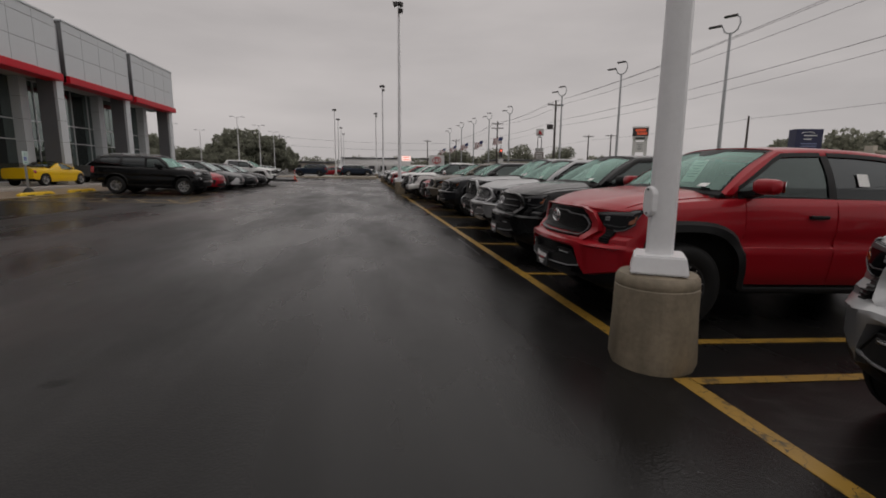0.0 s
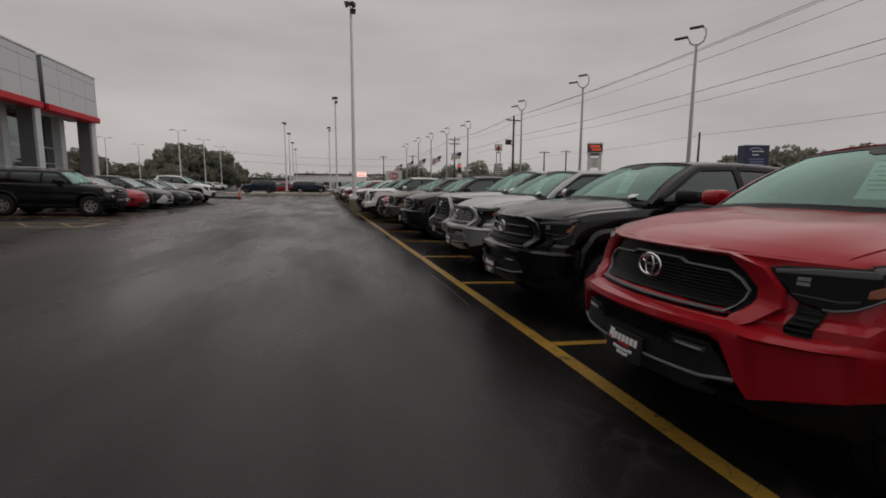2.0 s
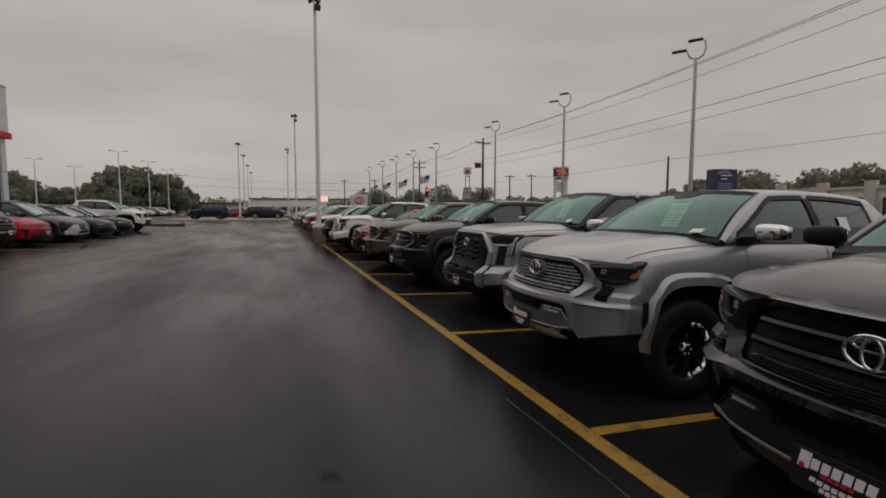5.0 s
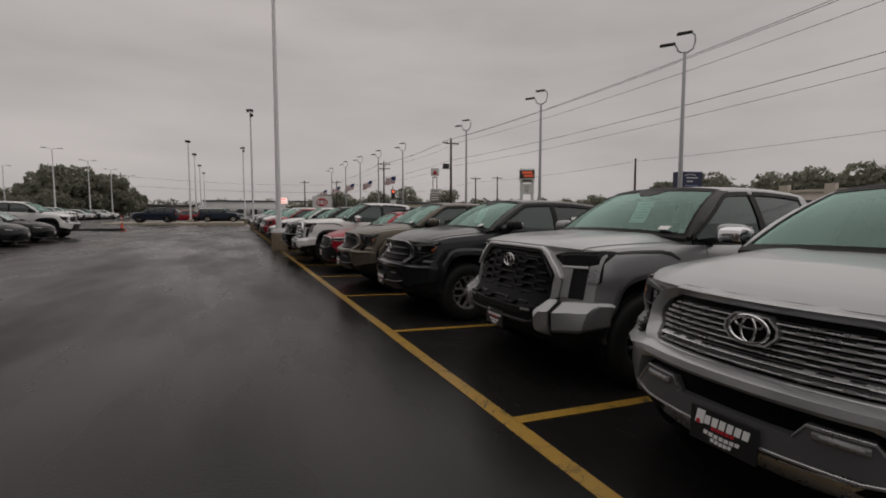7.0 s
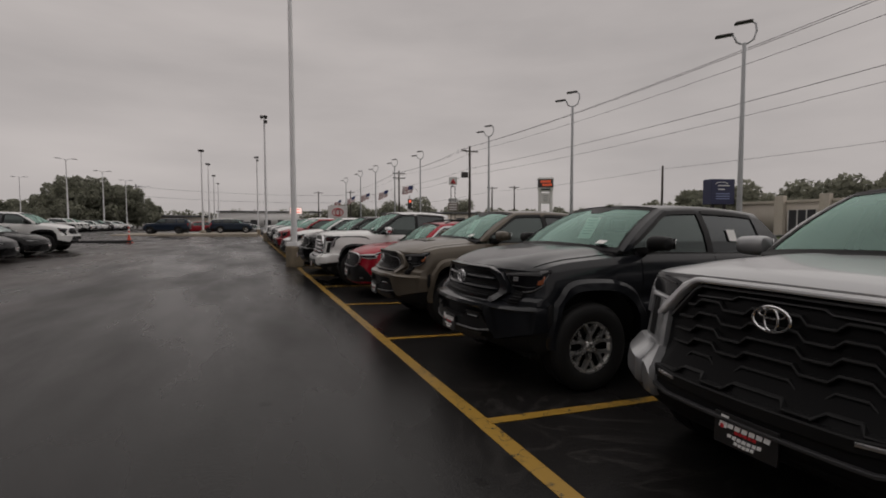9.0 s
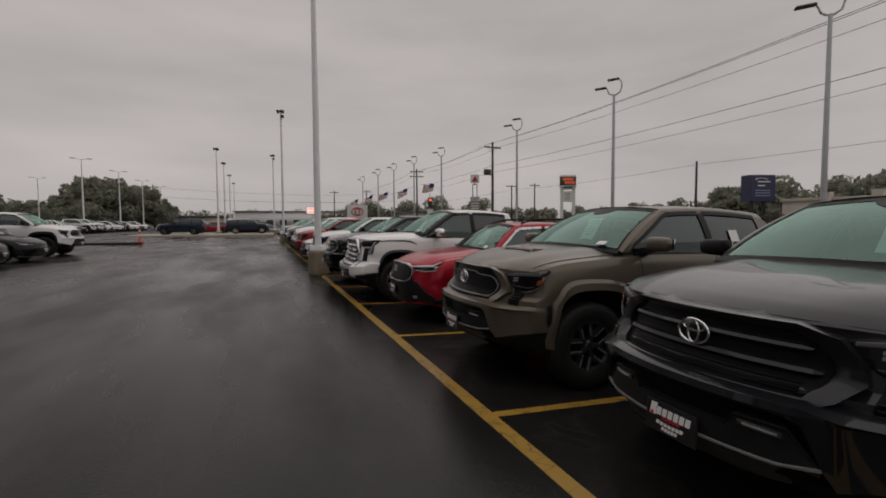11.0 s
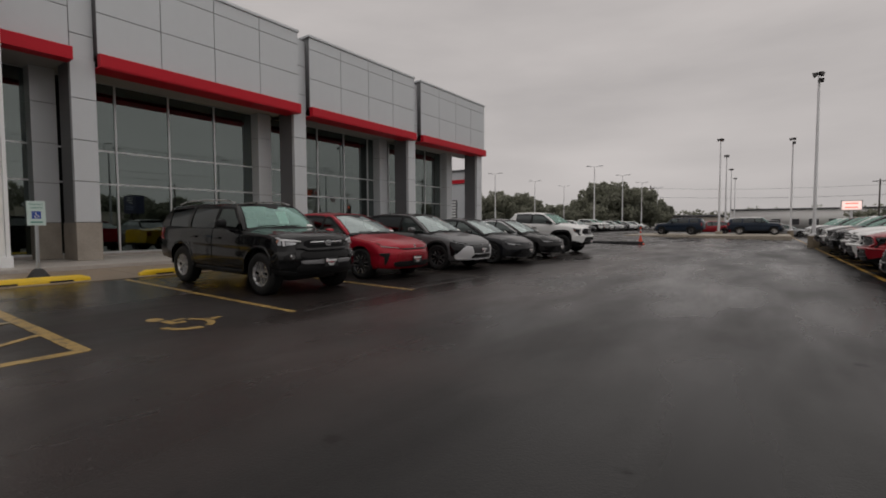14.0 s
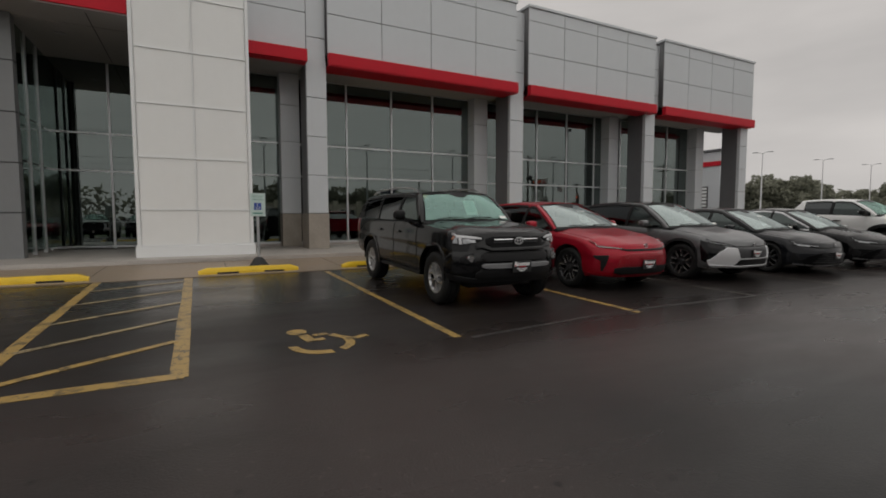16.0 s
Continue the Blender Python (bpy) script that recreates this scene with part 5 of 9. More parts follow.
            if kind == "solid":
                part("rear_pillar", side_poly(cols, 0.06, 0.002), paint_mat, root)
            elif kind == "post":
                part("door_post", side_poly(cols, 0.05, 0.001), BLACK_PLASTIC, root)
            else:
                pane = part("side_window", side_poly(cols, 0.005, -0.012), pane_mat, root)
                # black rubber frame along belt and top
                for edge in (0, 1):
                    gg = []
                    for x, lo, hi in cols:
                        z0, z1 = (lo - 0.03, lo + 0.008) if edge == 0 else (hi - 0.008, hi + 0.03)
                        gg.append([(x, sgn * (yy(z0) + 0.004), z0), (x, sgn * (yy(z1) + 0.004), z1)])
                    part("window_frame", slab(bmesh.new(), gg, (0, -sgn * 0.02, 0)), S.frame or BLACK_PLASTIC, pane)
                if detail > 1 and j == len(wins) - S.tag_from and sgn == S.tag_side:
                    xm = (x0 + x1) / 2 + 0.05
                    q = bmesh.new()
                    slab(q, [[(xm + a, sgn * (yy(zb + 0.14 + c) + 0.006), zb + 0.14 + c) for c in (0, 0.12)] for a in (-0.06, 0.06)], (0, -sgn * 0.003, 0))
                    part("inventory_sticker", q, PAPER, pane, "small white printed sticker")
    # rear window or tailgate glass
    bm = bmesh.new()
    rows = []
    for i in range(6):
        v = i / 5
        z = cz - 0.06 + (dz + 0.03 - cz + 0.06) * v
        rows.append([(cx + (dx - cx) * (0.1 + 0.9 * v) - 0.05 * (1 - u * u), u * (yy(z) - 0.05), z) for u in (-1, -0.6, -0.2, 0.2, 0.6, 1)])
    slab(bm, rows, (0.005, 0, 0))
    part("rear_window", bm, PRIVACY, root)

    # seats, dashboard and steering wheel
    dash = bmesh.new()
    slab(dash, [[(ax - 0.02 - 0.1 * k, u * (yb - 0.06), zb - (0.02 if k == 0 else 0.0 if k < 4 else 0.16)) for u in (-1, -0.5, 0, 0.5, 1)] for k in (-1, 0, 1, 2, 3, 4)], (0, 0, -0.1))
    part("dashboard", dash, CABIN, root)
    if detail > 0:
        sx = bx - 0.32
        rows_of = [(sx, 2)] + ([(sx - 0.95, 3)] if cx < sx - 0.7 else [])
        for xs, cnt in rows_of:
            for k in range(cnt):
                y = (k - (cnt - 1) / 2) * (0.76 if cnt == 2 else 0.46)
                b = bmesh.new()
                w = 0.25 if cnt == 2 else 0.21
                hexa(b, [(xs + 0.08, y - w, zb - 0.45), (xs + 0.08, y + w, zb - 0.45), (xs - 0.08, y + w, zb - 0.45), (xs - 0.08, y - w, zb - 0.45)],
                     [(xs - 0.1, y - w * 0.85, zb + 0.2), (xs - 0.1, y + w * 0.85, zb + 0.2), (xs - 0.2, y + w * 0.85, zb + 0.2), (xs - 0.2, y - w * 0.85, zb + 0.2)])
                box(b, xs - 0.21, xs - 0.12, y - 0.13, y + 0.13, zb + 0.23, zb + 0.42 if bz - zb > 0.5 else zb + 0.36, 0.03)
                tube(b, [(xs - 0.16, y - 0.06, zb + 0.15), (xs - 0.16, y - 0.06, zb + 0.28)], 0.008, 6)
                tube(b, [(xs - 0.16, y + 0.06, zb + 0.15), (xs - 0.16, y + 0.06, zb + 0.28)], 0.008, 6)
                part("seat", b, CABIN_SEAT, root)
        b = bmesh.new()
        c = Vector((ax - 0.62, 0.38, zb - 0.02))
        rows = []
        for i in range(20):
            a = 2 * math.pi * i / 20
            d = Vector((0.25 * math.sin(a), math.cos(a), math.sin(a) * 0.95))
            rows.append([c + 0.18 * d + 0.014 * (math.cos(q) * d + math.sin(q) * Vector((1, 0, -0.25))) for q in (2 * math.pi * k / 6 for k in range(6))])
        rows.append(rows[0])
        sheet(b, rows, closed=True)
        part("steering_wheel", b, CABIN, root)
    for sgn in (1, -1):
        mx = ax - 0.3 if S.kind == "pickup" else ax - 0.5
        m = bmesh.new()
        sz = S.mirror
        y0 = S.side_y(mx, zb) + 0.01
        rows = []
        for i in range(11):
            v = -1 + 2 * i / 10
            flat = max(0.02, (1 - abs(v) ** 4.5)) ** 0.4
            cy = y0 + 0.07 + sz[0] * (v + 1) / 2
            r = []
            for k in range(16):
                a = 2 * math.pi * k / 16
                c, sn = math.cos(a), math.sin(a)
                px = math.copysign(abs(c) ** 0.62, c)
                pz = math.copysign(abs(sn) ** 0.62, sn)
                r.append((mx + 0.05 + (0.10 if px > 0 else 0.055) * px * flat * (1 - 0.18 * (v + 1) / 2), sgn * cy, zb + 0.03 + sz[1] / 2 * (1 + pz * flat * (1.0 - 0.12 * (v + 1) / 2))))
            rows.append(r)
        sheet(m, rows, closed=True)
        for r in (rows[0], rows[-1]):
            m.faces.new([m.verts.new(p) for p in r])
        ob = part("wing_mirror", m, S.mirror_mat or paint_mat, root)
        a = bmesh.new()
        hexa(a, [(mx, sgn * (y0 - 0.05), zb - 0.01), (mx + 0.12, sgn * (y0 - 0.05), zb - 0.01), (mx + 0.12, sgn * (y0 - 0.05), zb + 0.05), (mx, sgn * (y0 - 0.05), zb + 0.05)],
             [(mx + 0.01, sgn * (y0 + 0.1), zb + 0.025), (mx + 0.1, sgn * (y0 + 0.1), zb + 0.025), (mx + 0.1, sgn * (y0 + 0.1), zb + 0.07), (mx + 0.01, sgn * (y0 + 0.1), zb + 0.07)])
        part("mirror_arm", a, BLACK_PLASTIC, ob)
        if detail > 1:
            g = bmesh.new()
            box(g, mx - 0.024, mx - 0.018, sgn * (y0 + 0.1), sgn * (y0 + 0.04 + sz[0]), zb + 0.055, zb + 0.005 + sz[1])
            part("mirror_glass", g, CHROME, ob)
    if rails:
        for sgn in (1, -1):
            b = bmesh.new()
            pts = [(bx - 0.12 + (cx - bx + 0.3) * i / 8, sgn * (yt - 0.06), bz + (cz - bz) * i / 8 + S.arc * math.sin(math.pi * i / 8) + 0.045 + (0.0 if i in (0, 8) else 0.045)) for i in range(9)]
            tube(b, pts, 0.018, 8)
            part("roof_rail", b, rails, root)
    return zb


def flank(S, root, paint_mat, detail, zb):
    """Doors with handles, arch trims, running board, underbody, tail lamps."""
    lo = S.sill[1][1] + 0.035
    for sgn in (1, -1):
        for x0, x1 in S.doors:
            cols = [(x0 - 0.006, lo, zb - 0.012)]
            n = 6
            for i in range(n + 1):
                x = x0 - 0.006 + (x1 - x0 + 0.012) * i / n
                cols.append((x, max(lo, S.sill_z(x) + 0.04), zb - 0.012))
            d = part("door", on_side(S, cols[1:], sgn, 0.007, 0.012), paint_mat, root)
            if detail > 0:
                hx = x1 + 0.2
                hz = zb - 0.16
                b = bmesh.new()
                y = S.side_y(hx, hz)
                box(b, hx - 0.1, hx + 0.1, sgn * (y + 0.004), sgn * (y + 0.042), hz - 0.017, hz + 0.017, 0.012)
                part("door_handle", b, S.handle or paint_mat, d)
        for xa in (S.xf, S.xr):
            if not S.flare:
                break
            b = bmesh.new()
            g = []
            R = S.arch
            for i in range(25):
                a = math.pi * i / 24
                c, s = math.cos(a), math.sin(a)
                e = (abs(c) ** S.square + abs(s) ** S.square) ** (-1 / S.square)
                px, pz = xa + R * e * c, S.wheel + R * e * s
                ox, oz = xa + (R + S.flare[0]) * e * c, S.wheel + (R + S.flare[0] * 0.9) * e * s
                if pz < S.sill_z(xa + R + 0.02) - 0.02 and i not in (0, 24):
                    pass
                zc, zo = max(pz, 0.34), max(oz, 0.34)
                yi, yo = S.side_y(px, max(zc, 0.5)), S.side_y(ox, max(zo, 0.5))
                q0, q1, q2 = S.shift((px, yi + S.flare[1], zc)), S.shift(((px + 2 * ox) / 3, yo + S.flare[1] * 0.9, (zc + 2 * zo) / 3)), S.shift((ox, yo + 0.004, zo))
                g.append([(q0[0], sgn * (q0[1] - 0.09), q0[2]), (q0[0], sgn * q0[1], q0[2]), (q1[0], sgn * q1[1], q1[2]), (q2[0], sgn * q2[1], q2[2])])
            slab(b, g, (0, -sgn * 0.01, 0))
            part("wheel_arch_trim", b, S.flare[2] or paint_mat, root)
        if S.kind == "pickup" or S.steps:
            b = bmesh.new()
            x0, x1 = S.xf - S.arch - 0.06, S.xr + S.arch + 0.06
            y = S.half
            box(b, x1, x0, sgn * (y - 0.2), sgn * (y - 0.03), 0.36, 0.42, 0.02)
            part("running_board", b, BLACK_PLASTIC, root)
        b = on_side(S, [(-S.length + 0.02, S.tail_lamp[0], S.tail_lamp[1]), (-S.length + 0.2, S.tail_lamp[0], S.tail_lamp[1])], sgn, 0.008, 0.02)
        part("tail_lamp", b, RED_LENS, root)
    b = bmesh.new()
    box(b, -S.length + 0.35, -0.45, -S.half * 0.58, S.half * 0.58, 0.26, min(0.9, zb - 0.15))
    box(b, S.xf - 0.06, S.xf + 0.06, -S.half * 0.85, S.half * 0.85, S.wheel - 0.06, S.wheel + 0.06)
    box(b, S.xr - 0.08, S.xr + 0.08, -S.half * 0.85, S.half * 0.85, S.wheel - 0.08, S.wheel + 0.08)
    part("underbody", b, BLACK_RUBBER, root)


def dealer_plate(S, root, z, w=0.31, h=0.155, off=0.03):
    x = S.nose(0, z) + off
    b = bmesh.new()
    box(b, x - 0.012, x, -w / 2, w / 2, z - h / 2, z + h / 2, 0.004)
    p = part("front_plate", b, PLATE_BLACK, root, "black dealer plate with white lettering bars")
    # slanted blocks stand for the lettering, larger at the head of the line
    def blocks(name, y0, y1, zc, h, count, gap, m, bend=0.0, lean=0.18):
        b = bmesh.new()
        step = (y1 - y0) / count
        for k in range(count):
            u = (k + 0.5) / count * 2 - 1
            a0, a1 = y0 + k * step + gap / 2, y0 + (k + 1) * step - gap / 2
            lift = z + zc - bend * (1 - u * u)
            q = [(a0 - h * lean / 2, lift - h / 2), (a1 - h * lean / 2, lift - h / 2), (a1 + h * lean / 2, lift + h / 2), (a0 + h * lean / 2, lift + h / 2)]
            hexa(b, [(x + 0.0005, y, zz) for y, zz in q], [(x + 0.003, y, zz) for y, zz in q])
        part(name, b, m, p)
    k = w / 0.31
    blocks("print_bar", -0.125 * k, -0.082 * k, 0.036, 0.062, 1, 0.004, PRINT_WHITE)
    blocks("print_bar", -0.085 * k, 0.125 * k, 0.031, 0.04, 6, 0.008, PRINT_WHITE)
    blocks("print_bar", -0.05 * k, 0.06 * k, 0.0, 0.014, 5, 0.005, PRINT_RED)
    blocks("print_bar", -0.085 * k, 0.085 * k, -0.024, 0.017, 7, 0.006, PRINT_WHITE, 0.006)
    blocks("print_bar", -0.05 * k, 0.05 * k, -0.05, 0.016, 5, 0.005, PRINT_WHITE, 0.004)
    b = bmesh.new()
    lathe(b, [(0.001, 0.0034), (0.011, 0.0034), (0.012, 0.0)], 14, "x", (x, -0.112 * k, z + 0.012))
    part("print_dot", b, PRINT_RED, p)


def emblem(S, root, z, size, off, material=None):
    e = part("emblem", ring(S, 0, z, size, size * 0.68, size * 0.085, off), material or CHROME, root, "chrome oval emblem")
    part("inner_oval", ring(S, 0, z - size * 0.02, size * 0.36, size * 0.62, size * 0.075, off), material or CHROME, e)
    part("inner_oval", ring(S, 0, z + size * 0.3, size * 0.72, size * 0.26, size * 0.075, off), material or CHROME, e)


def both(S, root, name, knots, off, thick, material, label=""):
    """The same panel on both sides of the nose."""
    out = []
    for sgn in (1, -1):
        b = on_nose(S, knots, off, thick, mirror=False)
        if sgn < 0:
            for v in b.verts:
                v.co.y = -v.co.y
        out.append(part(name, b, material, root, label))
    return out


def mid(S, root, name, knots, off, thick, material, label=""):
    return part(name, on_nose(S, knots, off, thick), material, root, label)


MIDSIZE = dict(kind="pickup", length=5.41, width=1.94, wheel=0.405, tread=0.26, tuck=0.005, arch=0.525, square=2.8, xf=-0.90, xr=-4.25,
               hw=((-5.41, 0.95), (-4.6, 0.985), (-4.2, 1.0), (-0.9, 1.0), (-0.3, 0.985), (0, 0.95)),
               sill=((-5.41, 0.55), (-3.2, 0.44), (-1.5, 0.44), (-0.4, 0.47), (0, 0.50)),
               shoulder=((-5.41, 1.36), (-3.72, 1.36), (-3.68, 1.28), (-1.7, 1.25), (-1.2, 1.22), (-0.3, 1.13), (-0.06, 1.095), (0, 1.08)),
               crown=((-5.41, 1.36), (-3.72, 1.36), (-3.68, 1.29), (-1.6, 1.30), (-1.09, 1.297), (-0.6, 1.235), (-0.3, 1.18), (-0.12, 1.135), (-0.04, 1.105), (0, 1.088)),
               rake=((0.3, -0.16), (0.40, -0.05), (0.50, -0.005), (0.70, 0), (0.83, -0.015), (0.86, -0.07), (1.10, -0.10), (1.19, -0.14)), bow=0.37, bow_power=2.3,
               tail=0.05, tail_rake=((0.5, 0.0), (1.3, 0.0)), bed=(-3.74, -5.33), cab=((-1.25, 1.28), (-1.90, 1.70), (-3.32, 1.70), (-3.64, 1.28)), arc=0.035,
               roof_half=0.72, windows=((-1.29, -2.36, "clear"), (-2.36, -2.44, "post"), (-2.44, -3.18, "dark"), (-3.18, -3.64, "solid")), kick=0.0,
               doors=((-1.44, -2.39), (-2.41, -3.34)), flare=(0.105, 0.045, BLACK_PLASTIC), steps=True, tail_lamp=(0.95, 1.25), mirror=(0.24, 0.145), mirror_mat=BLACK_PLASTIC,
               handle=BLACK_PLASTIC, frame=None, sheet=True, tag_from=2, tag_side=1)
FULLSIZE = dict(MIDSIZE, length=5.93, width=2.03, wheel=0.42, tread=0.28, arch=0.55, xf=-0.92, xr=-4.60, square=2.5,
                hw=((-5.93, 0.95), (-5.0, 0.985), (-4.4, 1.0), (-0.9, 1.0), (-0.3, 0.985), (0, 0.955)),
                sill=((-5.93, 0.58), (-3.4, 0.46), (-1.5, 0.46), (-0.4, 0.49), (0, 0.50)),
                shoulder=((-5.93, 1.36), (-3.66, 1.36), (-3.62, 1.28), (-1.7, 1.25), (-1.2, 1.245), (-0.3, 1.205), (0, 1.19)),
                crown=((-5.93, 1.36), (-3.66, 1.36), (-3.62, 1.29), (-1.6, 1.335), (-1.24, 1.342), (-1.1, 1.33), (-0.3, 1.265), (-0.06, 1.235), (0, 1.212)),
                rake=((0.3, -0.18), (0.44, -0.06), (0.52, -0.01), (0.68, 0), (0.72, -0.09), (1.05, -0.15), (1.22, -0.19)), bow=0.26, bow_power=3.2,
                bed=(-3.68, -5.85), cab=((-1.40, 1.325), (-2.06, 1.79), (-3.36, 1.79), (-3.58, 1.31)),
                windows=((-1.44, -2.42, "clear"), (-2.42, -2.50, "post"), (-2.50, -3.24, "dark"), (-3.24, -3.58, "solid")), doors=((-1.56, -2.45), (-2.47, -3.28)),
                flare=(0.05, 0.02, None), tail_lamp=(1.0, 1.32), mirror=(0.27, 0.17), mirror_mat=None, handle=None)
WAGON = dict(MIDSIZE, kind="suv", length=4.64, width=1.92, wheel=0.385, tread=0.255, arch=0.46, square=2.4, xf=-0.80, xr=-3.55, tuck=0.012,
             hw=((-4.64, 0.93), (-4.2, 0.98), (-3.6, 1.0), (-0.9, 1.0), (-0.3, 0.985), (0, 0.95)),
             sill=((-4.64, 0.52), (-3.0, 0.40), (-1.5, 0.40), (-0.4, 0.36), (0, 0.38)),
             shoulder=((-4.64, 1.2), (-3.0, 1.17), (-1.7, 1.15), (-1.2, 1.13), (-0.3, 1.06), (0, 1.0)),
             crown=((-4.64, 1.2), (-3.0, 1.18), (-1.6, 1.20), (-1.2, 1.185), (-0.3, 1.125), (-0.06, 1.09), (0, 1.06)),
             rake=((0.3, -0.16), (0.38, -0.05), (0.5, 0.0), (0.7, 0.0), (0.8, -0.03), (1.0, -0.08), (1.08, -0.13)), bow=0.34, bow_power=2.8,
             bed=None, cab=((-1.36, 1.17), (-1.84, 1.615), (-4.30, 1.60), (-4.56, 1.2)), roof_half=0.74, arc=0.035, tail=0.08, tail_rake=((0.5, 0.0), (1.2, 0.06)),
             windows=((-1.34, -2.30, "clear"), (-2.30, -2.38, "post"), (-2.38, -3.28, "dark"), (-3.28, -3.40, "solid"), (-3.40, -4.17, "dark"), (-4.17, -4.56, "solid")),
             doors=((-1.40, -2.33), (-2.35, -3.2)), flare=(0.05, 0.02, None), tail_lamp=(0.9, 1.15), mirror=(0.19, 0.17), handle=None, steps=False)
CROSSOVER = dict(WAGON, length=4.60, width=1.86, wheel=0.355, tread=0.235, arch=0.415, square=2.1, xf=-0.94, xr=-3.64, tuck=0.02,
                 sill=((-4.6, 0.45), (-3.0, 0.32), (-1.5, 0.32), (-0.4, 0.27), (0, 0.30)),
                 shoulder=((-4.6, 1.08), (-3.0, 1.02), (-1.7, 0.98), (-1.2, 0.96), (-0.4, 0.86), (0, 0.78)),
                 crown=((-4.6, 1.08), (-3.0, 1.03), (-1.6, 1.06), (-1.2, 1.03), (-0.4, 0.93), (-0.08, 0.86), (0, 0.82)),
                 rake=((0.25, -0.12), (0.32, -0.03), (0.5, 0.0), (0.62, -0.01), (0.78, -0.07), (0.86, -0.15)), bow=0.45, bow_power=3.0,
                 cab=((-1.30, 1.02), (-2.10, 1.50), (-3.7, 1.48), (-4.45, 1.06)), arc=0.045, roof_half=0.68, kick=0.06,
                 windows=((-1.25, -2.35, "clear"), (-2.35, -2.42, "post"), (-2.42, -3.35, "dark"), (-3.35, -4.2, "dark"), (-4.2, -4.45, "solid")),
                 doors=((-1.45, -2.38), (-2.40, -3.3)), flare=(0.06, 0.012, BLACK_PLASTIC), tail_lamp=(0.85, 1.0), mirror=(0.2, 0.15), mirror_mat=None, tail_rake=((0.45, 0.0), (1.08, 0.1)))
CROSSOVER_TALL = dict(CROSSOVER, length=4.46, width=1.83,
                      shoulder=((-4.6, 1.16), (-3.0, 1.10), (-1.7, 1.07), (-1.2, 1.05), (-0.4, 0.955), (-0.1, 0.90), (0, 0.875)),
                      crown=((-4.6, 1.16), (-3.0, 1.11), (-1.6, 1.14), (-1.19, 1.13), (-0.4, 1.03), (-0.08, 0.955), (0, 0.915)),
                      rake=((0.25, -0.12), (0.32, -0.03), (0.5, 0.0), (0.68, -0.01), (0.87, -0.06), (0.95, -0.13)),
                      cab=((-1.35, 1.11), (-1.84, 1.515), (-3.55, 1.515), (-4.30, 1.14)), arc=0.05, roof_half=0.66, kick=0.05,
                      windows=((-1.30, -2.30, "clear"), (-2.30, -2.37, "post"), (-2.37, -3.25, "dark"), (-3.25, -4.0, "dark"), (-4.0, -4.3, "solid")))
SEDAN = dict(CROSSOVER, kind="sedan", length=4.90, width=1.85, wheel=0.34, arch=0.385, xf=-0.95, xr=-3.80,
             sill=((-4.9, 0.40), (-3.0, 0.24), (-1.5, 0.24), (-0.4, 0.2), (0, 0.23)),
             shoulder=((-4.9, 1.0), (-3.0, 0.93), (-1.7, 0.88), (-1.2, 0.86), (-0.4, 0.76), (0, 0.68)),
             crown=((-4.9, 1.04), (-4.4, 1.06), (-3.0, 0.95), (-1.6, 0.96), (-1.2, 0.93), (-0.4, 0.83), (-0.08, 0.76), (0, 0.71)),
             rake=((0.2, -0.12), (0.27, -0.03), (0.45, 0.0), (0.55, -0.02), (0.68, -0.07), (0.76, -0.16)), bow=0.58,
             hw=((-4.9, 0.9), (-4.2, 0.97), (-3.6, 1.0), (-0.9, 1.0), (-0.3, 0.97), (0, 0.93)),
             cab=((-1.28, 0.92), (-2.2, 1.37), (-3.15, 1.37), (-4.3, 1.02)), arc=0.04, roof_half=0.64, kick=0.05,
             windows=((-1.33, -2.42, "clear"), (-2.42, -2.48, "post"), (-2.48, -3.4, "clear"), (-3.4, -3.75, "dark"), (-3.75, -4.3, "solid")),
             doors=((-1.5, -2.44), (-2.46, -3.4)), flare=None, tail_lamp=(0.8, 0.94), mirror=(0.19, 0.13), tail_rake=((0.4, 0.0), (1.04, 0.03)))
ROADSTER = dict(SEDAN, length=3.89, width=1.70, wheel=0.30, arch=0.335, xf=-0.72, xr=-3.17,
                sill=((-3.89, 0.36), (-3.0, 0.2), (-1.5, 0.2), (-0.4, 0.18), (0, 0.22)),
                shoulder=((-3.89, 0.84), (-3.0, 0.86), (-1.7, 0.80), (-1.0, 0.80), (-0.4, 0.7), (0, 0.56)),
                crown=((-3.89, 0.88), (-3.0, 0.92), (-1.6, 0.88), (-1.0, 0.84), (-0.4, 0.72), (-0.08, 0.62), (0, 0.58)),
                hw=((-3.89, 0.9), (-3.2, 1.0), (-2.2, 0.97), (-0.8, 1.0), (-0.3, 0.95), (0, 0.88)),
                cab=((-1.05, 0.85), (-1.75, 1.17), (-2.1, 1.17), (-2.75, 0.92)), arc=0.02,
                windows=((-1.1, -2.0, "clear"), (-2.0, -2.75, "solid")), doors=((-1.15, -2.2),), tail_lamp=(0.62, 0.78), mirror=(0.16, 0.11))


ROW = "new pickups in the display row"


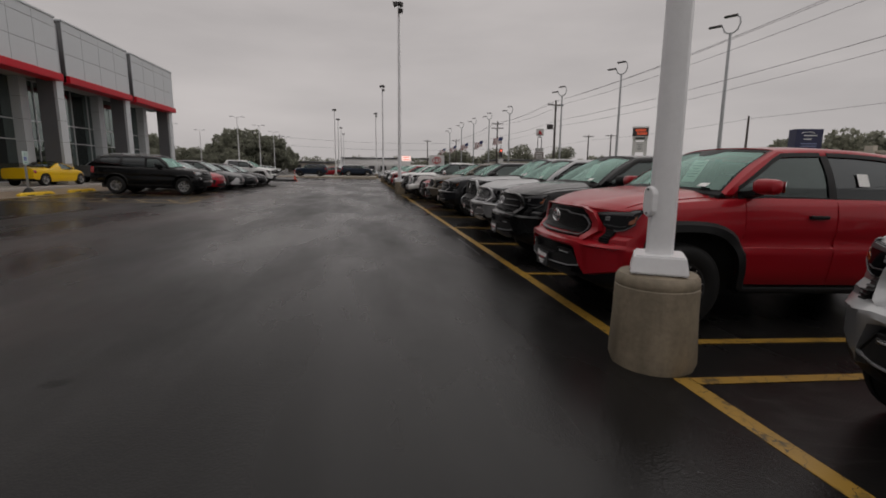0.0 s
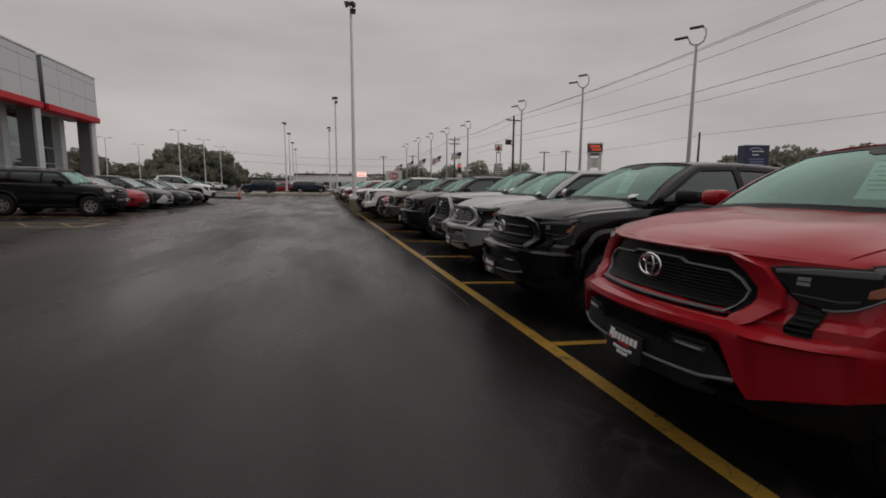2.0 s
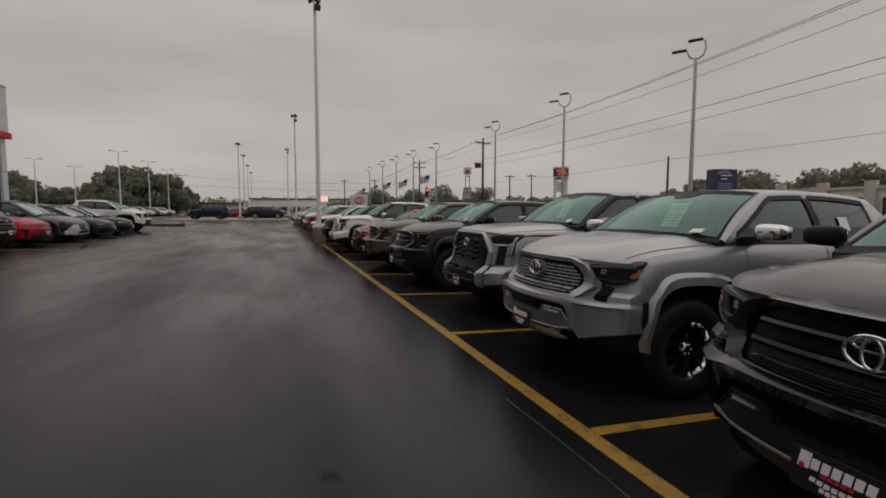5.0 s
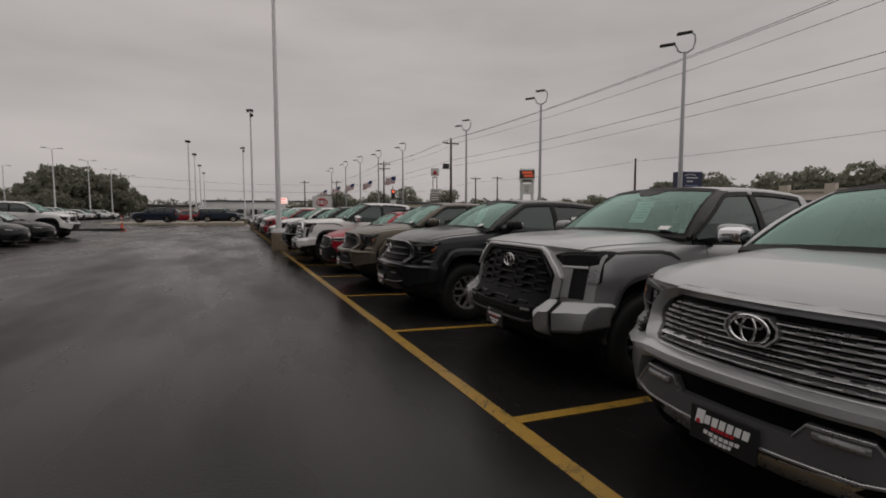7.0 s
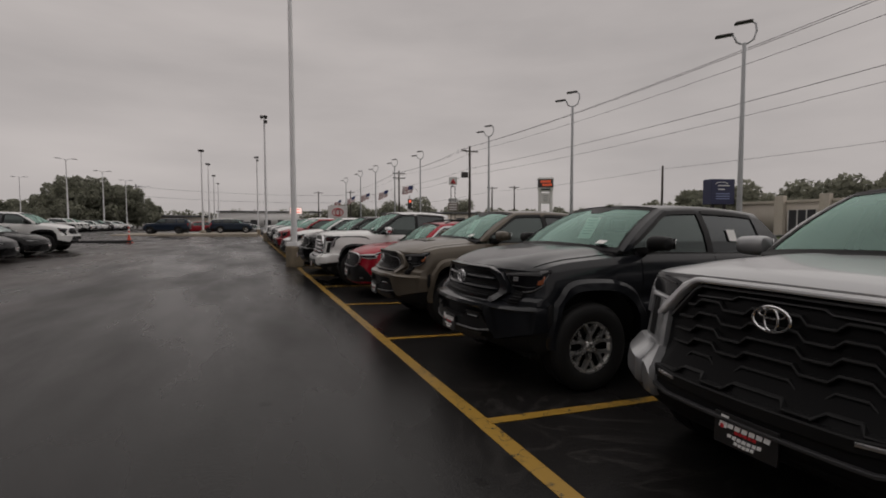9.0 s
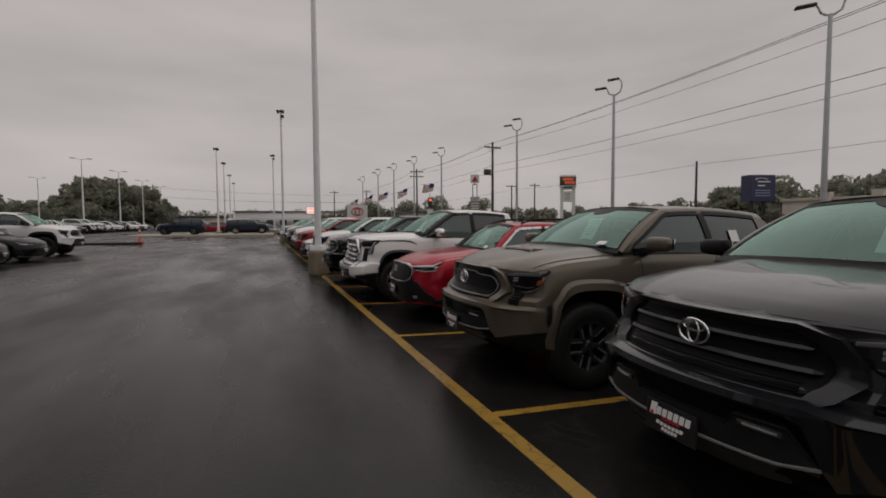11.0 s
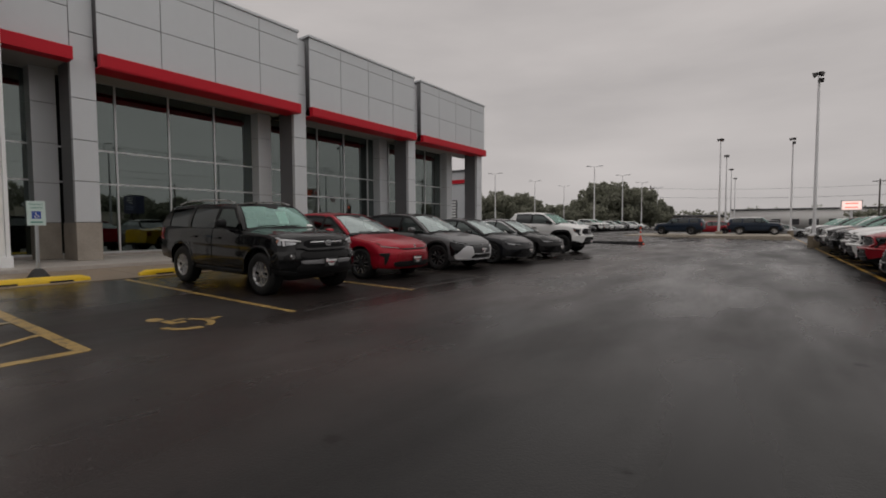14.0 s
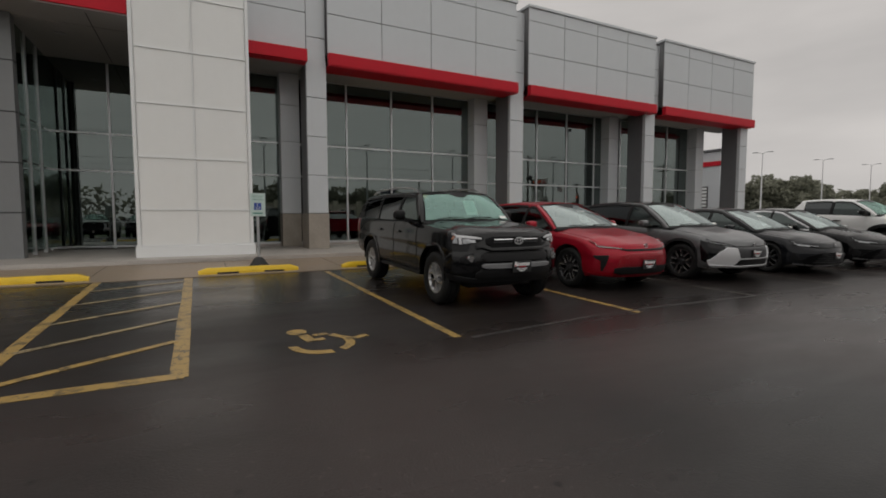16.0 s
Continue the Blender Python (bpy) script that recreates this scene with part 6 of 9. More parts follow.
def make(base, paint_mat, name, label, category, group, detail=2, rim=0.24, style=(6, 0.16), rim_mat=None, roof_mat=None, rails=None, front=None, step=0.07, **over):
    S = Shape(**dict(base, **over))
    S.fine = detail > 1
    S.screen = WINDSHIELD_SKY if base in (CROSSOVER, SEDAN) and group != ROW else WINDSHIELD
    if base is WAGON and S.fine:
        S.screen = WINDSHIELD_BRIGHT
    S.spread = ((0, 0), (3, 3))
    if base is FULLSIZE:
        S.spread = ((0, 0), (0.53, 0.475), (0.585, 0.525), (0.69, 0.637), (0.765, 0.716), (0.82, 0.775), (0.925, 0.89), (0.97, 0.965), (3, 3))
    S.pillar = BLACK if base is FULLSIZE else None
    root = thing(name, label, category, group)
    part("body", vehicle_body(S, step if detail > 1 else 0.14), paint_mat, root)
    zb = cabin(S, root, paint_mat, detail, roof_mat, rails)
    flank(S, root, paint_mat, detail, zb)
    add_wheels(S, root, rim, style, rim_mat or ALLOY)
    if front:
        front(S, root, paint_mat)
    return root


def hood(S, root, P, back, edge=0.9, dome=0.016, start=-0.035):
    """The hood lid: follows the body's crown up to the bowed foot of the glass, with raised shoulders and a shut line."""
    rows = []
    n = 14
    for i in range(n + 1):
        r = []
        for u in (-1, -0.97, -0.93, -0.86, -0.76, -0.66, -0.54, -0.4, -0.2, 0, 0.2, 0.4, 0.54, 0.66, 0.76, 0.86, 0.93, 0.97, 1):
            uu = abs(u) * edge
            rear = max(back, S.cab[0][0] + 0.16 * (1 - uu * uu) + 0.025)
            x = start + (rear - start) * i / n
            sh, ct = tab(S.shoulder, x), tab(S.crown, x)
            hs = S.side_y(x, sh)
            z = sh + (ct - sh) * (1 - uu ** 2.4) + 0.006
            rise = min(1, max(0, (abs(u) - 0.42) / 0.18)) if abs(u) < 0.76 else max(0, 1 - (abs(u) - 0.76) / 0.17)
            z += dome * rise * rise * (3 - 2 * rise) * min(1, i / 5)
            if i == 0:
                z -= 0.008
            r.append(S.shift((x, math.copysign(hs * uu, u), z)))
        rows.append(r)
    return part("hood", slab(bmesh.new(), rows, (0, 0, -0.02)), P, root)


def wrapped(S, s, z):
    """A spot on the skin: s runs from the middle of the nose to its corner near 0.93 and on from 1.0 back along the flank."""
    y0 = S.side_y(0.0, z)
    if s <= y0:
        return Vector((S.nose(s, z), s, z))
    d = max(0.0, s - 1.0)
    return Vector(S.shift((-d, S.side_y(-d, z), z)))


def wrap_grid(S, cols, off, thick, bevel):
    """Front and back grids of a panel with columns (s, low, high[, off]) laid on the skin."""
    full = []
    for a, b in zip(cols, cols[1:]):
        n = max(1, math.ceil((b[0] - a[0]) / 0.055))
        for i in range(n):
            t = i / n
            full.append([a[k] + (b[k] - a[k]) * t for k in range(len(a))])
    full.append(list(cols[-1]))
    for c in full:
        c[0] = tab(S.spread, c[0])
    front, back = [], []
    last = len(full) - 1
    closed = cols[0][0] == 0
    for j, c in enumerate(full):
        s, lo, hi = c[:3]
        o = c[3] if len(c) > 3 else off
        e = min(bevel, (hi - lo) * 0.35)
        zs = [(lo, 1), (lo + e, 0), (lo * 0.67 + hi * 0.33, 0), (lo * 0.33 + hi * 0.67, 0), (hi - e, 0), (hi, 1)]
        end = (j == last) or (j == 0 and not closed)
        f, k = [], []
        for z, sunk in zs:
            p = wrapped(S, s, z)
            q = wrapped(S, min(s + 0.07, 3), z) - wrapped(S, max(s - 0.07, 0), z)
            n = Vector((q.y, -q.x, 0)).normalized() if q.length > 1e-6 else Vector((1, 0, 0))
            n = Vector((abs(n.x), abs(n.y), 0))
            f.append(p + n * (o - (e * 0.7 if (sunk or end) else 0)))
            k.append(p + n * (o - thick))
        front.append(f)
        back.append(k)
    if closed:
        flip = lambda g: [[Vector((p.x, -p.y, p.z)) for p in r] for r in g[:0:-1]]
        front, back = flip(front) + front, flip(back) + back
    return front, back


def skin(S, root, name, cols, off, thick, material, label="", bevel=0.008):
    """Panel(s) on the skin: one across the middle, or one on each side."""
    front, back = wrap_grid(S, cols, off, thick, bevel)
    out = []
    for sgn in ((1,) if cols[0][0] == 0 else (1, -1)):
        m = lambda g: [[Vector((p.x, sgn * p.y, p.z)) for p in r] for r in g]
        f, k = m(front), m(back)
        bm = bmesh.new()
        sheet(bm, f)
        sheet(bm, k)
        loop = lambda g: g[0] + [r[-1] for r in g[1:-1]] + g[-1][::-1] + [r[0] for r in g[1:-1]][::-1]
        a, b = loop(f), loop(k)
        sheet(bm, [a + [a[0]], b + [b[0]]])
        out.append(part(name, bm, material, root, label))
    return out


def spot(S, s, z, off):
    """A point held off the skin; a negative s lies on the other side."""
    a = abs(s)
    p = wrapped(S, a, z)
    q = wrapped(S, min(a + 0.07, 3), z) - wrapped(S, max(a - 0.07, 0), z)
    n = Vector((abs(q.y), abs(q.x), 0)).normalized() if q.length > 1e-6 else Vector((1, 0, 0))
    p = p + n * off
    return p if s >= 0 else Vector((p.x, -p.y, p.z))


def loft(S, root, name, stations, material, label="", back=-0.03):
    """A moulding along the nose: stations (s, ((z, off), ...)) from the middle, or from one side, round the corner."""
    full = []
    for (s0, a), (s1, b) in zip(stations, stations[1:]):
        n = max(1, math.ceil((s1 - s0) / 0.06))
        for i in range(n):
            t = i / n
            full.append((s0 + (s1 - s0) * t, [(p[0] + (q[0] - p[0]) * t, p[1] + (q[1] - p[1]) * t) for p, q in zip(a, b)]))
    full.append(stations[-1])
    middle = stations[0][0] == 0
    for sgn in ((1,) if middle else (1, -1)):
        rows = []
        line = [(-s, p) for s, p in full[:0:-1]] + full if middle else [(sgn * s, p) for s, p in full]
        for s, p in line:
            rows.append([spot(S, s, z, o) for z, o in p] + [spot(S, s, p[-1][0], back), spot(S, s, p[0][0], back)])
        bm = bmesh.new()
        sheet(bm, [r + [r[0]] for r in rows])
        for r in (rows[0], rows[-1]):
            bm.faces.new([bm.verts.new(p) for p in r])
        part(name, bm, material, root, label)


def frame_skin(S, root, name, outer, inner, offs, material, label=""):
    """A closed frame round an opening in the nose, mirrored about the middle; offs: depth at outer edge, crest, lip, inner edge."""
    # the two loops keep pace corner by corner
    o, i_ = [], []
    for (a, b), (c, d) in zip(zip(outer, outer[1:]), zip(inner, inner[1:])):
        n = max(1, math.ceil(math.hypot(b[0] - a[0], b[1] - a[1]) / 0.055))
        for k in range(n):
            t = k / n
            o.append((a[0] + (b[0] - a[0]) * t, a[1] + (b[1] - a[1]) * t))
            i_.append((c[0] + (d[0] - c[0]) * t, c[1] + (d[1] - c[1]) * t))
    o.append(outer[-1])
    i_.append(inner[-1])
    o += [(-y, z) for y, z in o[-2:0:-1]]
    i_ += [(-y, z) for y, z in i_[-2:0:-1]]
    rows = []
    for (y0, z0), (y1, z1) in zip(o, i_):
        mix = lambda t: (y0 + (y1 - y0) * t, z0 + (z1 - z0) * t)
        rows.append([spot(S, *mix(t), off) for t, off in ((0, -0.03), (0, offs[0]), (0.12, offs[1]), (0.85, offs[2]), (1, offs[3]), (1, -0.03))])
    bm = bmesh.new()
    sheet(bm, [r + [r[0]] for r in rows + [rows[0]]])
    return part(name, bm, material, root, label)


# fronts of the midsize pickup: dark mesh, two bars or bright slats
def front_midsize(S, root, P, style="mesh"):
    hood(S, root, P, -1.3)
    g = skin(S, root, "grille", [(0, 0.785, 1.076), (0.42, 0.785, 1.076), (0.50, 0.80, 1.03), (0.56, 0.87, 0.97)], 0.004, 0.03, GRILLE_BLACK)[0]
    up = 1.072 if style == "mesh" else 1.052
    frame_skin(S, root, "grille_surround", [(0, 1.09), (0.43, 1.092), (0.572, 1.05), (0.645, 0.96), (0.66, 0.88), (0.60, 0.80), (0.53, 0.762), (0, 0.755)],
               [(0, up), (0.42, up), (0.50, 1.012), (0.556, 0.95), (0.56, 0.905), (0.53, 0.845), (0.495, 0.797), (0, 0.79)], (0.012, 0.05, 0.034, 0.026), P)
    if style == "bars":
        for z, h in ((0.965, 0.042), (0.872, 0.045)):
            end = 0.525 - max(0, z - 0.93) * 1.1
            loft(S, root, "grille_bar", [(0, ((z + h, 0.012), (z + h - 0.008, 0.036), (z + 0.02, 0.044), (z, 0.02))), (end - 0.03, ((z + h, 0.012), (z + h - 0.008, 0.036), (z + 0.02, 0.044), (z, 0.02))), (end, ((z + h * 0.7, 0.01), (z + h * 0.6, 0.018), (z + 0.02, 0.02), (z + 0.01, 0.01)))], P)
        for i in range(5):
            z = 0.812 + i * 0.011
            skin(S, g, "mesh_rib", [(0, z, z + 0.004), (0.47, z, z + 0.004)], 0.012, 0.01, BLACK_PLASTIC, bevel=0.001)
    elif style == "slats":
        for i in range(8):
            z = 0.812 + i * 0.0275
            lim = tab(((0.80, 0.465), (0.86, 0.515), (0.93, 0.53), (0.97, 0.50), (1.04, 0.41)), z + 0.005)
            skin(S, g, "slat", [(0, z, z + 0.0065), (lim, z, z + 0.0065)], 0.024, 0.018, SATIN, bevel=0.0015)
            skin(S, g, "slat", [(0, z + 0.0125, z + 0.0155), (lim - 0.04, z + 0.0125, z + 0.0155)], 0.018, 0.012, TRIM_GREY, bevel=0.001)
            for k, y in enumerate((0.17, 0.27, 0.36)):
                y += 0.05 * (i % 2)
                if y + 0.05 < lim:
                    skin(S, g, "slat_step", [(y, z + 0.003, z + 0.012), (y + 0.045, z + 0.003, z + 0.012)], 0.026, 0.015, SATIN, bevel=0.002)
            if 0 < i < 7:
                skin(S, g, "slat_end", [(lim - 0.075, z - 0.001, z + 0.009), (lim - 0.01, z - 0.001, z + 0.013)], 0.029, 0.02, SATIN, bevel=0.003)
        frame_skin(S, root, "emblem_plate", [(0, 1.035), (0.075, 1.03), (0.118, 0.985), (0.118, 0.945), (0.075, 0.90), (0, 0.893)], [(0, 1.024), (0.07, 1.019), (0.106, 0.98), (0.106, 0.95), (0.07, 0.911), (0, 0.904)], (0.03, 0.045, 0.045, 0.03), SATIN)
        skin(S, root, "emblem_backing", [(0, 0.90, 1.027), (0.072, 0.907, 1.022), (0.112, 0.946, 0.983)], 0.036, 0.03, GRILLE_BLACK, bevel=0.002)
    else:
        frame_skin(S, root, "grille_trim", [(0, 1.034), (0.17, 1.034), (0.215, 1.014), (0.43, 1.008), (0.488, 0.977), (0.530, 0.93), (0.518, 0.885), (0.475, 0.818), (0, 0.810)],
                   [(0, 1.024), (0.168, 1.025), (0.21, 1.005), (0.427, 0.999), (0.482, 0.971), (0.520, 0.928), (0.509, 0.888), (0.470, 0.827), (0, 0.819)], (0.008, 0.022, 0.022, 0.008), SKID_GREY)
        for i in range(9 if S.fine else 0):
            z = 0.842 + i * 0.0175
            skin(S, g, "mesh_rib", [(0, z, z + 0.005), (tab(((0.82, 0.44), (0.90, 0.49), (1.0, 0.40)), z), z, z + 0.005)], 0.013, 0.01, BLACK_PLASTIC, bevel=0.001)
    emblem(S, root, 0.965, 0.088, 0.052)
    lamps = skin(S, root, "headlight", [(0.578, 1.028, 1.046), (0.628, 0.962, 1.06), (0.70, 0.908, 1.066), (0.79, 0.890, 1.074), (0.84, 0.905, 1.080), (0.89, 0.945, 1.086), (0.92, 0.965, 1.09), (1.05, 1.015, 1.098), (1.16, 1.06, 1.102), (1.25, 1.09, 1.10)], 0.016, 0.05, LAMP_DARK, "smoked dark headlight tapering along the fender")
    for h, sgn in zip(lamps, (1, -1)):
        side = lambda nm, cols, off, material, label="": part(nm, half_panel(S, cols, off, 0.012, sgn), material, h, label)
        side("lamp_strip", [(0.60, 1.026, 1.044), (0.72, 1.036, 1.061), (0.88, 1.044, 1.075), (1.05, 1.068, 1.091), (1.18, 1.086, 1.097)], 0.0205, BUMPER_GREY)
        for z in (0.985, 1.006):
            side("reflector", [(0.672, z, z + 0.015), (0.712, z, z + 0.016)], 0.0205, SKID_GREY)
        side("lamp_fin", [(0.665, 0.942, 0.950), (0.80, 0.932, 0.940), (0.85, 0.944, 0.952)], 0.0205, TRIM_GREY)
        side("lamp_sill", [(0.76, 0.893, 0.902), (0.79, 0.891, 0.902), (0.84, 0.906, 0.916), (0.92, 0.966, 0.977), (1.05, 1.016, 1.026), (1.16, 1.06, 1.068)], 0.0205, BUMPER_GREY)
        side("marker", [(0.865, 0.965, 0.995), (0.90, 0.972, 1.018), (0.98, 1.002, 1.034), (1.05, 1.028, 1.045)], 0.0205, AMBER, "amber side marker")
    skin(S, root, "side_vent", [(0.69, 0.772, 0.912), (0.71, 0.76, 0.90), (0.775, 0.762, 0.892)], 0.016, 0.04, GRILLE_BLACK)
    for i in range(5 if S.fine else 0):
        z = 0.776 + i * 0.023
        skin(S, root, "vent_rib", [(0.697, z + 0.003, z + 0.010), (0.77, z, z + 0.008)], 0.025, 0.02, BLACK_PLASTIC, bevel=0.002)
    # the bumper: a beam under the grille that breaks down into a wedge with a sharp ledge and a plain corner below it
    loft(S, root, "bumper_beam", [
        (0, ((0.790, 0.02), (0.782, 0.060), (0.765, 0.090), (0.732, 0.094), (0.715, 0.075), (0.708, 0.02))),
        (0.46, ((0.792, 0.02), (0.784, 0.060), (0.768, 0.094), (0.736, 0.098), (0.716, 0.08), (0.708, 0.02))),
        (0.515, ((0.798, 0.02), (0.784, 0.058), (0.766, 0.098), (0.735, 0.104), (0.70, 0.095), (0.69, 0.02))),
        (0.575, ((0.80, 0.015), (0.778, 0.052), (0.756, 0.106), (0.728, 0.108), (0.545, 0.088), (0.53, 0.02))),
        (0.61, ((0.80, 0.012), (0.774, 0.052), (0.751, 0.114), (0.729, 0.092), (0.465, 0.070), (0.45, 0.0))),
        (0.68, ((0.79, 0.01), (0.766, 0.056), (0.746, 0.088), (0.728, 0.060), (0.485, 0.040), (0.455, -0.02))),
        (0.78, ((0.78, 0.006), (0.760, 0.060), (0.743, 0.070), (0.728, 0.038), (0.515, 0.026), (0.48, -0.03))),
        (0.84, ((0.778, 0.006), (0.757, 0.036), (0.743, 0.042), (0.730, 0.022), (0.53, 0.018), (0.495, -0.03))),
        (0.88, ((0.776, 0.005), (0.756, 0.018), (0.743, 0.022), (0.730, 0.014), (0.54, 0.014), (0.505, -0.03))),
        (0.92, ((0.775, 0.004), (0.757, 0.010), (0.743, 0.016), (0.730, 0.014), (0.545, 0.014), (0.515, -0.02))),
        (1.08, ((0.77, 0.004), (0.755, 0.007), (0.740, 0.010), (0.72, 0.009), (0.55, 0.010), (0.52, -0.02))),
        (1.38, ((0.76, 0.003), (0.745, 0.005), (0.73, 0.006), (0.70, 0.006), (0.565, 0.007), (0.53, -0.02)))], P)
    skin(S, root, "lower_intake", [(0, 0.44, 0.715), (0.47, 0.44, 0.71), (0.53, 0.45, 0.67), (0.60, 0.46, 0.53)], 0.03, 0.05, GRILLE_BLACK)
    # lower insert with a raised pocket round each fog lamp
    edge_mat = SATIN if style == "slats" else SKID_GREY
    insert = BUMPER_GREY if style == "slats" else BLACK_PLASTIC
    loft(S, root, "bumper_insert", [(0, ((0.612, 0.035), (0.605, 0.072), (0.52, 0.082), (0.505, 0.04))), (0.25, ((0.612, 0.035), (0.605, 0.072), (0.52, 0.082), (0.505, 0.04))), (0.285, ((0.672, 0.035), (0.665, 0.068), (0.522, 0.082), (0.508, 0.04))),
                                    (0.47, ((0.672, 0.035), (0.664, 0.07), (0.528, 0.084), (0.514, 0.04))), (0.57, ((0.55, 0.035), (0.545, 0.07), (0.515, 0.08), (0.50, 0.04)))], insert)
    skin(S, root, "insert_edge", [(0.245, 0.604, 0.614), (0.285, 0.662, 0.674), (0.47, 0.662, 0.674), (0.57, 0.535, 0.55)], 0.078, 0.02, edge_mat if style == "slats" else BLACK_PLASTIC, bevel=0.002)
    skin(S, root, "fog_lamp", [(0.305, 0.628, 0.652), (0.46, 0.624, 0.650)], 0.086, 0.03, SATIN if style == "slats" else LAMP_SMOKE, bevel=0.004)
    skin(S, root, "fog_lens", [(0.325, 0.635, 0.645), (0.445, 0.632, 0.642)], 0.089, 0.02, LAMP_CLEAR, bevel=0.002)
    skin(S, root, "intake_bar", [(0, 0.502, 0.516), (0.44, 0.508, 0.522), (0.575, 0.535, 0.55)], 0.088, 0.04, edge_mat, bevel=0.003)
    skin(S, root, "skid_plate", [(0, 0.38, 0.47), (0.26, 0.38, 0.475), (0.46, 0.41, 0.49)], 0.03, 0.05, edge_mat if style == "slats" else TRIM_GREY, bevel=0.01)
    skin(S, root, "lower_valance", [(0.46, 0.40, 0.50), (0.62, 0.36, 0.49), (0.70, 0.35, 0.51), (0.82, 0.35, 0.54), (0.92, 0.35, 0.555), (1.1, 0.36, 0.56), (1.38, 0.40, 0.572)], 0.005, 0.05, BLACK_PLASTIC)
    if S.flare[2] is not BLACK_PLASTIC:
        skin(S, root, "arch_slot", [(1.225, 0.66, 0.79), (1.265, 0.60, 0.80), (1.31, 0.64, 0.80)], 0.02, 0.03, BLACK_PLASTIC, bevel=0.004)
    dealer_plate(S, root, 0.515, off=0.10)


def half_panel(S, cols, off, thick, sgn, bevel=0.003):
    front, back = wrap_grid(S, cols, off, thick, bevel)
    m = lambda g: [[Vector((p.x, sgn * p.y, p.z)) for p in r] for r in g]
    f, k = m(front), m(back)
    bm = bmesh.new()
    sheet(bm, f)
    loop = lambda g: g[0] + [r[-1] for r in g[1:-1]] + g[-1][::-1] + [r[0] for r in g[1:-1]][::-1]
    a, b = loop(f), loop(k)
    sheet(bm, [a + [a[0]], b + [b[0]]])
    return bm


def front_fullsize(S, root, P, style="comb"):
    hood(S, root, P, -1.6, start=0.02)
    skin(S, root, "grille", [(0, 0.64, 1.17), (0.50, 0.645, 1.165), (0.60, 0.66, 1.10), (0.72, 0.72, 0.98)], 0.004, 0.03, GRILLE_BLACK)
    shine = SATIN_PAINT if style == "comb" else CHROME
    skin(S, root, "grille_frame", [(0, 1.172, 1.2), (0.49, 1.168, 1.197), (0.525, 1.155, 1.19), (0.60, 1.095, 1.155), (0.68, 1.0, 1.065), (0.70, 0.972, 1.045), (0.735, 0.948, 1.0), (0.766, 0.938, 0.955)], 0.06, 0.08, shine, "bright six-sided grille frame", bevel=0.012)
    skin(S, root, "frame_side", [(0.69, 0.745, 0.975), (0.715, 0.752, 0.95), (0.757, 0.785, 0.928)], 0.04, 0.06, P if style == "comb" else CHROME, bevel=0.008)
    skin(S, root, "frame_lining", [(0, 1.145, 1.158), (0.47, 1.142, 1.155), (0.52, 1.115, 1.132), (0.60, 1.02, 1.04), (0.665, 0.94, 0.96)], 0.035, 0.03, TRIM_GREY, bevel=0.003)
    if style == "comb":
        for i in range(6):
            z = 0.672 + i * 0.073
            lim = 0.655 - 0.75 * max(0, z - 0.90)
            k, y, up = [], 0.0, 1
            while y < lim:
                k += [(y, z + 0.036 * up), (min(y + 0.125, lim), z + 0.036 * up)]
                y += 0.165
                up = 1 - up
            ks = sorted({round(a, 3): b for a, b in k}.items())
            skin(S, root, "grille_bar", [(a, b - 0.008, b + 0.008) for a, b in ks], 0.034, 0.045, BLACK_PLASTIC, bevel=0.005)
        skin(S, root, "grille_bar", [(0, 1.115, 1.123), (0.22, 1.115, 1.123), (0.26, 1.095, 1.103), (0.50, 1.088, 1.096)], 0.024, 0.02, TRIM_GREY, bevel=0.003)
    else:
        for i in range(5):
            z = 0.70 + i * 0.088
            lim = 0.66 - 0.75 * max(0, z - 0.93)
            cols, y, k = [], 0.0, i
            while y < lim:
                cols += [(y, z - 0.006 * (k % 2), z + 0.026 + 0.018 * (k % 2)), (y + 0.035, z - 0.006 * (k % 2), z + 0.026 + 0.018 * (k % 2))]
                y += 0.058
                k += 1
            skin(S, root, "grille_bar", cols, 0.05, 0.03, CHROME, "bright chrome wave bar", bevel=0.008)
    emblem(S, root, 1.04 if style == "comb" else 0.97, 0.088, 0.05)
    skin(S, root, "frame_cheek", [(0.762, 0.785, 1.03), (0.79, 0.785, 1.03), (0.822, 0.785, 1.03)], 0.022, 0.05, P, bevel=0.006)
    skin(S, root, "side_vent", [(0.82, 0.785, 1.03), (0.925, 0.785, 1.035)], 0.012, 0.05, BLACK_PLASTIC)
    lamps = skin(S, root, "headlight", [(0.645, 1.118, 1.135), (0.735, 1.05, 1.165), (0.92, 1.058, 1.18), (1.0, 0.915, 1.185), (1.07, 0.94, 1.188), (1.11, 1.085, 1.19), (1.28, 1.135, 1.19), (1.42, 1.172, 1.187)], 0.012, 0.05, LAMP_DARK, "dark headlight with a bright bracket")
    for h, sgn in zip(lamps, (1, -1)):
        side = lambda nm, cols, off, material, label="": part(nm, half_panel(S, cols, off, 0.03, sgn, 0.005), material, h, label)
        side("lamp_bracket", [(0.735, 1.034, 1.050), (0.85, 1.036, 1.054), (0.925, 1.038, 1.06)], 0.03, SATIN_PAINT, "bright silver bracket")
        side("lamp_bracket", [(0.93, 0.918, 1.06), (0.965, 0.915, 1.082), (0.99, 0.94, 1.10), (1.02, 1.03, 1.12), (1.06, 1.085, 1.14), (1.12, 1.12, 1.155), (1.19, 1.142, 1.163)], 0.02, LAMP_BRACKET, "bright silver bracket")
        side("lamp_bar", [(0.70, 1.128, 1.138), (0.82, 1.146, 1.155), (0.95, 1.15, 1.158)], 0.02, TRIM_GREY)
